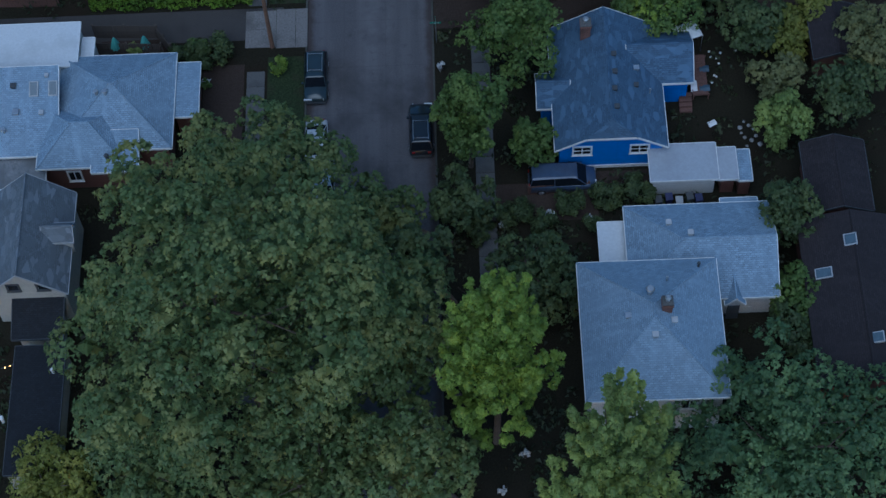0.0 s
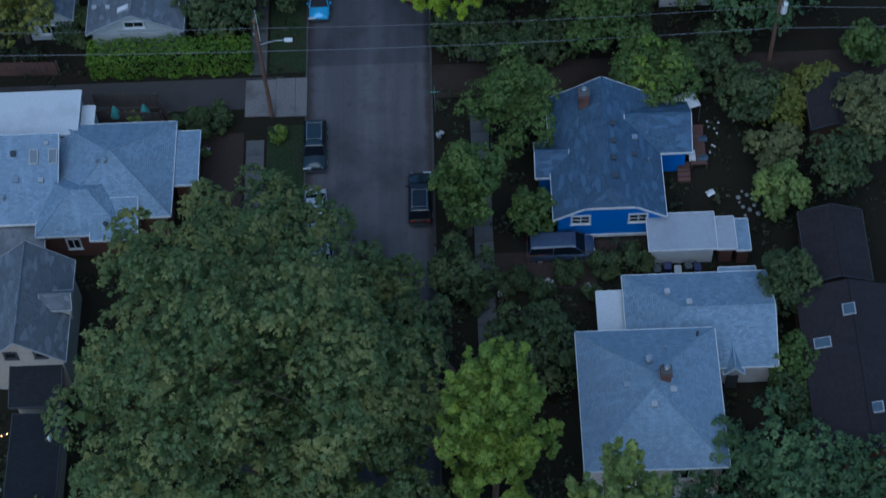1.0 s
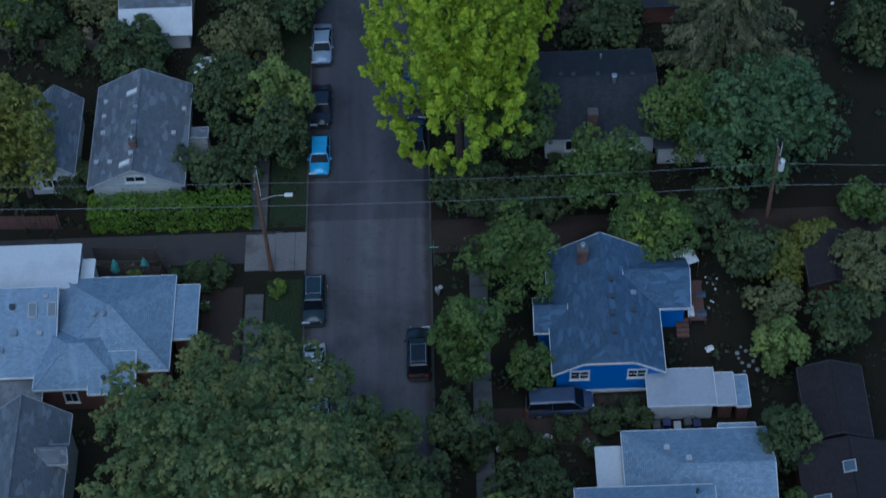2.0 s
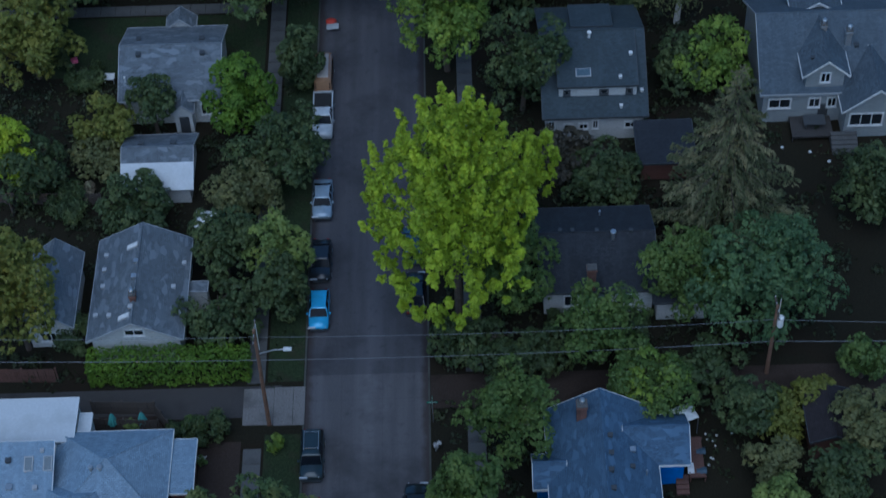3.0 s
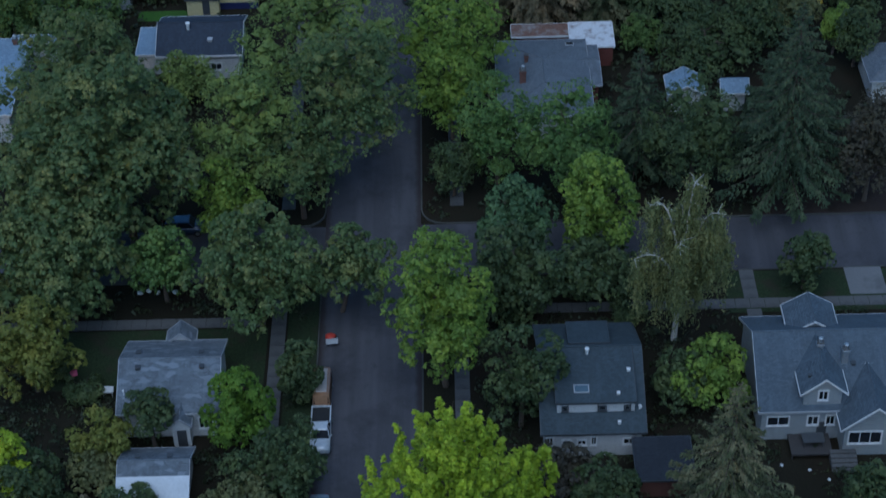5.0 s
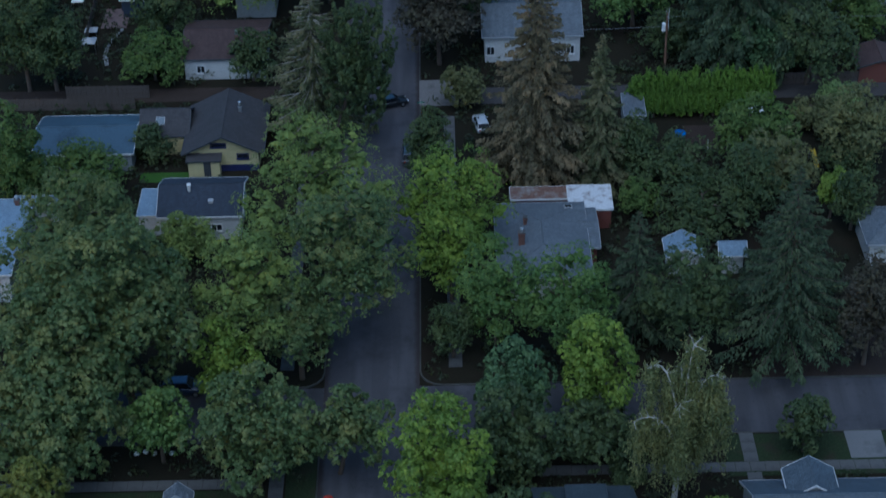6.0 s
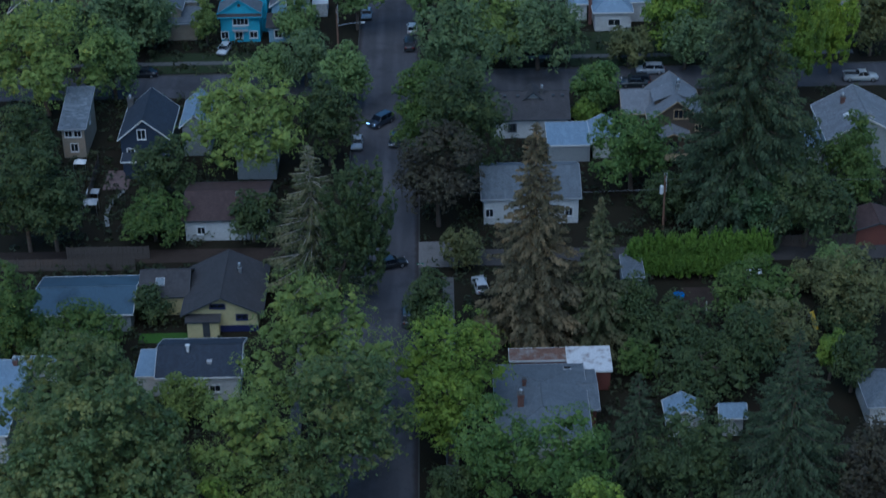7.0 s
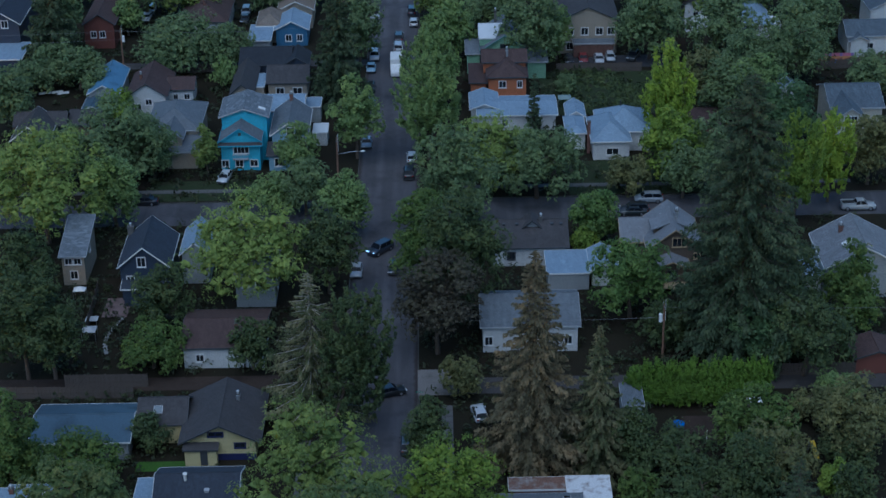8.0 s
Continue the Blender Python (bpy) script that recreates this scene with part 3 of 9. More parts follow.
def shrub(x, y, r, h, leaf, label, size=0.24, name="shrub", count=14, category="shrub", dense=0.9):
    t = thing(name, pose(x, y, 0.1), label, category)
    c, s, d = lumps(r, h * 0.5, count, 0.38, low=-0.75)
    n = np.maximum(10, (2 * math.pi * s * s * dense * 0.8 / (0.31 * size * size))).astype(int)
    idx = np.repeat(np.arange(len(c)), n)
    k = len(idx)
    way = unit(rng.normal(size=(k, 3)) + 0.6 * d[idx] + np.array([0, 0, 0.4]))
    p = c[idx] + way * (s[idx] * rng.uniform(0.5, 1.05, size=k))[:, None]
    p[:, 2] = np.abs(p[:, 2] + h * 0.5) + 0.03
    core = np.column_stack([c[:, :2], np.abs(c[:, 2] + h * 0.5), s * 0.6, s * 0.5])
    leaf_sheet("foliage", p, unit(way + rng.normal(size=(k, 3)) * 0.5 + np.array([0, 0, 0.3])), size * rng.uniform(0.6, 1.4, size=k), leaf, t, 0.62, None, core)
    bm = bmesh.new()
    for i in range(5):
        a = i * 1.26
        rod(bm, (0.08 * math.cos(a), 0.08 * math.sin(a), 0), (r * 0.5 * math.cos(a), r * 0.5 * math.sin(a), h * 0.6), 0.04, 0.012, 5)
    part("stem", bm, BARK, t)
    return t


def conifer(x, y, h, r, leaf, label, droop=0.35, whorl=0.55, size=0.42, bare=0.06, sparse=1.0, narrow=0.0, name="conifer", bark=None, limb=1.0):
    """A spruce or fir: whorls of hanging boughs along a straight trunk, each bough a ridge with sprays falling from it."""
    t = thing(name, pose(x, y, 0.1), label, "tree")
    bm = rod(bmesh.new(), (0, 0, 0), (0, 0, h * 0.97), 0.16 + h * 0.012, 0.03, 9)
    limbs = bmesh.new()
    ps, ns, ss, us = [], [], [], []
    z = h * bare + 0.4
    turn = 0.0
    while z < h * 0.985:
        f = (z - h * bare) / (h * (1 - bare))
        reach = 1.15 * r * (1 - f) ** (0.85 - narrow * 0.3) + 0.2
        count = max(4, int(5 + 4 * (1 - f)))
        for i in range(count):
            a = turn + 2 * math.pi * i / count + rng.uniform(-0.35, 0.35)
            L = reach * rng.uniform(0.6, 1.14)
            zb = z + rng.uniform(-0.4, 0.4) * whorl
            way = np.array([math.cos(a), math.sin(a), 0.0])
            side = np.array([-way[1], way[0], 0.0])
            drop = droop * rng.uniform(0.7, 1.3) * (0.4 + 0.6 * (1 - f))
            m = max(5, int(L * 24.0 * sparse / max(0.3, size / 0.42)))
            k = rng.uniform(0.1, 1.0, size=m) ** 0.75
            # most sprays sit on the ridge, the rest fall away beside and below it
            w = np.abs(rng.normal(size=m)) * rng.choice([-1, 1], size=m)
            off = np.clip(w * 0.1, -0.24, 0.24) * L * (1.15 - k)
            fall = np.abs(off) * 0.9 + rng.random(m) ** 2 * 0.12 * L * k
            zz = zb - drop * L * k ** 1.4 - fall + 0.14 * L * k ** 3
            p = way * (k * L)[:, None] + side * off[:, None]
            p[:, 2] = zz
            ps.append(p)
            ns.append(unit(rng.normal(size=(m, 3)) * 0.3 + np.array([0, 0, 0.8]) + way * 0.3 + side * np.sign(off)[:, None] * 0.45))
            us.append(unit(way * 0.7 + side * np.sign(off)[:, None] * 0.6 + np.array([0, 0, -0.6]) + rng.normal(size=(m, 3)) * 0.2))
            ss.append(size * rng.uniform(0.7, 1.5, size=m) * (0.6 + 0.45 * (1 - f)))
            tip = way * L * 0.9
            rod(limbs, (0, 0, zb), (tip[0], tip[1], zb - drop * L * 0.86 + 0.09 * L), (0.03 + 0.006 * L) * limb, 0.012 * limb, 4)
        turn += 1.1
        z += whorl * 1.15 * (0.55 + 0.6 * (1 - f)) * rng.uniform(0.85, 1.15)
    p = np.vstack(ps)
    ok = p[:, 2] > 0.15
    leaf_sheet("crown", p[ok], np.vstack(ns)[ok], np.concatenate(ss)[ok], leaf, t, 0.5, np.vstack(us)[ok])
    part("trunk", bm, bark or BARK, t)
    tagged(part("limb", limbs, bark or BARK, t), kind="stuff")
    return t


def hanging_tree(x, y, r, b, zc, leaf, label, size=0.3, bark=None):
    """A weeping birch: a pale forked trunk, arching bare limbs and long thin hanging sprays."""
    t = thing("tree", pose(x, y, 0.1), label, "tree")
    bm = bmesh.new()
    ps, us = [], []
    top = zc + b
    rod(bm, (0, 0, 0), (0.3, 0, zc * 0.6), 0.32, 0.24, 9)
    heads = ((-0.55, 0.2, 0.86), (0.25, 0.1, 1.0), (0.72, -0.1, 0.84), (-0.1, -0.55, 0.74), (0.05, 0.6, 0.78), (-0.85, -0.15, 0.6), (0.95, 0.3, 0.62))
    for hx, hy, hz in heads:
        pts = [Vector((0.3 + (hx * r - 0.3) * f ** 1.5, hy * r * f ** 1.5, zc * 0.5 + (top * hz - zc * 0.5) * math.sin(f * 1.75) / math.sin(1.57) - 0.6 * f ** 4)) for f in (k / 9 for k in range(10))]
        for k in range(9):
            rod(bm, pts[k], pts[k + 1], 0.19 * (1 - k / 10), 0.19 * (1 - (k + 1) / 10), 6)
        for k in range(3, 10):
            for j in range(2):
                a = rng.uniform(0, 6.3)
                twig = pts[k] + Vector((math.cos(a), math.sin(a), 0.1)) * rng.uniform(0.4, 1.5)
                rod(bm, pts[k], twig, 0.04, 0.015, 4)
                for q in range(10):
                    g = np.array(pts[k].lerp(twig, rng.random())) + rng.normal(size=3) * np.array([0.28, 0.28, 0.2])
                    m = int(rng.integers(26, 52))
                    fall = rng.uniform(0.3, 1.0) * min(g[2] - 0.8, b * 0.95)
                    z = np.linspace(0, 1, m) ** 0.85
                    sway = rng.normal(size=2) * 0.25
                    ps.append(np.stack([g[0] + sway[0] * z + rng.normal(size=m) * 0.13, g[1] + sway[1] * z + rng.normal(size=m) * 0.13, g[2] - z * fall], 1))
                    us.append(np.tile([0, 0, -1.0], (m, 1)) + rng.normal(size=(m, 3)) * 0.3)
    p, u = np.vstack(ps), np.vstack(us)
    ok = p[:, 2] > 0.4
    leaf_sheet("crown", p[ok], unit(rng.normal(size=(ok.sum(), 3)) + np.array([0, -0.3, 0.5])), size * rng.uniform(0.6, 1.2, size=ok.sum()), leaf, t, 0.55, u[ok])
    part("trunk", bm, bark or PALEBARK, t)
    return t


def hedge(x0, y0, x1, y1, h, leaf, label, size=0.22, dense=1.0, rough=1.0):
    t = thing("hedge", pose((x0 + x1) / 2, (y0 + y1) / 2, 0.1), label, "hedge")
    w, d = (x1 - x0) / 2, (y1 - y0) / 2
    faces = (("t", 4 * w * d), ("s", 2 * w * h), ("n", 2 * w * h), ("e", 2 * d * h), ("w", 2 * d * h))
    ps, ns = [], []
    for f, area in faces:
        k = int(area * dense * 1.1 / (0.31 * size * size))
        a, c = rng.uniform(-1, 1, k), rng.uniform(-1, 1, k)
        j = rng.normal(size=k) * 0.09 - np.abs(rng.normal(size=k)) * 0.1
        wob = rough * (0.16 * np.sin(a * w * 1.7 + 1) + 0.12 * np.sin(a * w * 4.1) + 0.08 * np.sin(c * 9))
        if f == "t":
            p, n = np.stack([a * w, c * d, h + j + wob], 1), (0, 0, 1)
        elif f in "sn":
            g = -1 if f == "s" else 1
            p, n = np.stack([a * w, g * (d + j + wob * 0.8), (c + 1) / 2 * h], 1), (0, g, 0.3)
        else:
            g = 1 if f == "e" else -1
            p, n = np.stack([g * (w + j), a * d, (c + 1) / 2 * h], 1), (g, 0, 0.3)
        ps.append(p)
        ns.append(unit(np.array(n) + rng.normal(size=(k, 3)) * 0.6))
    p = np.vstack(ps)
    leaf_sheet("foliage", p, np.vstack(ns), size * rng.uniform(0.6, 1.4, len(p)), leaf, t)
    bm = bmesh.new()
    for i in range(max(2, int(w * 2 / 0.9))):
        xx = -w + 0.45 + i * 0.9
        rod(bm, (xx, 0, 0), (xx, 0, h * 0.85), 0.04, 0.02, 5)
    part("stem", bm, BARK, t)
    return t


LEAF = {
    "maple": leafy("maple_leaf", (0.108, 0.156, 0.052), (0.178, 0.19, 0.058)),
    "dark": leafy("dark_leaf", (0.068, 0.098, 0.036), (0.1, 0.125, 0.042)),
    "blue": leafy("blue_green_leaf", (0.08, 0.138, 0.056), (0.125, 0.19, 0.07)),
    "mid": leafy("mid_green_leaf", (0.096, 0.15, 0.036), (0.128, 0.175, 0.04)),
    "bright": leafy("bright_green_leaf", (0.165, 0.245, 0.038), (0.22, 0.285, 0.038)),
    "lime": leafy("lime_leaf", (0.31, 0.41, 0.022), (0.37, 0.45, 0.022)),
    "olive": leafy("olive_leaf", (0.17, 0.23, 0.06), (0.22, 0.265, 0.06)),
    "gold": leafy("golden_leaf", (0.17, 0.19, 0.035), (0.22, 0.21, 0.04)),
    "grey": leafy("grey_green_leaf", (0.146, 0.158, 0.061), (0.186, 0.180, 0.065)),
    "plum": leafy("plum_leaf", (0.07, 0.062, 0.042), (0.088, 0.08, 0.045)),
    "spruce": leafy("spruce_needle", (0.105, 0.12, 0.052), (0.2, 0.185, 0.095), 0.7),
    "rust": leafy("browning_needle", (0.145, 0.127, 0.07), (0.225, 0.17, 0.09), 0.7),
    "fir": leafy("fir_needle", (0.062, 0.092, 0.045), (0.085, 0.11, 0.052), 0.7),
    "hedge": leafy("hedge_leaf", (0.11, 0.19, 0.02), (0.14, 0.22, 0.022)),
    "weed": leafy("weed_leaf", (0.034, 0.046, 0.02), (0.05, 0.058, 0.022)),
    "birch": leafy("birch_leaf", (0.175, 0.195, 0.072), (0.21, 0.21, 0.075)),
    "cedar": leafy("cedar_spray", (0.13, 0.22, 0.03), (0.155, 0.245, 0.03)),
    # Two paled greens for far trees, with aerial haze put into their colour
    "hazemid": leafy("hazed_green_leaf", (0.185, 0.265, 0.088), (0.23, 0.3, 0.092)),
    "hazedark": leafy("hazed_dark_leaf", (0.14, 0.196, 0.084), (0.178, 0.23, 0.09)),
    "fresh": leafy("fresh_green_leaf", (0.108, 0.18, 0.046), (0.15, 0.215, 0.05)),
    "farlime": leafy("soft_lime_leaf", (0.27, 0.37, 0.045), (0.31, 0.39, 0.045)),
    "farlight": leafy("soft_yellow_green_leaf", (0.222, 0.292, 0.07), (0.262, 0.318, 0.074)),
    "cream": leafy("cream_blossom", (0.34, 0.29, 0.2), (0.2, 0.22, 0.11)),
    "white": leafy("white_blossom", (0.600, 0.600, 0.600), (0.525, 0.600, 0.450)),
}


# ---------------------------------------------------------------- finishes of houses
TEALTRIM = plain("turquoise_trim", (0.07, 0.36, 0.5), 0.55)
TEALGREEN = plain("sea_green_trim", (0.12, 0.26, 0.24), 0.55)
NAVYPAINT = plain("navy_paint", (0.02, 0.025, 0.09), 0.55)
TAN = plain("tan_paint", (0.42, 0.31, 0.18), 0.55)
ROOF = {
    "pale": shingles("pale_grey_shingle", (0.25, 0.335, 0.425), 0.18),
    "ash": shingles("ash_grey_shingle", (0.22, 0.23, 0.245)),
    "grey": shingles("grey_shingle", (0.15, 0.17, 0.19), 0.35, 0.3),
    "grey2": shingles("mid_grey_shingle", (0.15, 0.17, 0.19)),
    "slate": shingles("slate_grey_shingle", (0.1, 0.124, 0.148)),
    "darkgrey": shingles("dark_green_grey_shingle", (0.06, 0.078, 0.089)),
    "navy": shingles("dark_blue_shingle", (0.075, 0.125, 0.195), 0.3, 0.25),
    "charcoal": shingles("charcoal_shingle", (0.034, 0.038, 0.046)),
    "black": shingles("black_shingle", (0.016, 0.018, 0.022)),
    "ink": shingles("ink_blue_shingle", (0.045, 0.055, 0.075)),
    "umber": shingles("dark_brown_shingle", (0.032, 0.026, 0.028)),
    "umbergrey": shingles("grey_brown_shingle", (0.07, 0.066, 0.068)),
    "rust": shingles("red_brown_shingle", (0.085, 0.055, 0.05)),
    "tan": shingles("tan_shingle", (0.23, 0.19, 0.155)),
    "membrane": TILEWHITE,
    "greywhite": mottled("grey_white_membrane", (0.36, 0.385, 0.42), 0.6, 5, 0.5, 0.004, 0.08, 3, 0.0, (0.3, 0.315, 0.34)),
    "corrugated": mottled("corrugated_sheet", (0.16, 0.17, 0.18), 0.5, 4, 0.5, 0.01),
    "bluemetal": mottled("blue_grey_metal", (0.062, 0.1, 0.135), 0.5, 4, 0.4, 0.005, 0.15),
    "skyblue": mottled("blue_metal_sheet", (0.1, 0.21, 0.33), 0.45, 4, 0.4, 0.005, 0.15),
    "rustmetal": mottled("rusty_metal", (0.16, 0.09, 0.065), 0.7, 6, 0.8, 0.01, 0.4, 3, 0.0, (0.3, 0.29, 0.28)),
    "peeling": mottled("peeling_white_paint", (0.6, 0.61, 0.62), 0.7, 6, 0.9, 0.01, 0.15, 3, 0.0, (0.14, 0.08, 0.06)),
}
WALL = {
    "white": siding("white_siding", (0.62, 0.62, 0.6)),
    "cream": siding("cream_siding", (0.5, 0.47, 0.4)),
    "palegrey": siding("pale_grey_siding", (0.34, 0.36, 0.36)),
    "blue": siding("bright_blue_siding", (0.02, 0.19, 0.62)),
    "bluegrey": siding("blue_siding", (0.06, 0.17, 0.3)),
    "brown": siding("red_brown_siding", (0.16, 0.075, 0.058)),
    "redbrown": siding("barn_red_siding", (0.17, 0.06, 0.045)),
    "navywall": siding("navy_siding", (0.035, 0.05, 0.08)),
    "beige": siding("beige_siding", (0.36, 0.31, 0.24)),
    "yellow": siding("yellow_siding", (0.62, 0.54, 0.28)),
    "paleteal": siding("pale_turquoise_siding", (0.26, 0.42, 0.52)),
    "teal": siding("turquoise_siding", (0.09, 0.45, 0.6)),
    "green": siding("mint_green_siding", (0.24, 0.42, 0.27)),
    "orange": siding("orange_brown_siding", (0.46, 0.16, 0.07)),
    "shinglewall": siding("brown_shingle_siding", (0.12, 0.09, 0.065), 0.2),
}


def slab_of(tops, thick):
    bm = bmesh.new()
    slab(bm, tops, thick)
    return bm


def rails(x0, y0, x1, y1, z, h):
    """A small platform with posts and a top rail."""
    bm = box(bmesh.new(), x0, y0, z - 0.15, x1, y1, z)
    n = max(3, int((x1 - x0) / 0.35))
    for i in range(n + 1):
        x = x0 + 0.03 + (x1 - x0 - 0.06) * i / n
        box(bm, x - 0.03, y0, z, x + 0.03, y0 + 0.06, z + h)
    box(bm, x0, y0 - 0.02, z + h, x1, y0 + 0.1, z + h + 0.08)
    return bm


# ---------------------------------------------------------------- ground, streets, pavements
def flat(name, x0, y0, x1, y1, z, material, label, depth=0.3, category="", kind="structure", grid=0.0):
    bm = box(bmesh.new(), x0, y0, z - depth, x1, y1, z)
    ob = part(name, bm, material)
    return tagged(ob, label, category or name, "", kind)


ST_W, ST_E = -13.2, -3.0           # kerbs of the long street
CROSS = ((147.4, 156.2), (272.0, 281.0))
tagged(part("ground", box(bmesh.new(), -3000, -3000, -1.0, 3000, 3000, -0.06), GROUND), "dark grassy ground reaching the horizon", "ground", "", "structure")
tagged(part("road", box(bmesh.new(), ST_W, -60, -0.3, ST_E, 94.6, 0.0), OLDROAD), "worn pale grey street with faint joints", "road", "", "structure")
tagged(part("road", box(bmesh.new(), ST_W, 94.6, -0.3, ST_E, 520, 0.0), ASPHALT), "dark grey resurfaced asphalt street", "road", "", "structure")
for y0, y1 in CROSS:
    for a, b in ((-160, ST_W), (ST_E, 160)):
        tagged(part("road", box(bmesh.new(), a, y0, -0.3, b, y1, -0.004), SIDEROAD), "asphalt cross street", "road", "", "structure")


def city_block(x0, y0, x1, y1, r=2.5):
    """Raised yards with a concrete kerb round them; corners rounded."""
    def outline(g):
        pts = []
        for cx, cy, a0 in ((x1 - r, y1 - r, 0), (x0 + r, y1 - r, 90), (x0 + r, y0 + r, 180), (x1 - r, y0 + r, 270)):
            for i in range(5):
                a = radians(a0 + 22.5 * i)
                pts.append((cx + (r - g) * math.cos(a), cy + (r - g) * math.sin(a)))
        return pts
    bm = bmesh.new()
    slab(bm, [[(x, y, 0.1) for x, y in outline(0.16)]], 0.5)
    tagged(part("ground", bm, GROUND), "dark yard ground with patchy grass", "ground", "", "structure")
    o, i = outline(0.0), outline(0.16)
    bm = bmesh.new()
    n = len(o)
    slab(bm, [[(*o[k], 0.13), (*o[(k + 1) % n], 0.13), (*i[(k + 1) % n], 0.13), (*i[k], 0.13)] for k in range(n)], 0.5)
    tagged(part("kerb", bm, DIMCONCRETE), "worn concrete kerb", "kerb", "", "structure")


ROWS_Y = ((-40, CROSS[0][0]), (CROSS[0][1], CROSS[1][0]), (CROSS[1][1], 500))
for y0, y1 in ROWS_Y:
    city_block(-150, y0, ST_W, y1)
    city_block(ST_E, y0, 150, y1)

# alleys, verges, drives
flat("alley", -75, 90.4, -15.2, 93.6, 0.115, GRAVEL, "dark gravel alley between back fences", 0.1, "alley")
for a, b, c, d in ((-18.3, 89.6, -15.8, 91.4), (-18.3, 91.43, -15.8, 93.3), (-15.77, 89.5, -14.2, 93.4), (-14.17, 89.5, -13.21, 93.4)):
    flat("alley_apron", a, b, c, d, 0.142, APRON, "old concrete slab at the end of an alley", 0.12, "apron")
flat("alley", -2.8, 90.8, 60, 94.2, 0.115, SOIL, "dark gravel alley between back yards", 0.1, "alley")
flat("alley", -90, 218.6, -13.4, 222.2, 0.115, SOIL, "gravel alley with fences", 0.1, "alley")
flat("alley", -2.8, 216.2, 95, 220.6, 0.115, GRAVEL, "gravel alley with fences", 0.1, "alley")
flat("alley", -95, 346.5, -13.4, 350.0, 0.115, GRAVEL, "gravel alley", 0.1, "alley")
flat("apron", -3.0, 216.0, 2.2, 223.0, 0.135, APRON, "old concrete apron beside the street", 0.12, "apron")
flat("lawn", -16.4, 60, -13.4, 88.6, 0.112, LAWN, "grass planting strip", 0.05, "lawn")
flat("lawn", -16.4, 94, -13.4, 145, 0.112, LAWN, "grass planting strip", 0.05, "lawn")
flat("lawn", -40, 131.5, -18.4, 140.0, 0.112, LAWN, "dark lawn round a cottage", 0.05, "lawn")
flat("planting_bed", -21.6, 77.5, -18.3, 88.0, 0.114, SOIL, "bare brown planting bed", 0.05, "bed")
flat("driveway", 1.0, 72.2, 9.5, 75.6, 0.118, SOIL, "dark earth driveway", 0.06, "driveway")
flat("driveway", 33.0, 156.4, 60, 165.0, 0.118, SOIL, "wide bare earth forecourt", 0.06, "driveway")
flat("lawn", 28, 140.6, 45, 147.0, 0.112, LAWN, "verge lawn", 0.05, "lawn")
flat("lawn", -38.2, 198.2, -32.1, 200.5, 0.114, BRIGHTLAWN, "small bright green lawn beside a house", 0.05, "lawn")
flat("parking_lot", 26, 343, 46, 350, 0.118, ASPHALT_PATCH, "asphalt parking lot", 0.06, "parking lot")
flat("lawn", 20, 318, 50, 341, 0.112, LAWN, "overgrown grass lot", 0.05, "lawn")
flat("lawn", -48, 281.6, -14, 290, 0.112, LAWN, "front lawns", 0.05, "lawn")
flat("lawn", 22, 281.6, 60, 296, 0.112, LAWN, "front lawns", 0.05, "lawn")

# pavement slabs, one by one along the near streets
SLABS = bpy.data.meshes.new("pavement_slab")
bm = bmesh.new()
box(bm, -0.735, -0.735, -0.08, 0.735, 0.735, 0.0)
bmesh.ops.bevel(bm, geom=[e for e in bm.edges if e.verts[0].co.z > -0.01 and e.verts[1].co.z > -0.01], offset=0.02, segments=1, affect="EDGES")
bm.normal_update()
bm.to_mesh(SLABS)
bm.free()

SLAB_OF = {}


def pavement(label, x0, y0, dx, dy, count, mat=None):
    p = thing("pavement", pose(x0, y0, 0.13), label, "pavement", "", "structure")
    me = SLABS if mat is None else SLAB_OF.setdefault(mat.name, SLABS.copy())
    for i in range(count):
        s = piece("paving_slab", me, mat or CONCRETE, p)
        s.matrix_basis = pose(dx * i, dy * i, random.uniform(-0.008, 0.008), random.uniform(-0.4, 0.4), random.uniform(-0.4, 0.4))


pavement("cracked concrete pavement along the street", -17.35, 58.0, 0, 1.5, 20)
pavement("concrete pavement along the street", -17.35, 94.6, 0, 1.5, 34, DIMCONCRETE)
pavement("concrete pavement along the street", 0.9, 58.0, 0, 1.5, 22, DIMCONCRETE)
pavement("concrete pavement along the street", 0.9, 95.2, 0, 1.5, 34, DIMCONCRETE)
pavement("concrete pavement beside the cross street", -45.0, 141.0, 1.5, 0, 18)
pavement("concrete pavement beside the cross street", 4.0, 142.0, 1.5, 0, 34, PALECONCRETE)
pavement("concrete pavement along the street", -17.35, 160.0, 0, 1.5, 38)
pavement("concrete pavement along the street", 0.9, 160.0, 0, 1.5, 36, DIMCONCRETE)
pavement("concrete pavement along the cross street", -75.0, 285.6, 1.5, 0, 38)
pavement("concrete pavement along the cross street", 4.0, 285.6, 1.5, 0, 44)
pavement("front path", 30.5, 137.4, 0, 1.5, 3, PALECONCRETE)
pavement("front path", 30.5, 143.5, 0, 1.5, 3, PALECONCRETE)
flat("driveway", 40.6, 143.0, 44.4, 147.3, 0.118, PALECONCRETE, "pale concrete drive across a verge", 0.06, "driveway")
pavement("side path", -17.0, 78.4, 1.4, 0.0, 3)


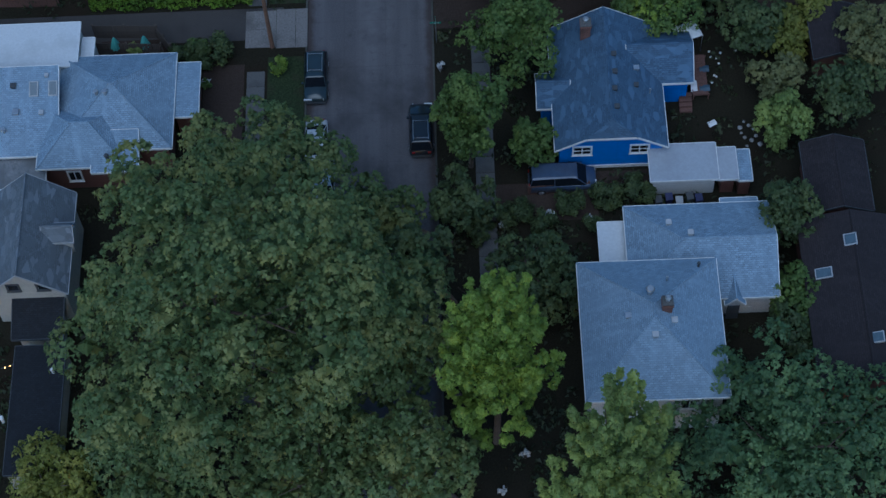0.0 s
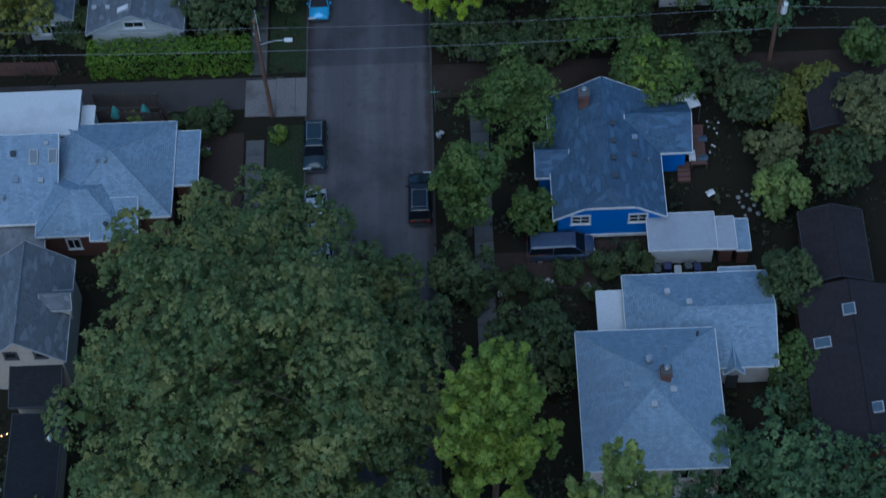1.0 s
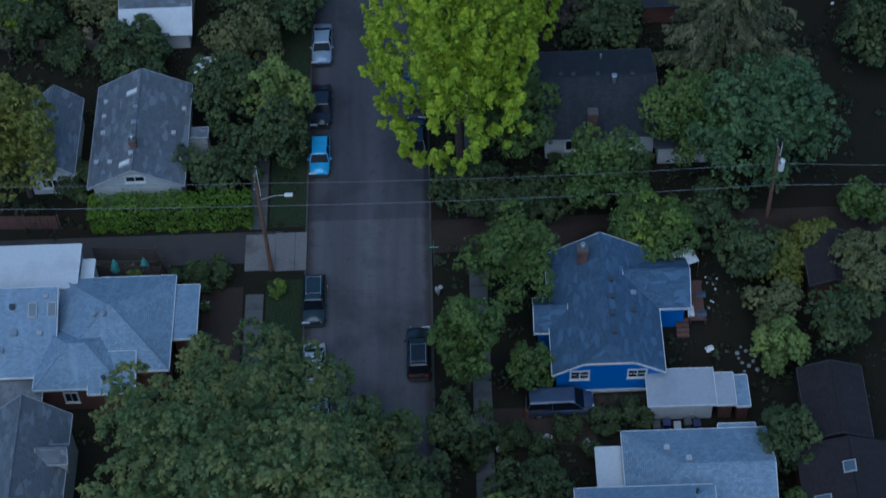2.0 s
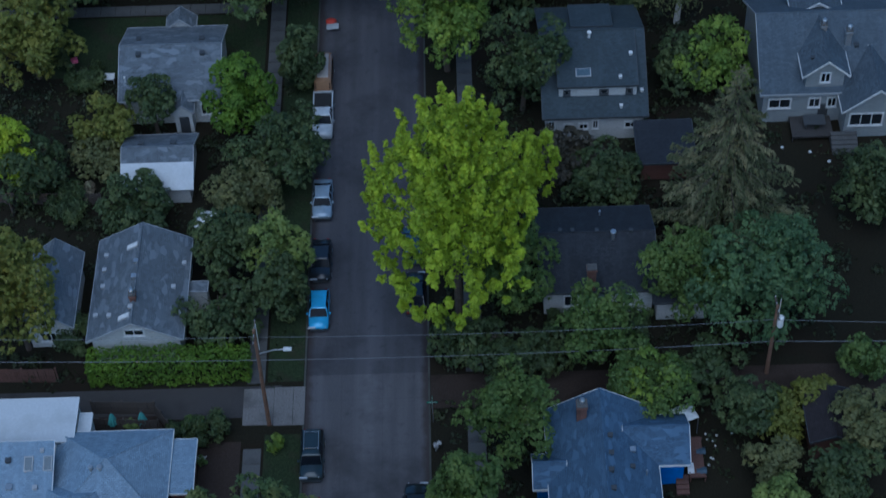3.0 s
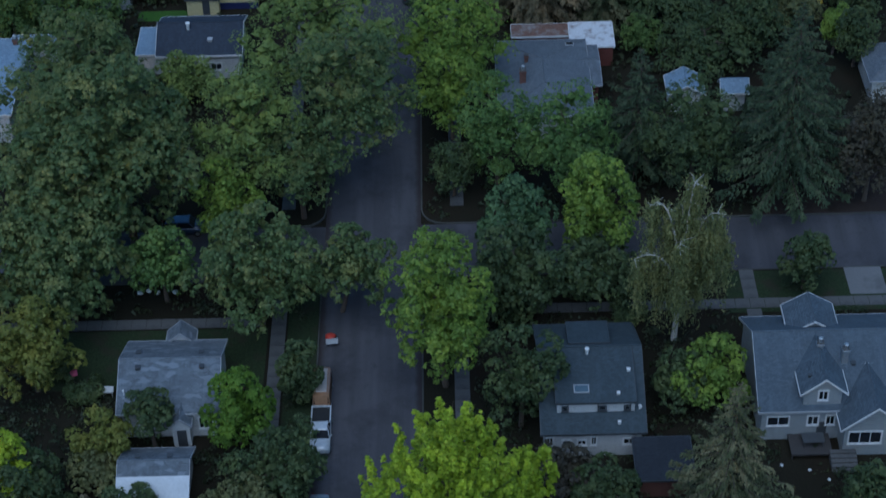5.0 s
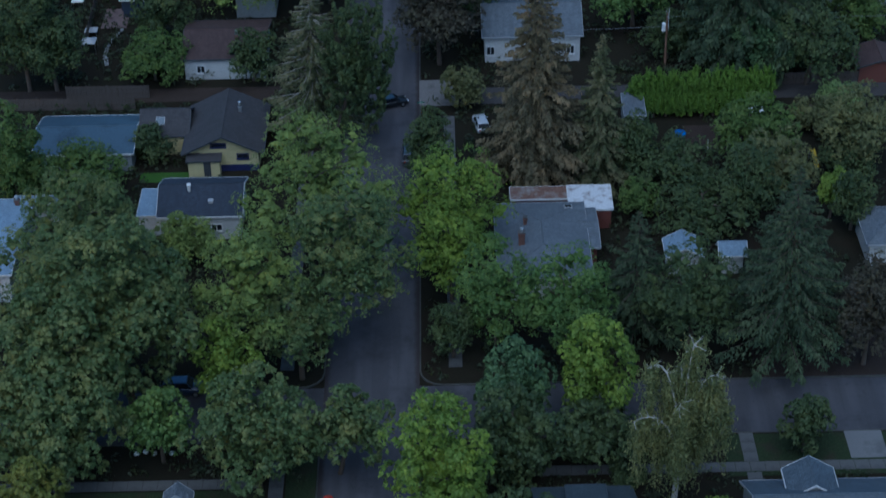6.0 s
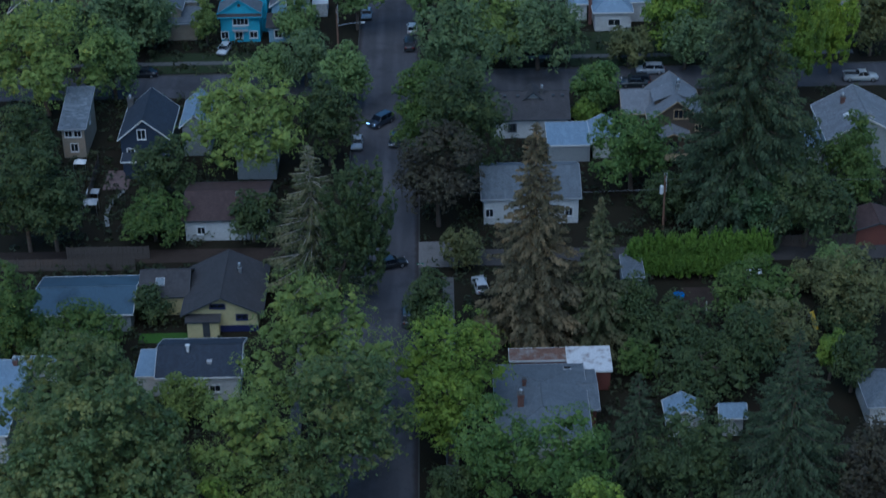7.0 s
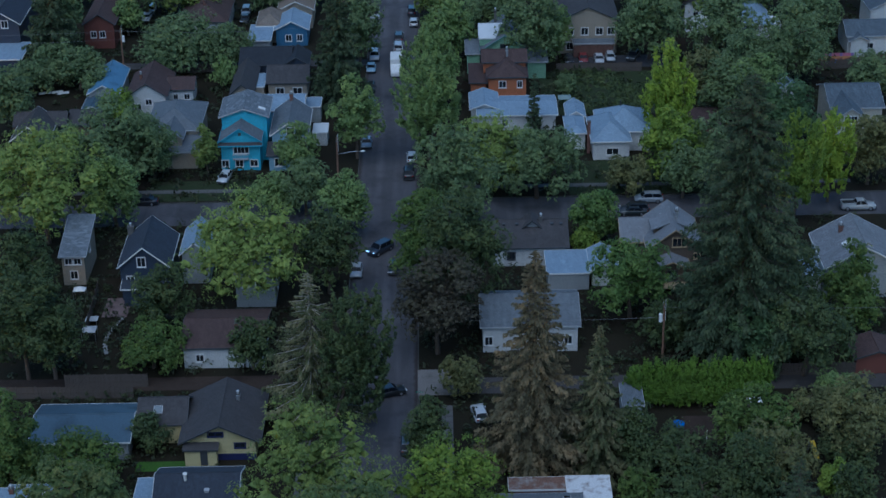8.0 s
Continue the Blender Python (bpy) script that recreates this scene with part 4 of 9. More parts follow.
# ---------------------------------------------------------------- vehicles
LIGHTGLASS = plain("lamp_glass", (0.6, 0.62, 0.65), 0.12)
TAILGLASS = plain("tail_lamp", (0.25, 0.015, 0.012), 0.2)
HEADGLOW = glowing("lit_headlamp", (0.35, 0.6, 1.0), 1.4)
CAR = {
    # length, width, height, bonnet height, windscreen base, roof front, roof rear, tail base, wheel radius
    "sedan": (4.6, 1.78, 1.44, 0.92, 1.15, 1.75, 3.25, 3.95, 0.32),
    "hatch": (4.2, 1.74, 1.46, 0.92, 1.0, 1.6, 3.55, 4.05, 0.31),
    "suv": (4.7, 1.88, 1.72, 1.05, 1.1, 1.65, 4.15, 4.55, 0.36),
    "van": (5.2, 1.95, 1.95, 1.15, 0.75, 1.5, 4.95, 5.15, 0.35),
    "pickup": (5.5, 1.92, 1.75, 1.1, 1.3, 1.9, 3.0, 3.3, 0.38),
}


def tone_mat(c):
    return paint("car_paint_%02d_%02d_%02d" % tuple(int(v * 99) for v in c), c)


WHEEL = {}


def wheel_mesh(r):
    if r not in WHEEL:
        bm = bmesh.new()
        rod(bm, (0, -0.1, 0), (0, 0.1, 0), r, r, 16)
        rod(bm, (0, -0.115, 0), (0, -0.1, 0), r * 0.86, r, 16)
        tyre = bpy.data.meshes.new("tyre")
        bm.normal_update()
        bm.to_mesh(tyre)
        bm.free()
        bm = bmesh.new()
        rod(bm, (0, -0.13, 0), (0, -0.116, 0), r * 0.6, r * 0.64, 12)
        for i in range(5):
            a = i * 1.257
            box(bm, -0.02, -0.14, 0, 0.02, -0.12, r * 0.6, pose(0, 0, 0, 0, math.degrees(a), 0))
        rim = bpy.data.meshes.new("rim")
        bm.normal_update()
        bm.to_mesh(rim)
        bm.free()
        WHEEL[r] = (tyre, rim)
    return WHEEL[r]


def loft(bm, stations):
    """stations: rings of equal length joined in order, ends capped."""
    rings = [[bm.verts.new(p) for p in ring] for ring in stations]
    n = len(rings[0])
    for a, b in zip(rings, rings[1:]):
        for i in range(n):
            bm.faces.new((a[i], a[(i + 1) % n], b[(i + 1) % n], b[i]))
    bm.faces.new(rings[0][::-1])
    bm.faces.new(rings[-1])


def car(kind, x, y, heading, colour, label, lit=False, racks=False, bed=None, cap=None, z=0.0, category="car"):
    """heading: degrees; 0 drives to +y (away), 180 comes nearer."""
    L, W, H, hood, ws, rf, rr, tb, r = CAR[kind]
    t = thing("pickup" if kind == "pickup" else "car", pose(x, y, z, 0, 0, heading), label, category)
    body = tone_mat(colour)
    hw = W / 2
    # lower body: sections from nose (+y) to tail
    prof = [(0.0, 0.82, 0.42, hood - 0.28), (0.12, 0.93, 0.28, hood - 0.14), (0.55, 0.99, 0.24, hood - 0.06), (ws, 1.0, 0.22, hood + 0.02),
            (L * 0.5, 1.0, 0.22, hood + 0.05), (tb - 0.1, 1.0, 0.24, hood + 0.06), (L - 0.15, 0.96, 0.3, hood + 0.0), (L, 0.88, 0.42, hood - 0.2)]
    rings = []
    for d, k, z0, z1 in prof:
        yy = L / 2 - d
        w = hw * k
        rings.append([(-w * 0.9, yy, z0), (w * 0.9, yy, z0), (w, yy, z0 + 0.16), (w, yy, z1 - 0.16), (w * 0.9, yy, z1), (0, yy, z1 + 0.04), (-w * 0.9, yy, z1), (-w, yy, z1 - 0.16), (-w, yy, z0 + 0.16)])
    bm = bmesh.new()
    loft(bm, rings)
    b = part("body", bm, body, t, "", True)
    # cabin: glass house and painted roof
    zb = hood + 0.03
    tw = hw * 0.78
    sec = [(ws, 0.93, zb, zb + 0.02), (rf, 0.8, zb, H - 0.05), (rf + 0.35, 0.79, zb, H - 0.03), (rr, 0.79, zb, H - 0.05), (tb, 0.9, zb, zb + 0.03)]
    bm = bmesh.new()
    rings = []
    for d, k, z0, z1 in sec:
        yy = L / 2 - d
        rings.append([(-hw * 0.94, yy, z0), (hw * 0.94, yy, z0), (hw * k, yy, z1), (-hw * k, yy, z1)])
    loft(bm, rings)
    part("glazing", bm, CARGLASS, t, "dark tinted glass")
    bm = bmesh.new()
    ya, yb = L / 2 - rf + 0.03, L / 2 - rr - 0.03
    top = [(-tw, yb, H - 0.05), (tw, yb, H - 0.05), (tw, ya, H - 0.05), (-tw, ya, H - 0.05)]
    slab(bm, [[(-tw * 0.75, yb + 0.1, H), (tw * 0.75, yb + 0.1, H), (tw * 0.75, ya - 0.1, H), (-tw * 0.75, ya - 0.1, H)],
              [top[0], top[1], (tw * 0.75, yb + 0.1, H), (-tw * 0.75, yb + 0.1, H)], [top[1], top[2], (tw * 0.75, ya - 0.1, H), (tw * 0.75, yb + 0.1, H)],
              [top[2], top[3], (-tw * 0.75, ya - 0.1, H), (tw * 0.75, ya - 0.1, H)], [top[3], top[0], (-tw * 0.75, yb + 0.1, H), (-tw * 0.75, ya - 0.1, H)]], 0.05)
    part("roof", bm, tone_mat(cap) if cap else body, t)
    for s in (-1, 1):
        for d0, z0, d1, z1 in ((ws, zb, rf, H - 0.05), (rr, H - 0.05, tb, zb)):
            bm = rod(bmesh.new(), (s * hw * 0.92 if z0 == zb else s * tw, L / 2 - d0, z0), (s * tw if z1 > zb else s * hw * 0.92, L / 2 - d1, z1), 0.04, 0.04, 5)
            part("pillar", bm, body, t)
        mid = (rf + rr) / 2
        bm = rod(bmesh.new(), (s * hw * 0.945, L / 2 - mid, zb), (s * hw * 0.8, L / 2 - mid, H - 0.05), 0.045, 0.045, 5)
        part("pillar", bm, body, t)
        bm = bmesh.new()
        box(bm, s * hw, L / 2 - ws - 0.45, hood, s * (hw + 0.17), L / 2 - ws - 0.3, hood + 0.14)
        part("mirror", bm, body, t)
        bm = bmesh.new()
        box(bm, s * hw * 0.5 - 0.17, L / 2 - 0.1, hood - 0.3, s * hw * 0.5 + 0.3 * s + 0.17, L / 2 + 0.02, hood - 0.16)
        part("headlight", bm, HEADGLOW if lit else LIGHTGLASS, t)
        bm = bmesh.new()
        box(bm, s * hw * 0.66 - 0.12, -L / 2 - 0.02, hood - 0.25, s * hw * 0.66 + 0.12, -L / 2 + 0.08, hood - 0.08)
        part("tail_light", bm, TAILGLASS, t)
        for d in (0.82, L - 0.95):
            tyre, rim = wheel_mesh(r)
            w = piece("wheel", tyre, RUBBER, t)
            w.matrix_basis = pose(s * (hw - 0.09), L / 2 - d, r, 0, 0, 90 if s > 0 else -90)
            piece("rim", rim, RIM, w)
    for s, nm in ((1, "bumper"), (-1, "bumper")):
        bm = box(bmesh.new(), -hw * 0.82, s * L / 2 - 0.05, 0.32, hw * 0.82, s * L / 2 + 0.05, 0.5)
        part(nm, bm, DARKTRIM, t)
    if racks:
        for s in (-1, 1):
            bm = rod(bmesh.new(), (s * tw * 0.8, L / 2 - rf - 0.5, H + 0.06), (s * tw * 0.8, L / 2 - rr + 0.2, H + 0.06), 0.025, 0.025, 6)
            for q in (rf + 0.5, rr - 0.2):
                rod(bm, (s * tw * 0.8, L / 2 - q, H - 0.02), (s * tw * 0.8, L / 2 - q, H + 0.06), 0.025, 0.025, 6)
            part("roof_rail", bm, STEEL, t)
        for q in (rf + 0.6, rr - 0.3):
            part("cross_bar", rod(bmesh.new(), (-tw * 0.8, L / 2 - q, H + 0.08), (tw * 0.8, L / 2 - q, H + 0.08), 0.022, 0.022, 6), STEEL, t)
    if kind == "pickup":
        bm = bmesh.new()
        y0, y1 = -L / 2 + 0.12, L / 2 - tb - 0.05
        box(bm, -hw * 0.84, y0, hood + 0.08, hw * 0.84, y1, hood + 0.115)
        part("bed_liner", bm, RUBBER, t)
        bm = bmesh.new()
        for a in (-hw * 0.98, hw * 0.86):
            box(bm, a, y0 - 0.05, hood - 0.05, a + hw * 0.12, y1, hood + 0.3)
        box(bm, -hw * 0.98, y0 - 0.1, hood - 0.05, hw * 0.98, y0, hood + 0.3)
        part("bed_side", bm, body, t)
    return t


def camper_van(x, y, heading, label):
    """A boxy old camper bus: tan body, pale roof strip, dark windows."""
    t = thing("camper_van", pose(x, y, 0, 0, 0, heading), label, "van")
    tan, pale = tone_mat((0.3, 0.17, 0.09)), tone_mat((0.5, 0.44, 0.38))
    rings = []
    for d, k, z0, z1 in ((2.3, 0.8, 0.5, 1.15), (2.22, 0.94, 0.35, 1.3), (1.85, 0.98, 0.3, 1.98), (1.5, 1.0, 0.3, 2.06), (-1.9, 1.0, 0.3, 2.06), (-2.25, 0.96, 0.35, 1.9), (-2.35, 0.85, 0.5, 1.3)):
        w = 0.88 * k
        rings.append([(-w * 0.92, d, z0), (w * 0.92, d, z0), (w, d, z0 + 0.15), (w, d, 1.12), (w * 0.9, d, z1 - 0.12), (w * 0.68, d, z1), (-w * 0.68, d, z1), (-w * 0.9, d, z1 - 0.12), (-w, d, 1.12), (-w, d, z0 + 0.15)])
    bm = bmesh.new()
    loft(bm, [r[::-1] for r in rings])
    bmesh.ops.recalc_face_normals(bm, faces=bm.faces[:])
    part("body", bm, tan, t)
    bm = box(bmesh.new(), -0.52, -1.9, 2.064, 0.52, 1.4, 2.12)
    bmesh.ops.bevel(bm, geom=bm.edges[:], offset=0.03, segments=1, affect="EDGES")
    part("pop_top", bm, pale, t, "pale raised roof panel")
    part("windscreen", box(bmesh.new(), -0.7, -0.02, 0, 0.7, 0.02, 0.66, pose(0, 2.2, 1.26, 29)), CARGLASS, t)
    for sx in (-1, 1):
        for q in (1.25, 0.35, -0.55, -1.45):
            part("side_window", box(bmesh.new(), -0.37, -0.015, 0, 0.37, 0.015, 0.5, pose(sx * 0.885, q, 1.26, 0, 0, 90) @ pose(0, 0, 0, sx * 7)), CARGLASS, t)
        for q in (1.4, -1.35):
            tyre, rim = wheel_mesh(0.32)
            w = piece("wheel", tyre, RUBBER, t)
            w.matrix_basis = pose(sx * 0.78, q, 0.32, 0, 0, 90 if sx > 0 else -90)
            piece("rim", rim, RIM, w)
        part("headlight", rod(bmesh.new(), (sx * 0.55, 2.25, 0.85), (sx * 0.55, 2.34, 0.85), 0.11, 0.1, 10), LIGHTGLASS, t)
    for q in (2.36, -2.42):
        part("bumper", box(bmesh.new(), -0.8, q - 0.05, 0.4, 0.8, q + 0.05, 0.56), WHITE, t)
    return t


def box_truck(x, y, heading, label):
    t = thing("box_truck", pose(x, y, 0, 0, 0, heading), label, "truck")
    bm = bmesh.new()
    box(bm, -1.1, -3.4, 0.75, 1.1, 1.2, 3.1)
    bmesh.ops.bevel(bm, geom=bm.edges[:], offset=0.06, segments=2, affect="EDGES")
    part("cargo_box", bm, WHITE, t)
    bm = bmesh.new()
    loft(bm, [[(-1, yy, 0.4), (1, yy, 0.4), (0.98, yy, z1), (-0.98, yy, z1)] for yy, z1 in ((1.22, 2.1), (1.9, 2.1), (2.5, 1.35), (3.3, 1.15), (3.4, 0.9))])
    part("cab", bm, WHITE, t)
    bm = bmesh.new()
    box(bm, -0.85, -0.02, 0, 0.85, 0.02, 0.85, pose(0, 2.24, 1.38, 38))
    part("windscreen", bm, CARGLASS, t)
    for s in (-1, 1):
        for yy in (2.5, -2.2):
            tyre, rim = wheel_mesh(0.42)
            w = piece("wheel", tyre, RUBBER, t)
            w.matrix_basis = pose(s * 0.95, yy, 0.42, 0, 0, 90 if s > 0 else -90)
            piece("rim", rim, RIM, w)
        part("headlight", box(bmesh.new(), s * 0.7 - 0.16, 3.38, 0.75, s * 0.7 + 0.16, 3.43, 0.92), LIGHTGLASS, t)
    part("chassis", box(bmesh.new(), -0.9, -3.3, 0.4, 0.9, 3.2, 0.7), DARKTRIM, t)
    return t


# ---------------------------------------------------------------- poles, wires, fences
CABLE = plain("cable", (0.15, 0.16, 0.17), 0.5)


def utility_pole(x, y, h, label, transformer=False, lamp=0.0, arms=1, lean=(0, 0), side=1.0):
    t = thing("utility_pole", pose(x, y, 0.1, lean[0], lean[1], 0), label, "utility pole")
    part("pole", rod(bmesh.new(), (0, 0, 0), (0, 0, h), 0.19, 0.12, 12), POLEWOOD, t)
    for i in range(arms):
        z = h - 0.35 - i * 1.4
        bm = box(bmesh.new(), -0.06, -1.2, z - 0.06, 0.06, 1.2, z + 0.06)
        a = part("crossarm", bm, WOOD, t)
        for yy in (-1.1, -0.4, 0.4, 1.1):
            part("insulator", rod(bmesh.new(), (0, yy, z + 0.06), (0, yy, z + 0.22), 0.05, 0.035, 8), GREYTRIM, a)
    part("conduit", rod(bmesh.new(), (0.2, 0, h - 2.5), (0.2, 0, h + 0.7), 0.03, 0.03, 6), WHITE, t)
    if transformer:
        bm = rod(bmesh.new(), (side * 0.42, 0, h - 2.6), (side * 0.42, 0, h - 1.5), 0.27, 0.27, 14)
        rod(bm, (side * 0.42, 0, h - 1.5), (side * 0.42, 0, h - 1.38), 0.27, 0.14, 14)
        part("transformer", bm, WHITE, t, "pale grey transformer can")
    if lamp:
        bm = rod(bmesh.new(), (0.1, 0, h - 3.0), (lamp * 0.6, 0, h - 2.55), 0.045, 0.04, 8)
        rod(bm, (lamp * 0.6, 0, h - 2.55), (lamp, 0, h - 2.5), 0.04, 0.035, 8)
        a = part("lamp_arm", bm, STEEL, t)
        bm = box(bmesh.new(), lamp - 0.05, -0.17, h - 2.58, lamp + 0.6, 0.17, h - 2.42)
        bmesh.ops.bevel(bm, geom=bm.edges[:], offset=0.04, segments=1, affect="EDGES")
        part("lamp_head", bm, WHITE, a)
    return t


def wire(a, b, sag=0.6, r=0.02, label="thin grey overhead cable"):
    bm = bmesh.new()
    a, b = Vector(a), Vector(b)
    n = 14
    pts = [a.lerp(b, i / n) - Vector((0, 0, sag * 4 * (i / n) * (1 - i / n))) for i in range(n + 1)]
    loft(bm, [[(p.x + dx, p.y + dy, p.z + dz) for dx, dy, dz in ((0, r, 0), (0, 0, r), (0, -r, 0), (0, 0, -r))] for p in pts])
    return tagged(part("overhead_cable", bm, CABLE), label, "cable")


BOARDS = {}


def fence(x0, y0, x1, y1, h, label, mat=None, gap=0.16):
    """Upright boards on two rails between posts."""
    mat = mat or WOOD
    L = math.hypot(x1 - x0, y1 - y0)
    t = thing("fence", pose(x0, y0, 0.1, 0, 0, math.degrees(math.atan2(y1 - y0, x1 - x0))), label, "fence")
    n = max(2, int(L / 2.4))
    for i in range(n + 1):
        part("post", box(bmesh.new(), L * i / n - 0.06, 0.03, 0, L * i / n + 0.06, 0.15, h + 0.08), mat, t)
    for z in (0.3, h - 0.3):
        part("rail", box(bmesh.new(), 0, 0.02, z - 0.05, L, 0.06, z + 0.05), mat, t)
    key = (round(h, 2), mat.name)
    if key not in BOARDS:
        bm = box(bmesh.new(), -0.07, -0.012, 0, 0.07, 0.012, h)
        bm.normal_update()
        unwrap(bm)
        BOARDS[key] = bpy.data.meshes.new("board")
        bm.to_mesh(BOARDS[key])
        bm.free()
    for i in range(int(L / gap)):
        b = piece("board", BOARDS[key], mat, t)
        b.matrix_basis = pose(gap * (i + 0.5), 0, random.uniform(-0.03, 0.03), 0, random.uniform(-1, 1), 0)
    return t




# ---------------------------------------------------------------- small outdoor things
TEALCLOTH = plain("teal_canvas", (0.12, 0.4, 0.36), 0.8)
PALECLOTH = plain("pale_green_canvas", (0.2, 0.27, 0.26), 0.8)
BLUEPLASTIC = plain("blue_plastic", (0.02, 0.18, 0.55), 0.4)
YELLOWPLASTIC = plain("yellow_plastic", (0.6, 0.42, 0.03), 0.4)
REDCLOTH = plain("red_canvas", (0.5, 0.05, 0.03), 0.7)
PINKCLOTH = plain("pink_canvas", (0.55, 0.1, 0.18), 0.7)
STONE = mottled("pale_stone", (0.3, 0.3, 0.29), 0.9, 8, 1.0, 0.02)
DARKWOOD = mottled("dark_weathered_wood", (0.06, 0.055, 0.052), 0.9, 8, 0.8, 0.01)
LAMPGLOW = glowing("lit_lamp", (1.0, 0.9, 0.75), 3.0)
BULBGLOW = glowing("lit_bulb", (1.0, 0.45, 0.12), 2.5)
PAVER = mottled("pink_pavers", (0.17, 0.12, 0.115), 0.9, 8, 0.6, 0.01)


def deck(x0, y0, x1, y1, z, label, board=0.14, mat=None):
    """A timber deck: boards one by one on a frame with posts."""
    t = thing("deck", pose(x0, y0, 0.1), label, "deck")
    w, d = x1 - x0, y1 - y0
    bm = bmesh.new()
    box(bm, -board / 2 + 0.006, 0, -0.03, board / 2 - 0.006, d, 0)
    bm.normal_update()
    unwrap(bm)
    me = bpy.data.meshes.new("board")
    bm.to_mesh(me)
    bm.free()
    for i in range(int(w / board)):
        b = piece("board", me, mat or REDWOOD, t)
        b.matrix_basis = pose(board * (i + 0.5), 0, z)
    for xx in (0.05, w - 0.15):
        for yy in (0.05, d - 0.15):
            part("post", box(bmesh.new(), xx, yy, 0, xx + 0.1, yy + 0.1, z - 0.034), mat or REDWOOD, t)
    for yy in (0.03, d - 0.09):
        part("joist", box(bmesh.new(), 0, yy, z - 0.2, w, yy + 0.05, z - 0.034), mat or REDWOOD, t)
    return t


def steps(x, y, w, n, label, mat, rise=0.18, run=0.3, turn=0.0):
    """A flight of n steps that climbs towards +y."""
    t = thing("steps", pose(x, y, 0.1, 0, 0, turn), label, "steps")
    for i in range(n):
        part("step", box(bmesh.new(), -w / 2, run * i, 0 if i == 0 else rise * i - 0.01, w / 2, run * n, rise * (i + 1)) if i < n else None, mat, t)
    return t


def parasol(x, y, label, mat, h=2.4):
    """A folded garden parasol on its pole."""
    t = thing("parasol", pose(x, y, 0.1, 4, 3, 0), label, "parasol")
    part("pole", rod(bmesh.new(), (0, 0, 0), (0, 0, h + 0.15), 0.025, 0.02, 8), STEEL, t)
    bm = bmesh.new()
    rings = []
    for k in range(6):
        z = h - k * h * 0.12
        r = 0.03 + 0.3 * (k / 5) ** 0.7
        rings.append([(r * (1 + 0.35 * (i % 2)) * math.cos(i * math.pi / 8), r * (1 + 0.35 * (i % 2)) * math.sin(i * math.pi / 8), z) for i in range(16)])
    loft(bm, rings)
    part("canopy", bm, mat, t)
    part("base_plate", rod(bmesh.new(), (0, 0, 0), (0, 0, 0.08), 0.25, 0.22, 12), DARKTRIM, t)
    return t


def stone(x, y, r, label="pale garden stone among weeds", mat=None, name="stone", category="stone"):
    bm = bmesh.new()
    bmesh.ops.create_icosphere(bm, subdivisions=2, radius=r)
    for v in bm.verts:
        v.co *= random.uniform(0.8, 1.15)
        v.co.z *= 0.6
    ob = part(name, bm, mat or STONE, None, "", True)
    ob.matrix_world = pose(x, y, 0.12 + r * 0.3, 0, 0, random.uniform(0, 360))
    return tagged(ob, label, category)


def wheeled_bin(x, y, h, label, mat):
    """A tapered bin with a sloped lid and two wheels."""
    t = thing("wheeled_bin", pose(x, y, 0.1, 0, 0, random.uniform(-12, 12)), label, "bin")
    bm = bmesh.new()
    loft(bm, [[(-w, -w * 1.1, z), (w, -w * 1.1, z), (w, w * 1.1, z), (-w, w * 1.1, z)] for w, z in ((0.2, 0.06), (0.26, h * 0.9))])
    part("body", bm, mat, t)
    bm = bmesh.new()
    slab(bm, [[(-0.28, -0.31, h * 0.95), (0.28, -0.31, h * 0.95), (0.28, 0.31, h * 1.06), (-0.28, 0.31, h * 1.06)]], 0.05)
    part("lid", bm, mat, t)
    for q in (-0.2, 0.2):
        part("wheel", rod(bmesh.new(), (q - 0.03, 0.24, 0.1), (q + 0.03, 0.24, 0.1), 0.1, 0.1, 10), RUBBER, t)
    return t


def sheet(x, y, w, d, z, label, mat, turn=0.0, tilt=0.0, name="board", category="board"):
    """A loose board or tarpaulin, slightly bowed."""
    bm = bmesh.new()
    bmesh.ops.create_grid(bm, x_segments=6, y_segments=6, size=0.5)
    for v in bm.verts:
        v.co = Vector((v.co.x * w, v.co.y * d, 0.05 * math.sin(v.co.x * 5) + 0.04 * math.cos(v.co.y * 6)))
    got = bmesh.ops.extrude_face_region(bm, geom=bm.faces[:])
    for v in got["geom"]:
        if isinstance(v, bmesh.types.BMVert):
            v.co.z += 0.03
    ob = part(name, bm, mat)
    ob.matrix_world = pose(x, y, z, tilt, 0, turn)
    return tagged(ob, label, category)


def garden_table(x, y, label, mat, w=1.2, d=0.8, h=0.72, turn=0.0):
    t = thing("garden_table", pose(x, y, 0.1, 0, 0, turn), label, "table")
    bm = box(bmesh.new(), -w / 2, -d / 2, h - 0.04, w / 2, d / 2, h)
    bmesh.ops.bevel(bm, geom=bm.edges[:], offset=0.015, segments=1, affect="EDGES")
    part("tabletop", bm, mat, t)
    for sx in (-1, 1):
        for sy in (-1, 1):
            part("leg", rod(bmesh.new(), (sx * w * 0.42, sy * d * 0.4, 0), (sx * w * 0.42, sy * d * 0.4, h - 0.042), 0.025, 0.025, 6), mat, t)
    return t


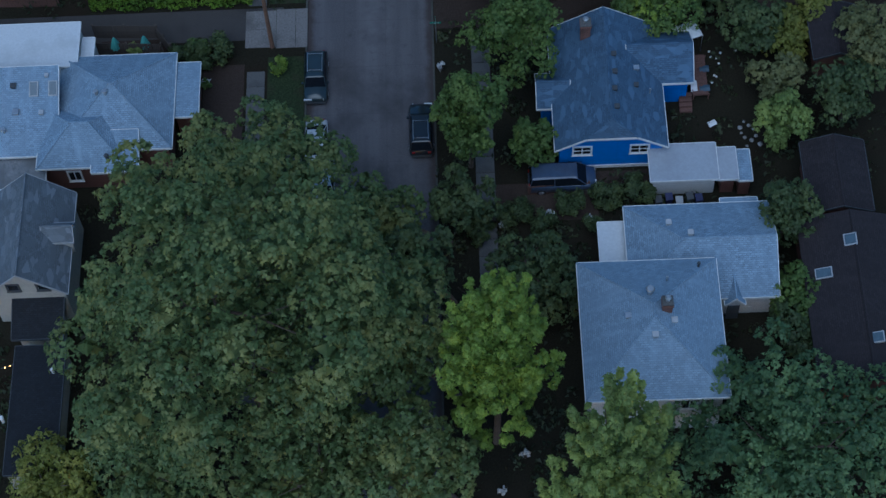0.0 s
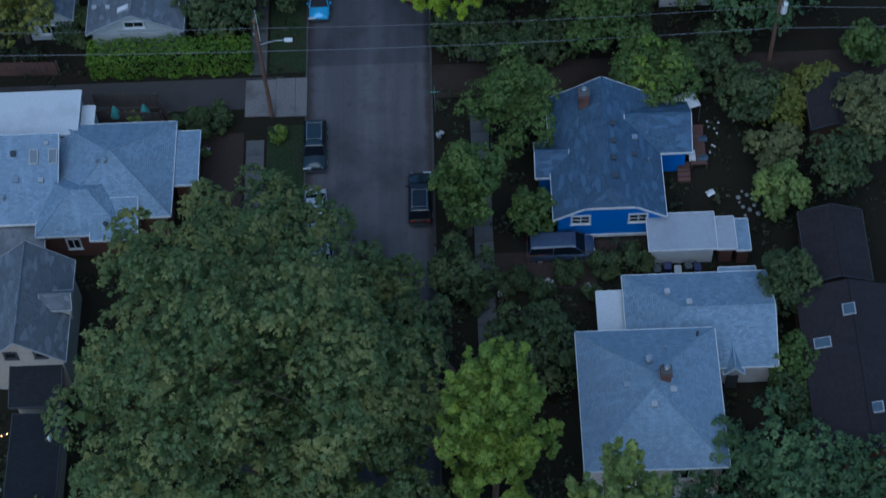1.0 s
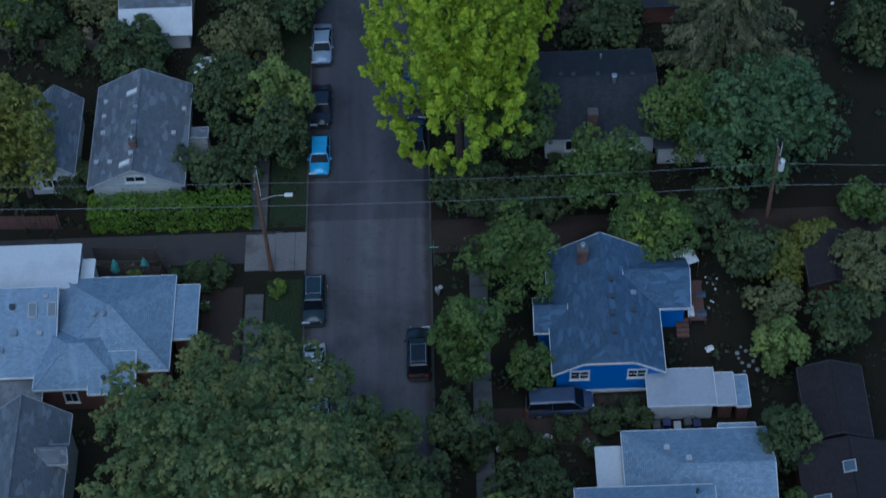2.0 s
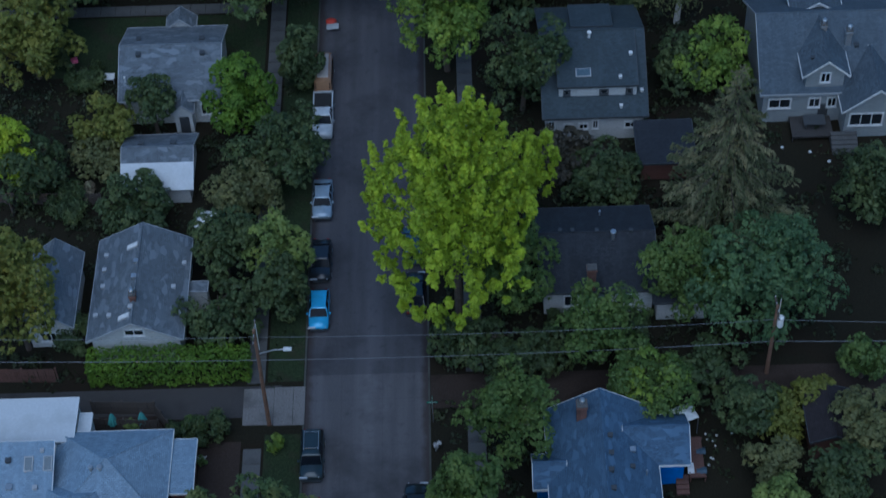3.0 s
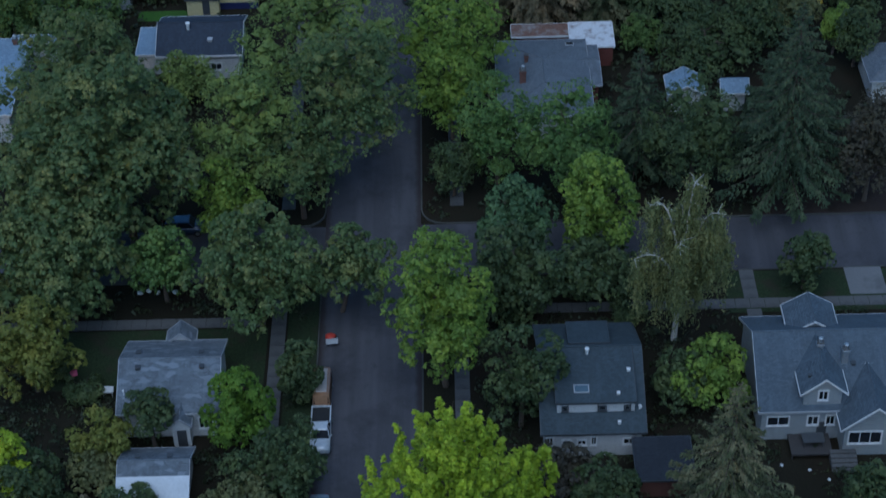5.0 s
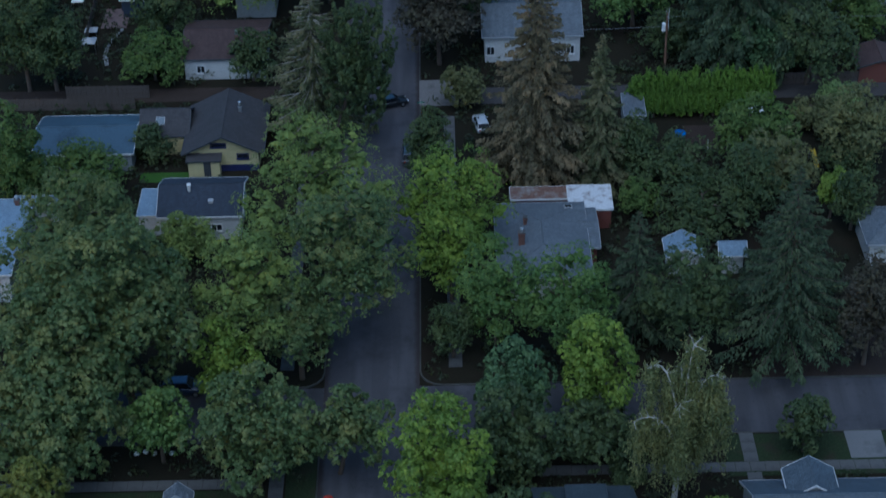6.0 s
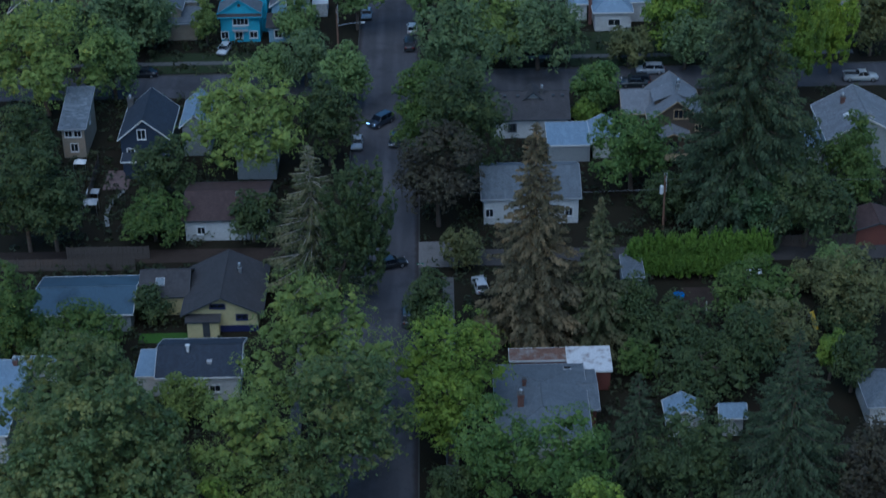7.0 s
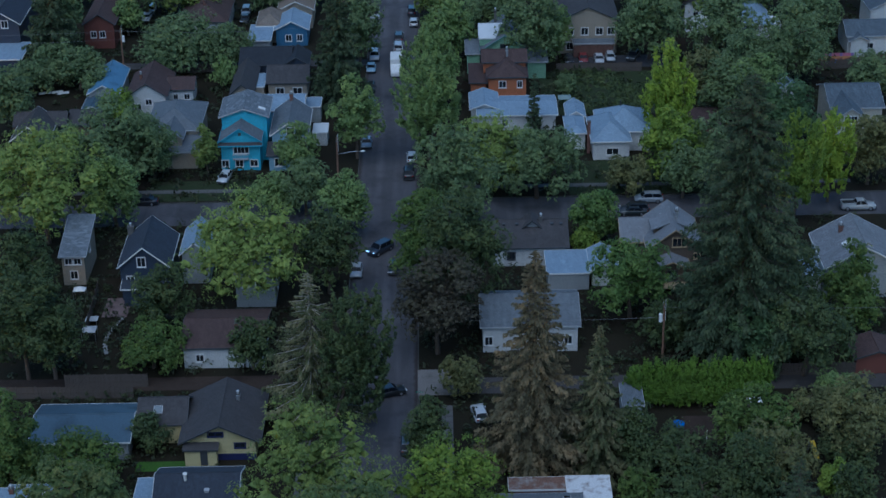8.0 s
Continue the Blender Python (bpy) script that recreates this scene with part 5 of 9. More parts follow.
def canopy_tent(x, y, w, d, h, label, mat, turn=0.0):
    t = thing("canopy", pose(x, y, 0.1, 0, 0, turn), label, "canopy")
    bm = bmesh.new()
    c = [(-w / 2, -d / 2, h), (w / 2, -d / 2, h), (w / 2, d / 2, h), (-w / 2, d / 2, h)]
    top = (0, 0, h + 0.5)
    slab(bm, [[c[i], c[(i + 1) % 4], top] for i in range(4)], 0.03)
    part("cloth", bm, mat, t)
    for px_, py_, _ in c:
        part("leg", rod(bmesh.new(), (px_ * 0.97, py_ * 0.97, 0), (px_ * 0.97, py_ * 0.97, h), 0.025, 0.025, 6), STEEL, t)
    return t


def paddling_pool(x, y, r, label):
    t = thing("paddling_pool", pose(x, y, 0.1), label, "pool")
    bm = bmesh.new()
    n = 20
    loft(bm, [[(q * math.cos(2 * math.pi * i / n), q * math.sin(2 * math.pi * i / n), z) for i in range(n)] for q, z in ((r * 0.95, 0), (r, 0.15), (r, 0.35), (r * 0.9, 0.36), (r * 0.88, 0.1))])
    part("shell", bm, BLUEPLASTIC, t)
    return t


def slide(x, y, label, turn=0.0):
    t = thing("slide", pose(x, y, 0.1, 0, 0, turn), label, "slide")
    bm = bmesh.new()
    pts = [(-1.2, 1.5), (-0.8, 1.45), (0.4, 0.45), (1.0, 0.2)]
    tops = [[(a[0], -0.25, a[1]), (b[0], -0.25, b[1]), (b[0], 0.25, b[1]), (a[0], 0.25, a[1])] for a, b in zip(pts, pts[1:])]
    slab(bm, tops, 0.05)
    part("chute", bm, YELLOWPLASTIC, t)
    for s in (-0.28, 0.24):
        bm = bmesh.new()
        slab(bm, [[(a[0], s, a[1] + 0.15), (b[0], s, b[1] + 0.15), (b[0], s + 0.04, b[1] + 0.15), (a[0], s + 0.04, a[1] + 0.15)] for a, b in zip(pts, pts[1:])], 0.2)
        part("side_wall", bm, YELLOWPLASTIC, t)
        part("ladder_leg", rod(bmesh.new(), (-1.5, s, 0), (-1.2, s, 1.6), 0.03, 0.03, 6), STEEL, t)
    for k in range(4):
        part("rung", rod(bmesh.new(), (-1.5 + 0.07 * (k + 1), -0.26, 0.35 * (k + 1)), (-1.5 + 0.07 * (k + 1), 0.26, 0.35 * (k + 1)), 0.02, 0.02, 6), STEEL, t)
    return t


def post(x, y, h, label, mat, r=0.06, name="post", category="post"):
    bm = rod(bmesh.new(), (0, 0, 0), (0, 0, h), r, r * 0.9, 8)
    rod(bm, (0, 0, h), (0, 0, h + 0.06), r * 1.3, r * 0.6, 8)
    ob = part(name, bm, mat)
    ob.matrix_world = pose(x, y, 0.1)
    return tagged(ob, label, category)


def street_sign(x, y, label):
    t = thing("street_sign", pose(x, y, 0.1), label, "street sign")
    part("pole", rod(bmesh.new(), (0, 0, 0), (0, 0, 2.8), 0.035, 0.035, 8), STEEL, t)
    green = plain("sign_green", (0.02, 0.22, 0.14), 0.4)
    a = part("blade", box(bmesh.new(), -0.45, -0.012, 2.55, 0.45, 0.012, 2.75), green, t)
    part("lettering_bar", box(bmesh.new(), -0.32, -0.017, 2.62, 0.32, -0.0125, 2.68), WHITE, a)
    b = part("blade", box(bmesh.new(), -0.012, -0.45, 2.78, 0.012, 0.45, 2.98), green, t)
    part("lettering_bar", box(bmesh.new(), -0.017, -0.32, 2.85, -0.0125, 0.32, 2.91), WHITE, b)
    return t


def garden_path(x0, y0, x1, y1, bend, label, n=12, w=0.6, mat=None):
    """A curved path of separate flagstones."""
    p = thing("garden_path", pose(x0, y0, 0.11), label, "path", "", "structure")
    for i in range(n):
        k = i / (n - 1)
        bm = bmesh.new()
        m = pose((x1 - x0) * k + bend * math.sin(k * math.pi), (y1 - y0) * k, 0, 0, 0, random.uniform(-15, 15))
        L = math.hypot(x1 - x0, y1 - y0) / n * 0.47
        slab(bm, [[tuple(m @ Vector(q)) for q in ((-w / 2, -L, 0.05), (w * 0.4, -L * 0.9, 0.05), (w / 2, L * 0.8, 0.05), (-w * 0.42, L, 0.05))]], 0.06)
        part("flagstone", bm, mat or STONE, p)
    return p


def painted_fence(x0, y0, x1, label):
    """A board fence painted with a sunset, peaks and a rainbow cone."""
    t = thing("painted_fence", pose(x0, y0, 0.1), label, "fence")
    L = x1 - x0
    tones = [plain("mural_pink", (0.5, 0.16, 0.24), 0.7), plain("mural_orange", (0.55, 0.25, 0.1), 0.7), plain("mural_violet", (0.25, 0.16, 0.36), 0.7), plain("mural_brown", (0.22, 0.1, 0.07), 0.7), plain("mural_blue", (0.05, 0.15, 0.45), 0.7)]
    n = int(L / 0.5)
    for i in range(n):
        a, b = L * i / n, L * (i + 1) / n - 0.015
        f = abs((i + 0.5) / n - 0.5)
        low = tones[4] if f < 0.06 else tones[3]
        k = 0.7 + 0.35 * (i % 3) * 0.5
        p = part("panel", box(bmesh.new(), a, 0, 0, b, 0.04, k), low, t)
        part("panel", box(bmesh.new(), a, 0, k + 0.004, b, 0.04, 1.35), tones[1], t)
        part("panel", box(bmesh.new(), a, 0, 1.354, b, 0.04, 2.0), tones[0 if i % 4 else 2], t)
    return t


def porch_lamp(x, y, z, label):
    t = thing("porch_lamp", pose(x, y, 0.1), label, "lamp")
    part("post", rod(bmesh.new(), (0, 0, 0), (0, 0, z), 0.04, 0.03, 8), DARKTRIM, t)
    bm = bmesh.new()
    bmesh.ops.create_uvsphere(bm, u_segments=10, v_segments=8, radius=0.11)
    bmesh.ops.translate(bm, vec=(0, 0, z + 0.1), verts=bm.verts)
    part("globe", bm, LAMPGLOW, t, "lit white globe")


def string_lights(x0, y0, x1, y1, label, h=2.4, n=8):
    """A cable of small bulbs between two thin posts."""
    t = thing("string_lights", pose(x0, y0, 0.1), label, "lamp")
    dx, dy = x1 - x0, y1 - y0
    for k in (0, 1):
        part("post", rod(bmesh.new(), (dx * k, dy * k, 0), (dx * k, dy * k, h), 0.035, 0.03, 6), DARKTRIM, t)
    bm = bmesh.new()
    pts = [Vector((dx * i / 12, dy * i / 12, h - 0.05 - 0.8 * (i / 12) * (1 - i / 12))) for i in range(13)]
    loft(bm, [[(p.x, p.y + q, p.z + s) for q, s in ((0.008, 0), (0, 0.008), (-0.008, 0), (0, -0.008))] for p in pts])
    part("cable", bm, CABLE, t)
    for i in range(n):
        f = (i + 0.5) / n
        bm = bmesh.new()
        bmesh.ops.create_uvsphere(bm, u_segments=8, v_segments=6, radius=0.05)
        bmesh.ops.translate(bm, vec=(dx * f, dy * f, h - 0.1 - 0.8 * f * (1 - f)), verts=bm.verts)
        part("bulb", bm, BULBGLOW, t)


# ---------------------------------------------------------------- houses and sheds

h = house('pale grey hipped shingle roof house, white walls', 'house')
block(h, 7.16, 54.06, 17.22, 65.11, 6.0, 2.9, 'hip', WALL['white'], ROOF['pale'])
chimney(h, 13.09, 59.97, 7.18, 9.38, 0.7, 0.7, BRICK, 1)
pipe(h, 12.01, 61.2, 8.26, 0.7, 0.2)
vent(h, 10.41, 59.67, 7.88, 0.35)
vent(h, 12.15, 57.92, 8.23, 0.35, PALEVENT)
vent(h, 13.58, 59.07, 8.1, 0.35, PALEVENT)
pipe(h, 15.83, 64.14, 6.56, 0.5, 0.09, DARKTRIM)
pipe(h, 13.38, 62.62, 7.44, 0.5, 0.07)
window(h, 's', 54.46, 9.41, 3.6, 1, 1.3, WHITE, 1, 1)
window(h, 's', 54.46, 14.5, 3.6, 1, 1.3, WHITE, 1, 1)
window(h, 's', 54.46, 10.34, 1.0, 1.4, 1.4, WHITE, 1, 1)
window(h, 'w', 7.56, 58.56, 3.6, 1, 1.3, WHITE, 1, 1)
window(h, 'w', 7.56, 61.64, 1, 1, 1.3, WHITE, 1, 1)
door(h, 's', 54.46, 13.11, 0.15, 1, 2.1, DARKTRIM)

h = house('pale grey shingle roofed bungalow with hipped end', 'house')
block(h, 11.1, 63.2, 21.95, 71.3, 3.3, 1.95, 'hipw', WALL['white'], ROOF['pale'])
vent(h, 14.24, 69.01, 4.53, 0.35, PALEVENT)
vent(h, 15.7, 67.7, 5.19, 0.35, PALEVENT)
vent(h, 21.01, 68.39, 3.83, 0.35, PALEVENT)
window(h, 'e', 21.46, 66.57, 1.2, 1.1, 1.2, WHITE, 1, 1)
window(h, 's', 63.72, 19.43, 1.2, 1.1, 1.2, WHITE, 1, 1)
block(h, 17.94, 62.77, 19.47, 65.12, 3.0, 1.0, 'gy', WALL['white'], ROOF['pale'])
door(h, 's', 63.17, 18.71, 0.15, 0.9, 2.0, DARKTRIM)
block(h, 18.4, 71.2, 21.2, 71.75, 3.22, 0, 'flat', WALL['white'], ROOF['pale'], over=0.1)
block(h, 9.13, 67.05, 11.06, 70.36, 2.7, 0, 'flat', WALL['white'], ROOF['membrane'], over=0.15)

h = house('bright blue clapboard house with dark blue shingle roof', 'house')
block(h, 6.26, 76.46, 14.96, 87.94, 3.3, 2.7, 'gy', WALL['blue'], ROOF['navy'], clip=1.0)
window(h, 's', 76.86, 8.4, 2.15, 1.3, 0.95, WHITE, 1, 2)
window(h, 's', 76.86, 12.82, 2.15, 1.3, 0.95, WHITE, 1, 2)
part('base_board', box(bmesh.new(), 6.66, 76.79, 0.1, 14.56, 76.86, 0.45), WHITE, h)
chimney(h, 9.1, 86.0, 3.86, 6.66, 0.75, 0.75, BRICK, 1)
vent(h, 11.16, 83.58, 5.66, 0.32, DARKTRIM)
vent(h, 11.13, 81.92, 5.68, 0.32, DARKTRIM)
vent(h, 11.01, 80.3, 5.75, 0.32, DARKTRIM)
vent(h, 11.07, 78.66, 5.72, 0.32, DARKTRIM)
vent(h, 12.91, 82.93, 4.57, 0.35, STEEL)
vent(h, 12.78, 81.29, 4.65, 0.3, DARKTRIM)
pipe(h, 13.85, 81.0, 3.99, 0.5, 0.06)
block(h, 12.23, 82.3, 17.43, 87.19, 3.3, 1.9, 'gx', WALL['blue'], ROOF['navy'])
block(h, 5.08, 80.51, 7.72, 83.84, 3.1, 1.3, 'gx', WALL['blue'], ROOF['navy'])
block(h, 13.45, 73.9, 18.66, 77.2, 2.5, 0, 'flat', WALL['white'], ROOF['greywhite'], over=0.25)
block(h, 18.664, 73.87, 20.15, 76.75, 2.46, 0, 'flat', WALL['brown'], ROOF['greywhite'], over=0.25)
block(h, 20.154, 73.8, 21.22, 76.6, 2.3, 0, 'flat', WALL['brown'], ROOF['pale'], over=0.12)

h = house('red-brown sided house with large pale grey hipped roof', 'house')
block(h, -41.5, 77.7, -32.0, 84.5, 3.6, 2.35, 'shed', WALL['brown'], ROOF['pale'])
for q in (-33.91, -32.42):
    skylight(h, q, 82.75, 5.36, 19.1, 's', 0.55, 1.05)
vent(h, -35.5, 83.0, 5.44, 0.35, DARKTRIM)
vent(h, -33.3, 80.9, 4.7, 0.3, PALEVENT)
vent(h, -32.9, 83.7, 5.68, 0.25, PALEVENT)
vent(h, -35.3, 81.0, 4.74, 0.4, STEEL)
pipe(h, -36.2, 79.6, 4.2, 0.4, 0.14)
block(h, -32.4, 77.9, -23.2, 86.85, 3.7, 2.6, 'hip', WALL['brown'], ROOF['pale'])
pipe(h, -28.87, 81.7, 5.9, 0.3, 0.14)
pipe(h, -28.17, 81.7, 5.9, 0.3, 0.16)
block(h, -33.6, 76.45, -26.6, 82.07, 3.65, 2.05, 'hip', WALL['brown'], ROOF['pale'])
block(h, -29.35, 76.0, -25.7, 79.2, 3.55, 1.0, 'shed', WALL['brown'], ROOF['pale'])
window(h, 's', 76.85, -30.95, 1.3, 0.9, 1.2, WHITE, 1, 1)
pipe(h, -28.06, 76.92, 3.9, 0.6, 0.13, DARKTRIM)
block(h, -23.57, 80.9, -21.3, 86.05, 3.45, 0.15, 'gx', WALL['brown'], ROOF['pale'])
block(h, -39.81, 85.63, -31.0, 89.91, 4.2, 0, 'flat', WALL['white'], ROOF['membrane'], over=0.15)
block(h, -30.996, 87.01, -30.0, 89.06, 3.2, 0, 'flat', WALL['white'], ROOF['membrane'], over=0.1)
block(h, -39.17, 75.45, -33.05, 78.2, 2.55, 0.6, 'shed', WALL['brown'], ROOF['corrugated'], over=0.2)

h = house('cream gabled house with dark grey roof and side dormer', 'house')
block(h, -36.36, 64.83, -30.0, 73.44, 4.9, 3.0, 'gy', WALL['cream'], ROOF['grey'])
window(h, 's', 65.23, -33.96, 5.0, 0.75, 0.75, DARKTRIM, 0, 1)
window(h, 's', 65.23, -31.79, 5.0, 0.75, 0.75, DARKTRIM, 0, 1)
block(h, -31.94, 68.5, -29.64, 70.2, 6.0, 1.0, 'gx', WALL['cream'], ROOF['grey'], over=0.2, base=4.2)
block(h, -34.41, 62.22, -30.58, 65.29, 2.9, 0.8, 'shed', WALL['cream'], ROOF['black'])

h = house('low building with flat near-black roof', 'garage', name='garage')
block(h, -34.02, 51.46, -30.3, 61.62, 3.0, 0, 'flat', WALL['cream'], ROOF['black'], over=0.15)
pipe(h, -31.04, 59.36, 3.0, 0.5, 0.1, WHITE)
pipe(h, -34.41, 55.68, 3.0, 0.5, 0.12, WHITE)

h = house('brown roofed outbuilding in a yard', 'outbuilding', name='outbuilding')
block(h, 24.94, 70.13, 29.83, 76.45, 3.2, 1.0, 'gy', WALL['brown'], ROOF['umber'], DARKTRIM)

h = house('long low house with dark brown roof and skylights', 'house')
block(h, 23.83, 55.53, 31.41, 69.44, 3.6, 1.2, 'gy', WALL['brown'], ROOF['umber'], boards=False)
skylight(h, 25.22, 64.55, 4.04, 17.6, 'w', 0.7, 1.1)
skylight(h, 27.36, 66.92, 4.72, 17.6, 'w', 0.8, 0.8)
skylight(h, 28.11, 58.87, 4.65, 17.6, 'w', 0.7, 1.1)

h = house('brown garage roof behind shrubs', 'garage', name='garage')
block(h, 27.03, 84.23, 31.02, 89.36, 3.0, 0.8, 'gy', WALL['brown'], ROOF['umber'], DARKTRIM)

h = house('white house with dark slate roof and tall brick chimney', 'house')
block(h, 6.6, 100.02, 16.58, 109.7, 3.3, 2.2, 'gx', WALL['white'], ROOF['charcoal'])
chimney(h, 10.9, 100.4, 2.27, 6.07, 0.75, 0.6, BRICK, 0)
pipe(h, 12.99, 104.32, 5.25, 0.8, 0.18)
pipe(h, 12.15, 108.01, 4.07, 0.5, 0.08)
vent(h, 8.53, 105.16, 5.36, 0.26, DARKTRIM)
vent(h, 9.58, 105.1, 5.39, 0.26, DARKTRIM)
vent(h, 11.64, 104.96, 5.45, 0.26, DARKTRIM)
vent(h, 14.55, 104.82, 5.48, 0.26, DARKTRIM)
window(h, 's', 100.42, 9.29, 1.2, 1.1, 1.2, WHITE, 1, 1)
window(h, 's', 100.42, 13.88, 1.2, 1.4, 1.2, WHITE, 1, 1)
window(h, 'e', 16.18, 104.86, 1.2, 1, 1.2, WHITE, 1, 1)
block(h, 16.08, 99.02, 21.08, 104.52, 2.8, 0.6, 'shed', WALL['white'], ROOF['charcoal'])

h = house('grey shingle roofed bungalow with white gable', 'house')
block(h, -31.31, 96.3, -23.2, 107.47, 3.3, 2.25, 'gy', WALL['white'], ROOF['grey'])
window(h, 's', 96.7, -27.25, 3.6, 1.5, 0.62, WHITE, 1, 1)
vent(h, -30.4, 105.23, 3.80, 0.3, PALEVENT)
vent(h, -30.41, 103.59, 3.80, 0.3, PALEVENT)
vent(h, -30.35, 101.73, 3.83, 0.3, PALEVENT)
vent(h, -30.66, 98.72, 3.66, 0.3, PALEVENT)
vent(h, -29.37, 98.09, 4.38, 0.3, PALEVENT)
vent(h, -23.66, 104.34, 3.56, 0.3, PALEVENT)
vent(h, -24.32, 101.41, 3.92, 0.3, PALEVENT)
vent(h, -23.69, 98.85, 3.57, 0.3, PALEVENT)
chimney(h, -27.28, 98.99, 4.5, 6.2, 0.5, 0.6, BRICK, 1)
skylight(h, -27.91, 105.1, 5.19, 29.0, 'w', 0.4, 1.0, WHITE)
skylight(h, -27.93, 97.32, 5.18, 29.0, 'w', 0.4, 1.0, WHITE)
vent(h, -27.45, 101.42, 5.44, 0.35)
vent(h, -27.45, 98.12, 5.44, 0.3, PALEVENT)
vent(h, -27.42, 103.09, 5.46, 0.3)
block(h, -23.78, 101.75, -21.62, 102.88, 2.9, 0, 'flat', WALL['white'], ROOF['grey'], over=0.1)

h = house('small grey house with white gable front', 'house')
block(h, -36.97, 98.05, -32.59, 106.43, 3.1, 1.9, 'gy', WALL['white'], ROOF['grey'])
window(h, 's', 98.45, -34.78, 3.0, 1.1, 0.8, WHITE, 2, 1)
window(h, 's', 98.45, -34.96, 1.0, 1.2, 1, WHITE, 2, 1)

h = house('garage with grey roof and white metal lower slope', 'garage', name='garage')
block(h, -30.3, 114.3, -23.8, 121.3, 2.3, 2.0, 'gx', WALL['white'], ROOF['grey'])
part('metal_sheet', slab_of([[(-30.35, 114.2, 2.32), (-23.75, 114.2, 2.32), (-23.75, 116.45, 3.6), (-30.35, 116.45, 3.6)]], 0.05), ROOF['membrane'], h)
vent(h, -28.61, 118.6, 3.85, 0.4, DARKTRIM)
vent(h, -25.69, 118.6, 3.85, 0.4, DARKTRIM)

h = house('grey cottage with shingle roof and gabled porches', 'house')
block(h, -31.4, 124.6, -21.8, 134.8, 3.4, 2.4, 'gx', WALL['white'], ROOF['grey'])
vent(h, -29.78, 131.2, 5.09, 0.4, DARKTRIM)
vent(h, -23.78, 130.91, 5.23, 0.4, DARKTRIM)
vent(h, -29.57, 128.78, 5.37, 0.4, DARKTRIM)
vent(h, -23.57, 128.76, 5.36, 0.4, DARKTRIM)
pipe(h, -30.75, 126.42, 4.26, 0.5, 0.07, WHITE)
window(h, 'e', -22.2, 130.46, 1.2, 1, 1.3, WHITE, 1, 1)
window(h, 'e', -22.2, 127.59, 1.2, 1, 1.3, WHITE, 1, 1)
window(h, 's', 125.0, -23.2, 1.2, 1.2, 1.2, WHITE, 2, 1)
window(h, 'e', -22.2, 129.6, 3.9, 0.8, 0.8, WHITE, 1, 1)
block(h, -26.4, 123.45, -24.35, 126.6, 2.8, 1.0, 'gy', WALL['white'], ROOF['grey'], over=0.2)
door(h, 's', 123.65, -25.34, 0.15, 0.9, 2, DARKTRIM)
block(h, -27.79, 134.61, -24.88, 136.51, 3.2, 1.3, 'gy', WALL['white'], ROOF['grey'], over=0.2)

h = house('white house with dark grey roofs in two tiers', 'house')
block(h, 7.9, 120.75, 17.6, 135.9, 3.3, 3.9, 'gx', WALL['white'], ROOF['darkgrey'])
for u, w, q in ((8.75, 0.5, 0.9), (10.3, 0.7, 0.5), (11.7, 0.7, 0.5), (12.8, 0.4, 0.9), (16.05, 1.0, 0.6)):
    window(h, 's', 121.15, u, 1.6, w, q, WHITE, 1, 1)
block(h, 9.35, 122.5, 16.7, 128.4, 5.55, 1.65, 'shed', WALL['white'], ROOF['darkgrey'], over=0.12, base=3.4)
for u, w in ((10.2, 0.4), (13.6, 0.6), (15.9, 0.4)):
    window(h, 's', 122.62, u, 4.55, w, 0.4, DARKTRIM, 0, 1)
skylight(h, 11.75, 123.9, 5.96, 15.6, 's', 1.25, 0.7)
pipe(h, 12.49, 127.6, 6.95, 0.6, 0.15, WHITE)
vent(h, 16.2, 125.7, 6.45, 0.28, WHITE)
vent(h, 15.1, 123.3, 5.78, 0.25, WHITE)
vent(h, 17.1, 122.9, 4.4, 0.25, WHITE)
vent(h, 15.13, 121.6, 3.75, 0.25, WHITE)
block(h, 10.9, 129.1, 14.78, 133.4, 5.8, 1.15, 'shedn', WALL['white'], ROOF['darkgrey'], over=0.2, base=4.2)

h = house('small dark flat roofed shed', 'shed', name='shed')
block(h, 16.19, 115.38, 21.48, 120.48, 2.6, 0.4, 'shed', WALL['brown'], ROOF['charcoal'])

h = house('large grey-blue shingled house with dormers and porch', 'house')
block(h, 27.95, 122.25, 46.5, 135.5, 4.0, 4.05, 'gx', WALL['palegrey'], ROOF['slate'], GREYTRIM)
for u, w in ((29.9, 1.9), (33.1, 0.9), (34.7, 0.7)):
    window(h, 's', 122.65, u, 2.0, w, 1.0, WHITE, 1, 1)
block(h, 31.6, 122.35, 35.95, 129.0, 6.0, 1.85, 'gy', WALL['palegrey'], ROOF['slate'], WHITE, over=0.45, base=4.0)
window(h, 's', 122.8, 33.78, 5.0, 0.75, 1.0, WHITE, 1, 1)
chimney(h, 33.95, 127.0, 6.6, 8.2, 0.55, 0.55, STEEL, 1)
chimney(h, 36.2, 126.3, 6.1, 8.0, 0.55, 0.55, STEEL, 1)
vent(h, 37.0, 126.0, 6.3, 0.35, DARKTRIM)
vent(h, 32.6, 123.9, 6.85, 0.28, DARKTRIM)
block(h, 31.6, 130.2, 36.5, 134.4, 6.4, 1.55, 'gy', WALL['palegrey'], ROOF['slate'], WHITE, over=0.3, base=4.3)
block(h, 35.1, 119.9, 41.4, 126.0, 3.75, 2.7, 'gy', WALL['palegrey'], ROOF['slate'], WHITE, over=0.5)
window(h, 's', 120.4, 37.5, 1.7, 2.9, 1.35, WHITE, 2, 1)
door(h, 's', 122.65, 34.0, 0.15, 0.9, 2.1, DARKTRIM)

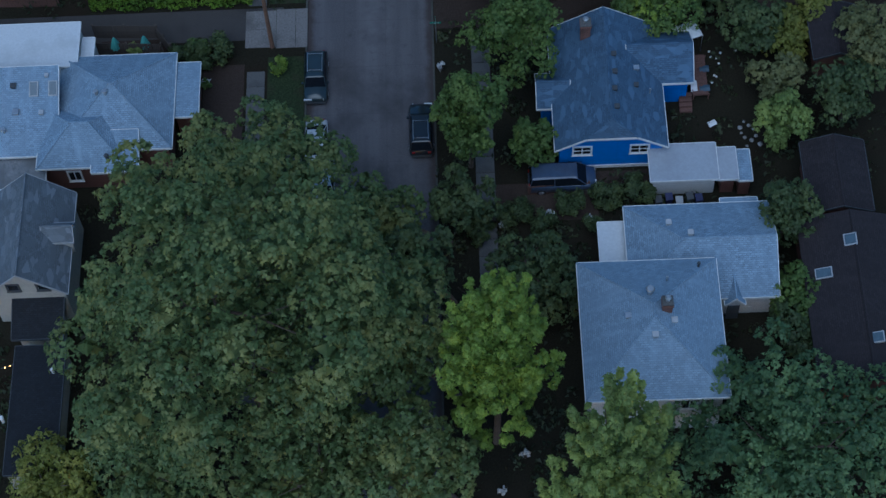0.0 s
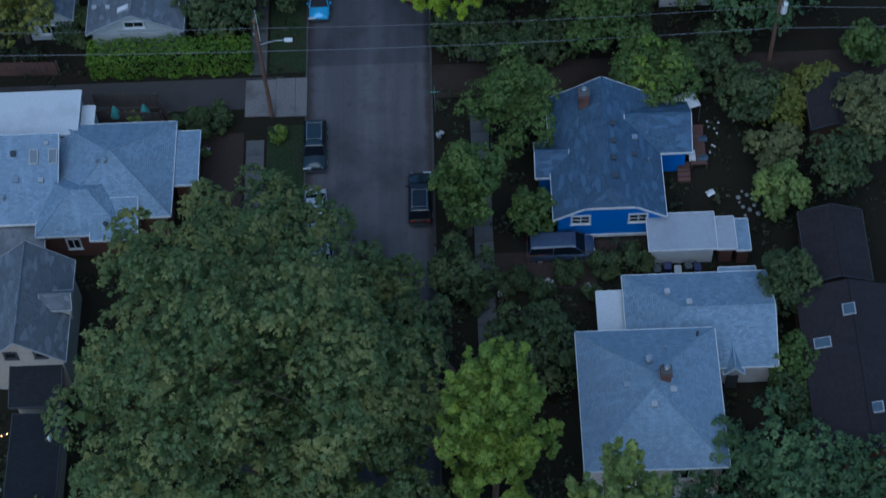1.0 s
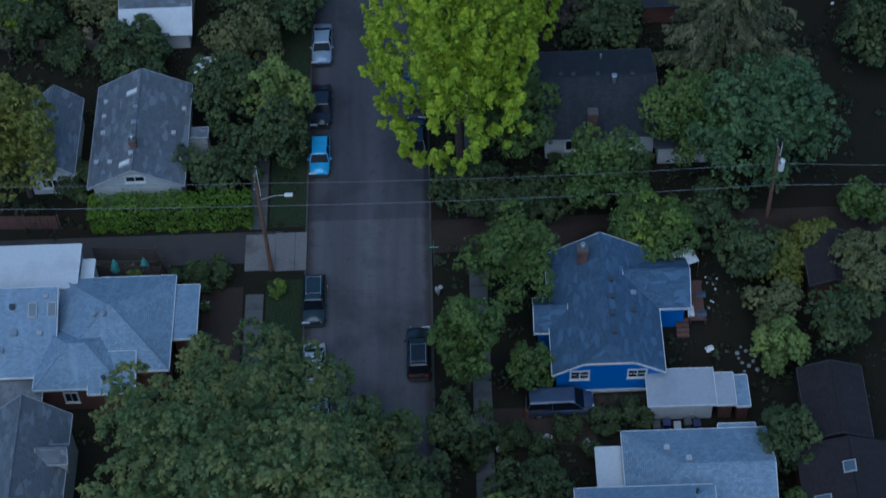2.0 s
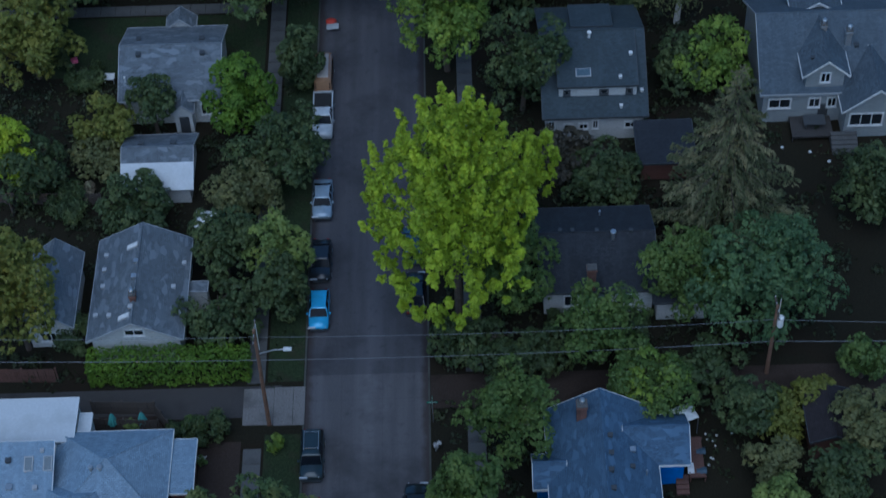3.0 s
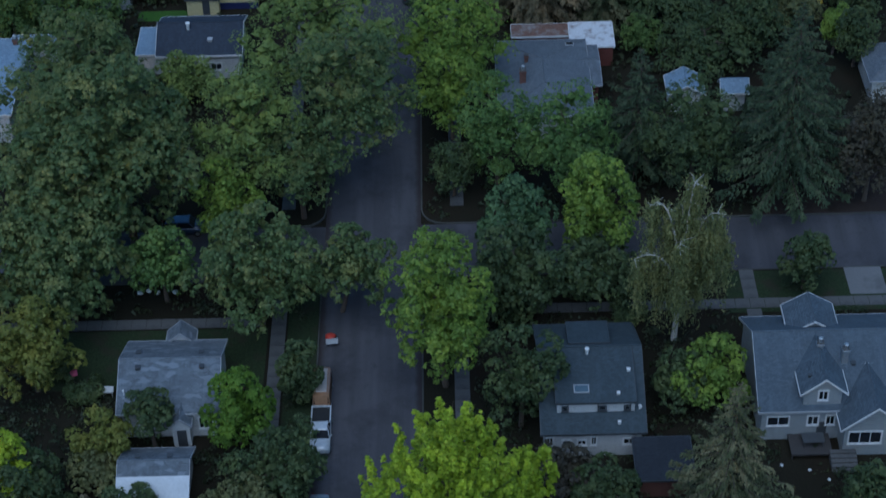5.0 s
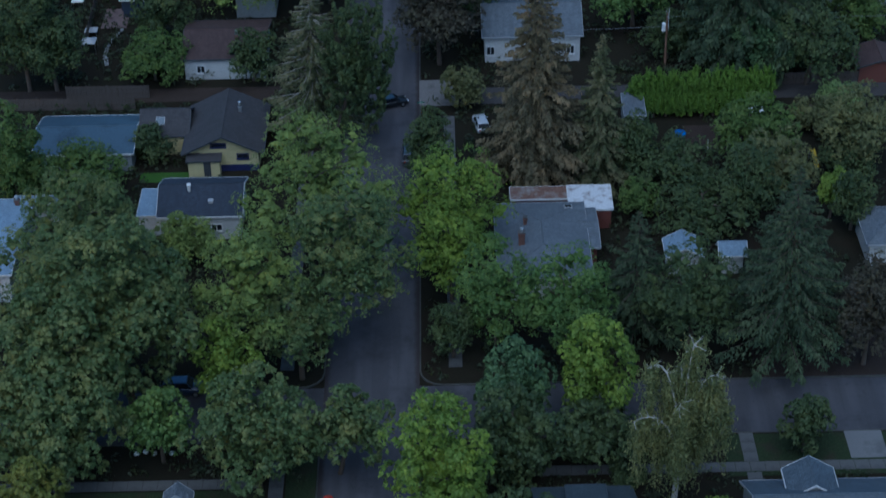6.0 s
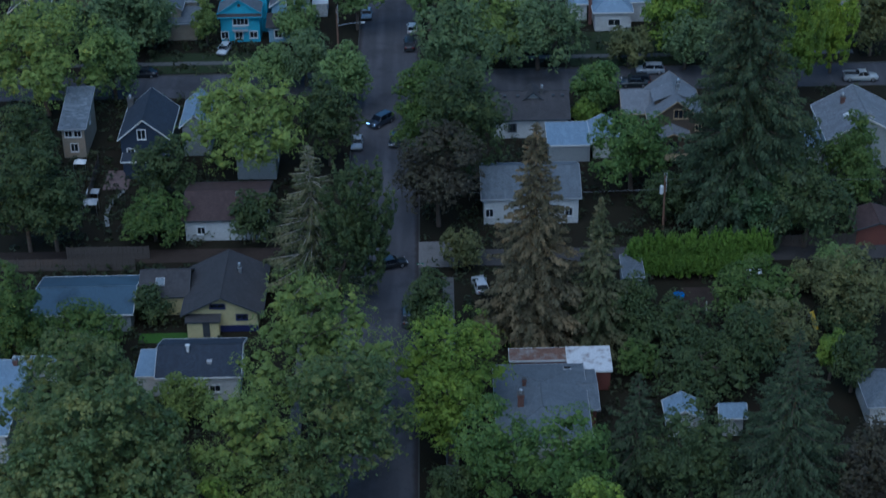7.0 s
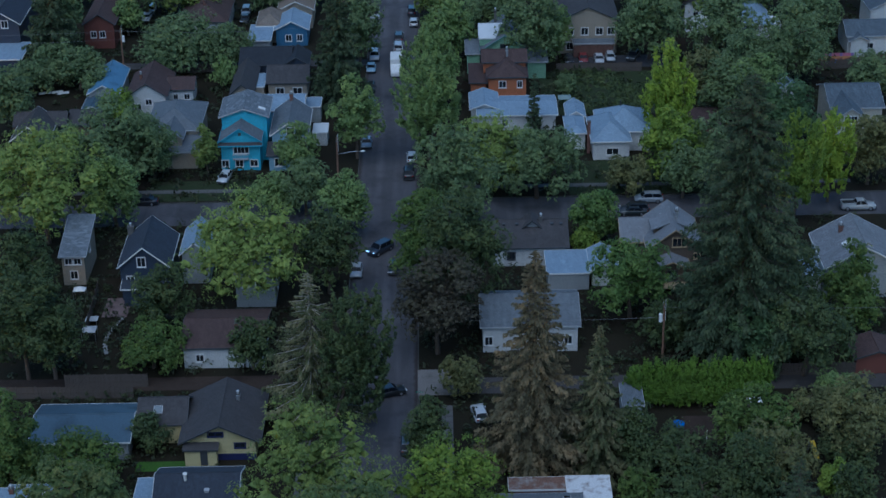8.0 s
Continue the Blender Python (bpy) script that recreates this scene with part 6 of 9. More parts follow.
h = house('white house with dark blue-grey roof and flat annex', 'house')
block(h, -34.13, 184.73, -23.88, 193.48, 3.6, 1.9, 'gx', WALL['white'], ROOF['ink'])
pipe(h, -30.41, 188.25, 5.13, 0.8, 0.2, WHITE)
vent(h, -27.75, 186.7, 4.45, 0.5, PALEVENT)
vent(h, -31.14, 185.15, 3.78, 0.3, PALEVENT)
window(h, 's', 185.13, -31.84, 1.2, 1, 1.2, WHITE, 1, 1)
window(h, 's', 185.13, -27.11, 1.4, 1.2, 0.8, WHITE, 1, 1)
block(h, -36.7, 186.12, -33.82, 192.19, 3.0, 0, 'flat', WALL['white'], ROOF['pale'], over=0.12)

h = house('yellow craftsman bungalow with dark hipped roof', 'house')
block(h, -32.83, 199.9, -22.45, 212.27, 3.0, 2.5, 'gy', WALL['yellow'], ROOF['umbergrey'], DARKTRIM, over=0.8)
part('base_board', box(bmesh.new(), -32.03, 200.6, 0.1, -23.25, 200.696, 1.0), NAVYPAINT, h)
chimney(h, -25.9, 207.81, 3.46, 5.46, 0.4, 0.4, STEEL, 1)
window(h, 's', 200.7, -25.2, 1.9, 1.3, 0.6, NAVYPAINT, 1, 1)
window(h, 's', 200.7, -28.2, 3.6, 1.8, 0.45, NAVYPAINT, 1, 1)
block(h, -32.21, 199.11, -27.83, 200.9, 2.5, 0.3, 'shed', WALL['yellow'], ROOF['umbergrey'], over=0.2)
door(h, 's', 199.31, -29.62, 0.2, 0.9, 2, DARKTRIM)
block(h, -38.74, 204.57, -32.25, 211.86, 3.0, 2.0, 'gx', WALL['yellow'], ROOF['umbergrey'])
skylight(h, -36.06, 206.57, 4.1, 28.8, 's', 1, 1)

h = house('long garage with blue-grey metal roof', 'garage', name='garage')
block(h, -51.75, 200.67, -38.91, 210.5, 2.9, 1.3, 'gx', WALL['palegrey'], ROOF['bluemetal'])
window(h, 'e', -39.31, 205.59, 1.2, 0.8, 0.8, WHITE, 1, 1)

h = house('white cottage with red-brown shingle roof', 'house')
block(h, -35.41, 224.18, -23.72, 235.82, 3.4, 1.6, 'gx', WALL['white'], ROOF['rust'])
chimney(h, -27.94, 227.82, 3.2, 5.3, 0.5, 0.5, BRICK, 1)
window(h, 's', 224.58, -32.83, 1.2, 1, 1, WHITE, 1, 1)

h = house('navy blue gabled house with white trim', 'house')
block(h, -46.96, 245.37, -39.13, 256.89, 5.6, 3.2, 'gy', WALL['navywall'], ROOF['ink'], WHITE)
chimney(h, -46.34, 256.28, 4.91, 7.31, 0.9, 0.8, CONCRETE, 1)
window(h, 's', 245.77, -43.4, 5.6, 1.1, 1.4, WHITE, 1, 1)
window(h, 's', 245.77, -45.16, 2.6, 1.0, 1.4, WHITE, 1, 1)
window(h, 's', 245.77, -41.64, 1, 1.2, 1.4, WHITE, 1, 1)
block(h, -46.4, 243.32, -40.03, 248.21, 3.1, 0.8, 'shed', WALL['navywall'], ROOF['ink'], WHITE)

h = house('beige two-storey house with grey roof', 'house')
block(h, -56.6, 250.74, -52.44, 261.27, 5.0, 2.2, 'shed', WALL['beige'], ROOF['grey'])
window(h, 's', 251.14, -55.19, 3.6, 1.0, 0.9, WHITE, 1, 1)
window(h, 's', 251.14, -53.85, 3.6, 1.0, 0.9, WHITE, 1, 1)
window(h, 's', 251.14, -54.52, 1.2, 1.0, 1.2, WHITE, 1, 1)
window(h, 'e', -52.84, 256.0, 3.6, 1, 1.0, WHITE, 1, 1)

h = house('pale house behind trees', 'house')
block(h, -38.57, 250.58, -33.83, 260.26, 5.0, 2.0, 'gy', WALL['palegrey'], ROOF['pale'])

h = house('grey two-storey house behind a tree', 'house')
block(h, -29.87, 242.4, -23.38, 251.52, 5.6, 2.2, 'gy', WALL['palegrey'], ROOF['grey'])
window(h, 's', 242.8, -26.05, 3.4, 0.9, 1.4, WHITE, 1, 1)
window(h, 's', 242.8, -28.04, 3.4, 0.9, 1.4, WHITE, 1, 1)
window(h, 'e', -23.78, 246.96, 1.2, 0.9, 1.3, WHITE, 1, 1)

h = house('flat grey roofed house with brick chimney', 'house')
block(h, 5.88, 170.82, 16.68, 186.42, 3.5, 1.0, 'hip', WALL['white'], ROOF['grey2'])
chimney(h, 8.83, 176.99, 2.85, 5.65, 0.7, 0.7, BRICK, 1)
chimney(h, 9.41, 180.93, 2.95, 5.05, 0.4, 0.4, BRICK, 0)
skylight(h, 14.7, 184.96, 3.77, 10.5, 'n', 0.8, 0.6, GLASS)
block(h, 15.23, 177.39, 18.0, 186.05, 3.0, 0.7, 'gx', WALL['redbrown'], ROOF['grey2'])

h = house('rusty metal roofed lean-to', 'shed', name='shed')
block(h, 7.99, 188.01, 15.05, 190.3, 3.0, 0.3, 'shed', WALL['brown'], ROOF['rustmetal'], over=0.2)

h = house('shed with peeling white painted roof', 'shed', name='shed')
block(h, 14.88, 185.49, 20.14, 190.3, 3.0, 0.4, 'shed', WALL['redbrown'], ROOF['peeling'], over=0.2)

h = house('white house with grey roof behind a spruce', 'house')
block(h, 5.7, 227.31, 19.62, 238.54, 4.2, 2.4, 'gx', WALL['white'], ROOF['grey2'])
window(h, 's', 227.71, 6.89, 1.3, 1, 1.2, WHITE, 1, 1)
window(h, 's', 227.71, 17.9, 1.3, 1, 1.2, WHITE, 1, 1)

h = house('white-walled house with brown-grey roof and flat pale annex', 'house')
block(h, 8.0, 254.6, 20.0, 265.4, 3.3, 2.3, 'gx', WALL['white'], ROOF['umbergrey'])
block(h, 12.9, 258.2, 16.1, 262.0, 4.9, 1.3, 'gy', WALL['palegrey'], ROOF['umbergrey'], base=4.0)
chimney(h, 15.9, 259.6, 5.2, 6.2, 0.5, 0.5, CONCRETE, 1)
for q in (10.2, 12.2, 17.6, 19.0):
    vent(h, q, 259.0, 5.17, 0.4, DARKTRIM)
window(h, 's', 255.0, 11.2, 1.3, 1.1, 1.1, DARKTRIM, 1, 1)
block(h, 16.1, 246.5, 22.5, 254.59, 2.9, 0, 'flat', WALL['palegrey'], ROOF['pale'], over=0.15)

h = house('small grey gabled shed', 'shed', name='shed')
block(h, 22.48, 247.3, 26.94, 255.0, 2.8, 1.1, 'gy', WALL['white'], ROOF['pale'])

h = house('brown shingled craftsman house with grey roof', 'house')
block(h, 31.0, 249.2, 39.6, 260.4, 5.2, 3.2, 'gy', WALL['shinglewall'], ROOF['ash'], TAN)
block(h, 27.5, 252.6, 35.0, 261.2, 4.9, 2.1, 'gx', WALL['shinglewall'], ROOF['ash'], TAN)
# low dormers on both slopes
for way_out in (-1, 1):
    front_x, inner_x, crest_x = 35.3 + way_out * 2.9, 35.3 + way_out * 1.7, 35.3 + way_out * 0.5
    bay = part('dormer', box(bmesh.new(), min(front_x, inner_x), 252.6, 5.9, max(front_x, inner_x), 256.2, 6.92), WALL['shinglewall'], h)
    eave_x = front_x + way_out * 0.35
    corners = [(eave_x, 252.3, 7.02), (eave_x, 256.5, 7.02), (crest_x, 256.5, 8.12), (crest_x, 252.3, 8.12)]
    part('dormer_roof', slab_of([corners if way_out < 0 else corners[::-1]], 0.14), ROOF['ash'], bay)
    sash_x = front_x + way_out * 0.03
    part('dormer_window', box(bmesh.new(), min(front_x, sash_x), 253.2, 6.3, max(front_x, sash_x), 255.6, 6.8), GLASS, bay)
window(h, 's', 249.6, 35.9, 5.5, 1.9, 1.3, TAN, 2, 1)
window(h, 's', 249.6, 38.6, 3.5, 0.8, 0.8, TAN, 1, 1)
block(h, 31.8, 245.9, 37.3, 250.2, 3.5, 1.2, 'gy', WALL['shinglewall'], ROOF['ash'], TAN)
window(h, 's', 246.3, 34.6, 1.5, 1.3, 1.6, DARKTRIM, 2, 1)
part('balcony', rails(33.09, 244.4, 36.6, 246.3, 1.2, 0.9), TAN, h)
chimney(h, 36.0, 254.6, 7.4, 9.0, 0.5, 0.5, STEEL, 1)
vent(h, 33.9, 256.9, 7.3, 0.3, PALEVENT)
vent(h, 37.6, 251.3, 6.7, 0.5, STEEL)

h = house('grey gabled house with roof windows', 'house')
block(h, 56.1, 242.11, 68.17, 254.43, 5.0, 3.3, 'gy', WALL['palegrey'], ROOF['ash'])
skylight(h, 60.11, 246.4, 7.19, 28.7, 'w', 1.0, 1.6, WHITE)
skylight(h, 62.65, 243.57, 8.02, 28.7, 'e', 0.8, 1.0)
chimney(h, 59.93, 250.52, 5.9, 8.1, 0.6, 0.6, BRICK, 1)
window(h, 's', 242.51, 62.13, 5.2, 1.2, 1.0, WHITE, 1, 1)
block(h, 53.8, 244.2, 56.32, 250.23, 3.0, 0, 'flat', WALL['white'], ROOF['pale'], over=0.1)

h = house('grey garden shed in a yard', 'shed', name='shed')
block(h, 23.53, 208.2, 26.4, 213.23, 2.5, 0.5, 'shed', WALL['palegrey'], ROOF['grey2'], over=0.1)

h = house('pale roofed shed among trees', 'shed', name='shed')
block(h, 25.27, 175.15, 29.64, 179.18, 2.9, 1.2, 'gy', WALL['white'], ROOF['pale'])

h = house('white sided shed among trees', 'shed', name='shed')
block(h, 31.37, 175.32, 34.65, 177.96, 2.8, 1.2, 'gx', WALL['white'], ROOF['pale'])

h = house('small house with pale roof at the corner', 'house')
block(h, 48.55, 176.42, 55.43, 184.42, 3.2, 2.0, 'hip', WALL['white'], ROOF['grey2'])

h = house('white flat roofed house', 'house')
block(h, -53.75, 172.67, -49.05, 188.58, 4.2, 0.6, 'gx', WALL['white'], ROOF['pale'])
chimney(h, -50.88, 187.16, 3.11, 5.01, 0.5, 0.5, BRICK, 1)

h = house('white annex with pale roof', 'shed', name='shed')
block(h, -51.86, 188.5, -46.5, 190.22, 3.6, 0, 'flat', WALL['white'], ROOF['pale'], over=0.1)

h = house('red-brown garden shed in a yard', 'shed', name='shed')
block(h, 55.85, 219.39, 62.46, 225.3, 2.6, 1.1, 'gy', WALL['redbrown'], ROOF['rust'])

h = house('turquoise two-storey house with grey roofs', 'house')
block(h, -37.0, 294.0, -29.6, 301.0, 5.5, 2.4, 'gy', WALL['teal'], ROOF['grey2'], TEALTRIM)
window(h, 's', 294.4, -33.2, 3.3, 2.5, 1.1, WHITE, 3, 1)
for u, w in ((-36.0, 1.1), (-33.6, 1.2), (-31.1, 1.2)):
    window(h, 's', 294.4, u, 0.9, w, 1.1, WHITE, 1, 1)
door(h, 's', 294.4, -33.3, 6.5, 0.5, 0.5, DARKTRIM, 'attic_vent')
part('balcony', rails(-34.6, 293.75, -32.0, 294.4, 2.4, 0.75), GREYTRIM, h)
block(h, -37.1, 293.6, -29.5, 294.75, 4.95, 0.5, 'shed', WALL['teal'], ROOF['umbergrey'], TEALTRIM, over=0.35, base=4.7)
block(h, -37.2, 298.4, -28.5, 308.0, 8.3, 1.5, 'gy', WALL['teal'], ROOF['grey'], over=0.5)
skylight(h, -29.9, 301.0, 8.85, 19.0, 'e', 0.9, 1.2, WHITE)

h = house('grey roofed house with pale turquoise gable', 'house')
block(h, -28.5, 297.2, -21.8, 310.0, 5.2, 2.4, 'gy', WALL['paleteal'], ROOF['grey2'], WHITE)
window(h, 's', 297.6, -24.9, 5.2, 1.2, 1.3, WHITE, 1, 1)
window(h, 's', 297.6, -22.8, 3.9, 0.7, 0.9, WHITE, 1, 1)
block(h, -28.9, 293.6, -21.7, 297.8, 3.0, 0.95, 'shed', WALL['paleteal'], ROOF['umbergrey'])
window(h, 's', 294.0, -26.9, 1.0, 1.2, 1.3, WHITE, 1, 1)
window(h, 's', 294.0, -22.8, 1.0, 1.0, 1.3, WHITE, 1, 1)
chimney(h, -25.3, 308.5, 6.5, 8.6, 0.6, 0.6, BRICK, 1)
block(h, -32.2, 310.8, -23.3, 319.4, 4.6, 1.4, 'gx', WALL['paleteal'], ROOF['pale'])

h = house('pale carport canopy in a yard', 'canopy', name='canopy')
block(h, -21.64, 304.99, -18.97, 309.61, 2.6, 0, 'flat', WALL['white'], ROOF['membrane'], over=0.1)

h = house('pale roofed annex in a yard', 'shed', name='shed')
block(h, -23.54, 316.26, -20.69, 321.19, 3.2, 0, 'flat', WALL['palegrey'], ROOF['pale'], over=0.1)

h = house('white house with brown hip and gable roof', 'house')
block(h, -56.97, 321.48, -49.13, 334.43, 3.6, 2.6, 'gy', WALL['white'], ROOF['rust'])
window(h, 's', 321.88, -52.7, 2.0, 1.1, 1.0, WHITE, 1, 1)
window(h, 's', 321.88, -55.16, 1, 2, 1.1, WHITE, 2, 1)
door(h, 's', 321.88, -51.29, 0.4, 1, 2, DARKTRIM)
chimney(h, -54.55, 326.93, 4.01, 6.11, 0.5, 0.5, BRICK, 1)
block(h, -50.11, 326.12, -44.69, 333.02, 3.2, 1.4, 'gx', WALL['white'], ROOF['rust'])
window(h, 's', 326.52, -48.33, 1.2, 0.8, 1, WHITE, 1, 1)
window(h, 's', 326.52, -46.24, 1.2, 1, 1, WHITE, 1, 1)

h = house('blue metal roofed arched shed', 'shed', name='shed')
block(h, -64.43, 323.89, -58.34, 337.92, 3.4, 1.8, 'gy', WALL['palegrey'], ROOF['skyblue'])

h = house('glass greenhouse with grey ribs', 'greenhouse', name='greenhouse')
block(h, -64.76, 318.52, -60.7, 325.85, 2.2, 1.0, 'gy', WALL['palegrey'], ROOF['bluemetal'], over=0.1)

h = house('grey gabled house with white trim', 'house')
block(h, -74.31, 305.72, -64.89, 310.94, 4.4, 1.8, 'gx', WALL['navywall'], ROOF['umbergrey'])
block(h, -73.4, 298.37, -66.73, 308.55, 4.6, 2.6, 'gy', WALL['navywall'], ROOF['umbergrey'], WHITE)
window(h, 's', 298.77, -69.48, 4.4, 1.5, 1.3, WHITE, 1, 1)

h = house('brown roofed house wing among trees', 'house')
block(h, -64.97, 306.77, -58.36, 314.44, 4.0, 1.6, 'gx', WALL['brown'], ROOF['umbergrey'])

h = house('grey hipped house behind trees', 'house')
block(h, -50.46, 301.08, -40.82, 314.76, 5.0, 2.4, 'hip', WALL['beige'], ROOF['grey2'])
block(h, -47.75, 297.15, -43.27, 305.55, 5.0, 1.6, 'gy', WALL['beige'], ROOF['grey2'])
window(h, 's', 297.55, -45.51, 4.6, 1.4, 0.9, WHITE, 1, 1)
block(h, -46.47, 295.21, -40.57, 301.71, 3.3, 0.8, 'shed', WALL['beige'], ROOF['grey2'])

h = house('beige bungalow with grey-brown roof', 'house')
block(h, -31.58, 328.22, -23.51, 337.44, 3.4, 2.0, 'gx', WALL['beige'], ROOF['umbergrey'])
window(h, 's', 328.62, -29.0, 1.2, 1.4, 1.1, WHITE, 1, 1)
window(h, 's', 328.62, -25.73, 1.2, 1.6, 1.1, WHITE, 1, 1)
block(h, -37.91, 322.48, -33.31, 337.24, 3.4, 2.0, 'gy', WALL['beige'], ROOF['umbergrey'])
window(h, 's', 322.88, -35.99, 1.2, 1.1, 1.2, WHITE, 1, 1)
block(h, -34.48, 327.07, -31.78, 334.48, 3.2, 0, 'flat', WALL['beige'], ROOF['pale'], over=0.1)

h = house('charcoal house with dark roof', 'house')
block(h, -37.5, 337.75, -27.49, 348.96, 3.6, 1.8, 'gx', WALL['navywall'], ROOF['charcoal'])
block(h, -29.03, 337.44, -23.9, 345.28, 3.6, 1.6, 'gy', WALL['navywall'], ROOF['charcoal'])
window(h, 's', 337.84, -26.46, 2.0, 1.6, 0.8, WHITE, 2, 1)

h = house('blue cottage with pale metal roof', 'house')
block(h, -32.3, 358.59, -25.16, 367.87, 3.6, 1.8, 'gy', WALL['bluegrey'], ROOF['pale'])
window(h, 's', 358.99, -29.36, 1.2, 1.1, 1.2, WHITE, 1, 1)
window(h, 's', 358.99, -27.14, 1.2, 1, 1.2, WHITE, 1, 1)
block(h, -37.12, 353.44, -32.45, 362.1, 3.2, 0.5, 'shed', WALL['palegrey'], ROOF['pale'])

h = house('tan roofed house in the distance', 'house')
block(h, -36.1, 360.74, -30.66, 370.48, 3.8, 1.8, 'hip', WALL['beige'], ROOF['tan'])

h = house('beige gabled house in the distance', 'house')
block(h, -32.35, 369.71, -24.7, 382.49, 4.2, 1.8, 'gy', WALL['beige'], ROOF['tan'])
window(h, 's', 370.11, -28.53, 1.8, 1.8, 1.0, WHITE, 1, 1)

h = house('white house with brown hipped roof', 'house')
block(h, -52.26, 363.82, -41.97, 380.91, 3.8, 2.8, 'hip', WALL['white'], ROOF['rust'])
window(h, 's', 364.22, -49.96, 1, 1.2, 1.2, WHITE, 1, 1)
window(h, 's', 364.22, -47.11, 1, 1.2, 1.2, WHITE, 1, 1)
window(h, 's', 364.22, -43.79, 1, 1.2, 1.2, WHITE, 1, 1)
chimney(h, -47.07, 368.26, 5.02, 7.22, 0.5, 0.5, BRICK, 1)

h = house('dark brown house among trees', 'house')
block(h, -70.94, 358.93, -64.17, 377.72, 5.2, 2.2, 'gy', WALL['redbrown'], ROOF['rust'])
window(h, 's', 359.33, -68.75, 2.5, 1, 1.2, WHITE, 1, 1)
window(h, 's', 359.33, -66.96, 2.5, 1, 1.2, WHITE, 1, 1)

h = house('dark blue house with white trimmed gables and deck', 'house')
block(h, -90.27, 353.7, -82.01, 373.83, 7.4, 2.6, 'gy', WALL['navywall'], ROOF['ink'], WHITE)
window(h, 's', 354.1, -85.25, 6.6, 1.2, 1.4, WHITE, 1, 1)
block(h, -87.62, 344.17, -80.37, 354.7, 3.4, 0, 'flat', WALL['navywall'], ROOF['pale'], over=0.15)

h = house('green house with grey roof and white dormer', 'house')
block(h, 8.8, 339.7, 18.4, 353.0, 5.0, 3.1, 'gy', WALL['green'], ROOF['grey2'], TEALGREEN)
window(h, 's', 340.1, 13.6, 5.4, 1.6, 0.8, DARKTRIM, 2, 1)
block(h, 8.7, 341.5, 13.7, 347.6, 7.0, 1.0, 'shed', WALL['green'], ROOF['membrane'], over=0.15, base=5.5)
block(h, 17.5, 337.1, 21.8, 346.2, 3.6, 1.2, 'gx', WALL['green'], ROOF['grey2'])
block(h, 6.0, 340.5, 9.2, 350.23, 4.2, 1.3, 'gx', WALL['green'], ROOF['grey2'])
chimney(h, 12.2, 351.0, 6.5, 9.4, 0.5, 0.5, CONCRETE, 1)

h = house('orange-brown house with brown roofs', 'house')
block(h, 9.6, 324.9, 17.4, 334.0, 5.0, 2.0, 'hip', WALL['orange'], ROOF['rust'])
window(h, 's', 325.3, 12.6, 2.9, 1.2, 1.2, WHITE, 1, 1)
window(h, 's', 325.3, 15.8, 2.9, 0.8, 1.2, WHITE, 1, 1)
block(h, 8.8, 329.5, 17.5, 336.2, 6.3, 1.5, 'gx', WALL['orange'], ROOF['rust'])
block(h, 6.4, 326.0, 9.9, 334.0, 3.6, 1.1, 'shed', WALL['orange'], ROOF['rust'])
chimney(h, 13.65, 331.02, 6.6, 8.3, 0.4, 0.4, STEEL, 1)

h = house('low white building with pale patched roof', 'building')
block(h, 7.4, 310.4, 21.95, 320.4, 3.1, 0.9, 'gx', WALL['white'], ROOF['pale'])
block(h, 6.2, 312.6, 11.6, 321.3, 3.5, 1.0, 'gy', WALL['white'], ROOF['pale'])
window(h, 's', 310.8, 12.5, 1, 1, 1.2, WHITE, 1, 1)
window(h, 's', 310.8, 18.48, 1, 1, 1.2, WHITE, 1, 1)

h = house('white bungalow with pale blue hipped roof', 'house')
block(h, 28.2, 299.9, 37.9, 310.6, 3.8, 2.7, 'hip', WALL['white'], ROOF['pale'])
window(h, 's', 300.3, 36.1, 1.2, 1.4, 1.1, WHITE, 1, 1)
block(h, 26.7, 295.9, 33.7, 307.4, 3.6, 2.4, 'hip', WALL['white'], ROOF['pale'])
window(h, 's', 296.3, 30.4, 1.1, 2.0, 1.1, WHITE, 1, 1)
skylight(h, 33.2, 302.4, 4.75, 27.0, 's', 0.8, 0.9)
pipe(h, 32.6, 306.0, 6.3, 0.9, 0.1, DARKTRIM)
block(h, 22.7, 301.0, 26.35, 309.2, 3.2, 0.9, 'hip', WALL['white'], ROOF['pale'], over=0.25)
block(h, 23.3, 309.4, 26.9, 316.2, 3.0, 1.1, 'gy', WALL['white'], ROOF['pale'], over=0.2)
chimney(h, 26.55, 299.6, 0, 6.0, 0.55, 0.55, BRICK, 0)

h = house('two-storey tan apartment building with grey gabled roof', 'apartment building', name='apartment_building')
block(h, 24.3, 351.07, 36.69, 368.99, 7.0, 2.8, 'gy', WALL['beige'], ROOF['umbergrey'])
window(h, 's', 351.47, 27.01, 4.0, 1.3, 1.4, WHITE, 1, 1)
window(h, 's', 351.47, 27.01, 1.0, 1.3, 1.4, WHITE, 1, 1)
window(h, 's', 351.47, 29.91, 4.0, 1.3, 1.4, WHITE, 1, 1)
window(h, 's', 351.47, 29.91, 1.0, 1.3, 1.4, WHITE, 1, 1)
window(h, 's', 351.47, 32.81, 4.0, 1.3, 1.4, WHITE, 1, 1)
window(h, 's', 351.47, 32.81, 1.0, 1.3, 1.4, WHITE, 1, 1)
window(h, 's', 351.47, 35.13, 4.0, 1.3, 1.4, WHITE, 1, 1)
window(h, 's', 351.47, 35.13, 1.0, 1.3, 1.4, WHITE, 1, 1)

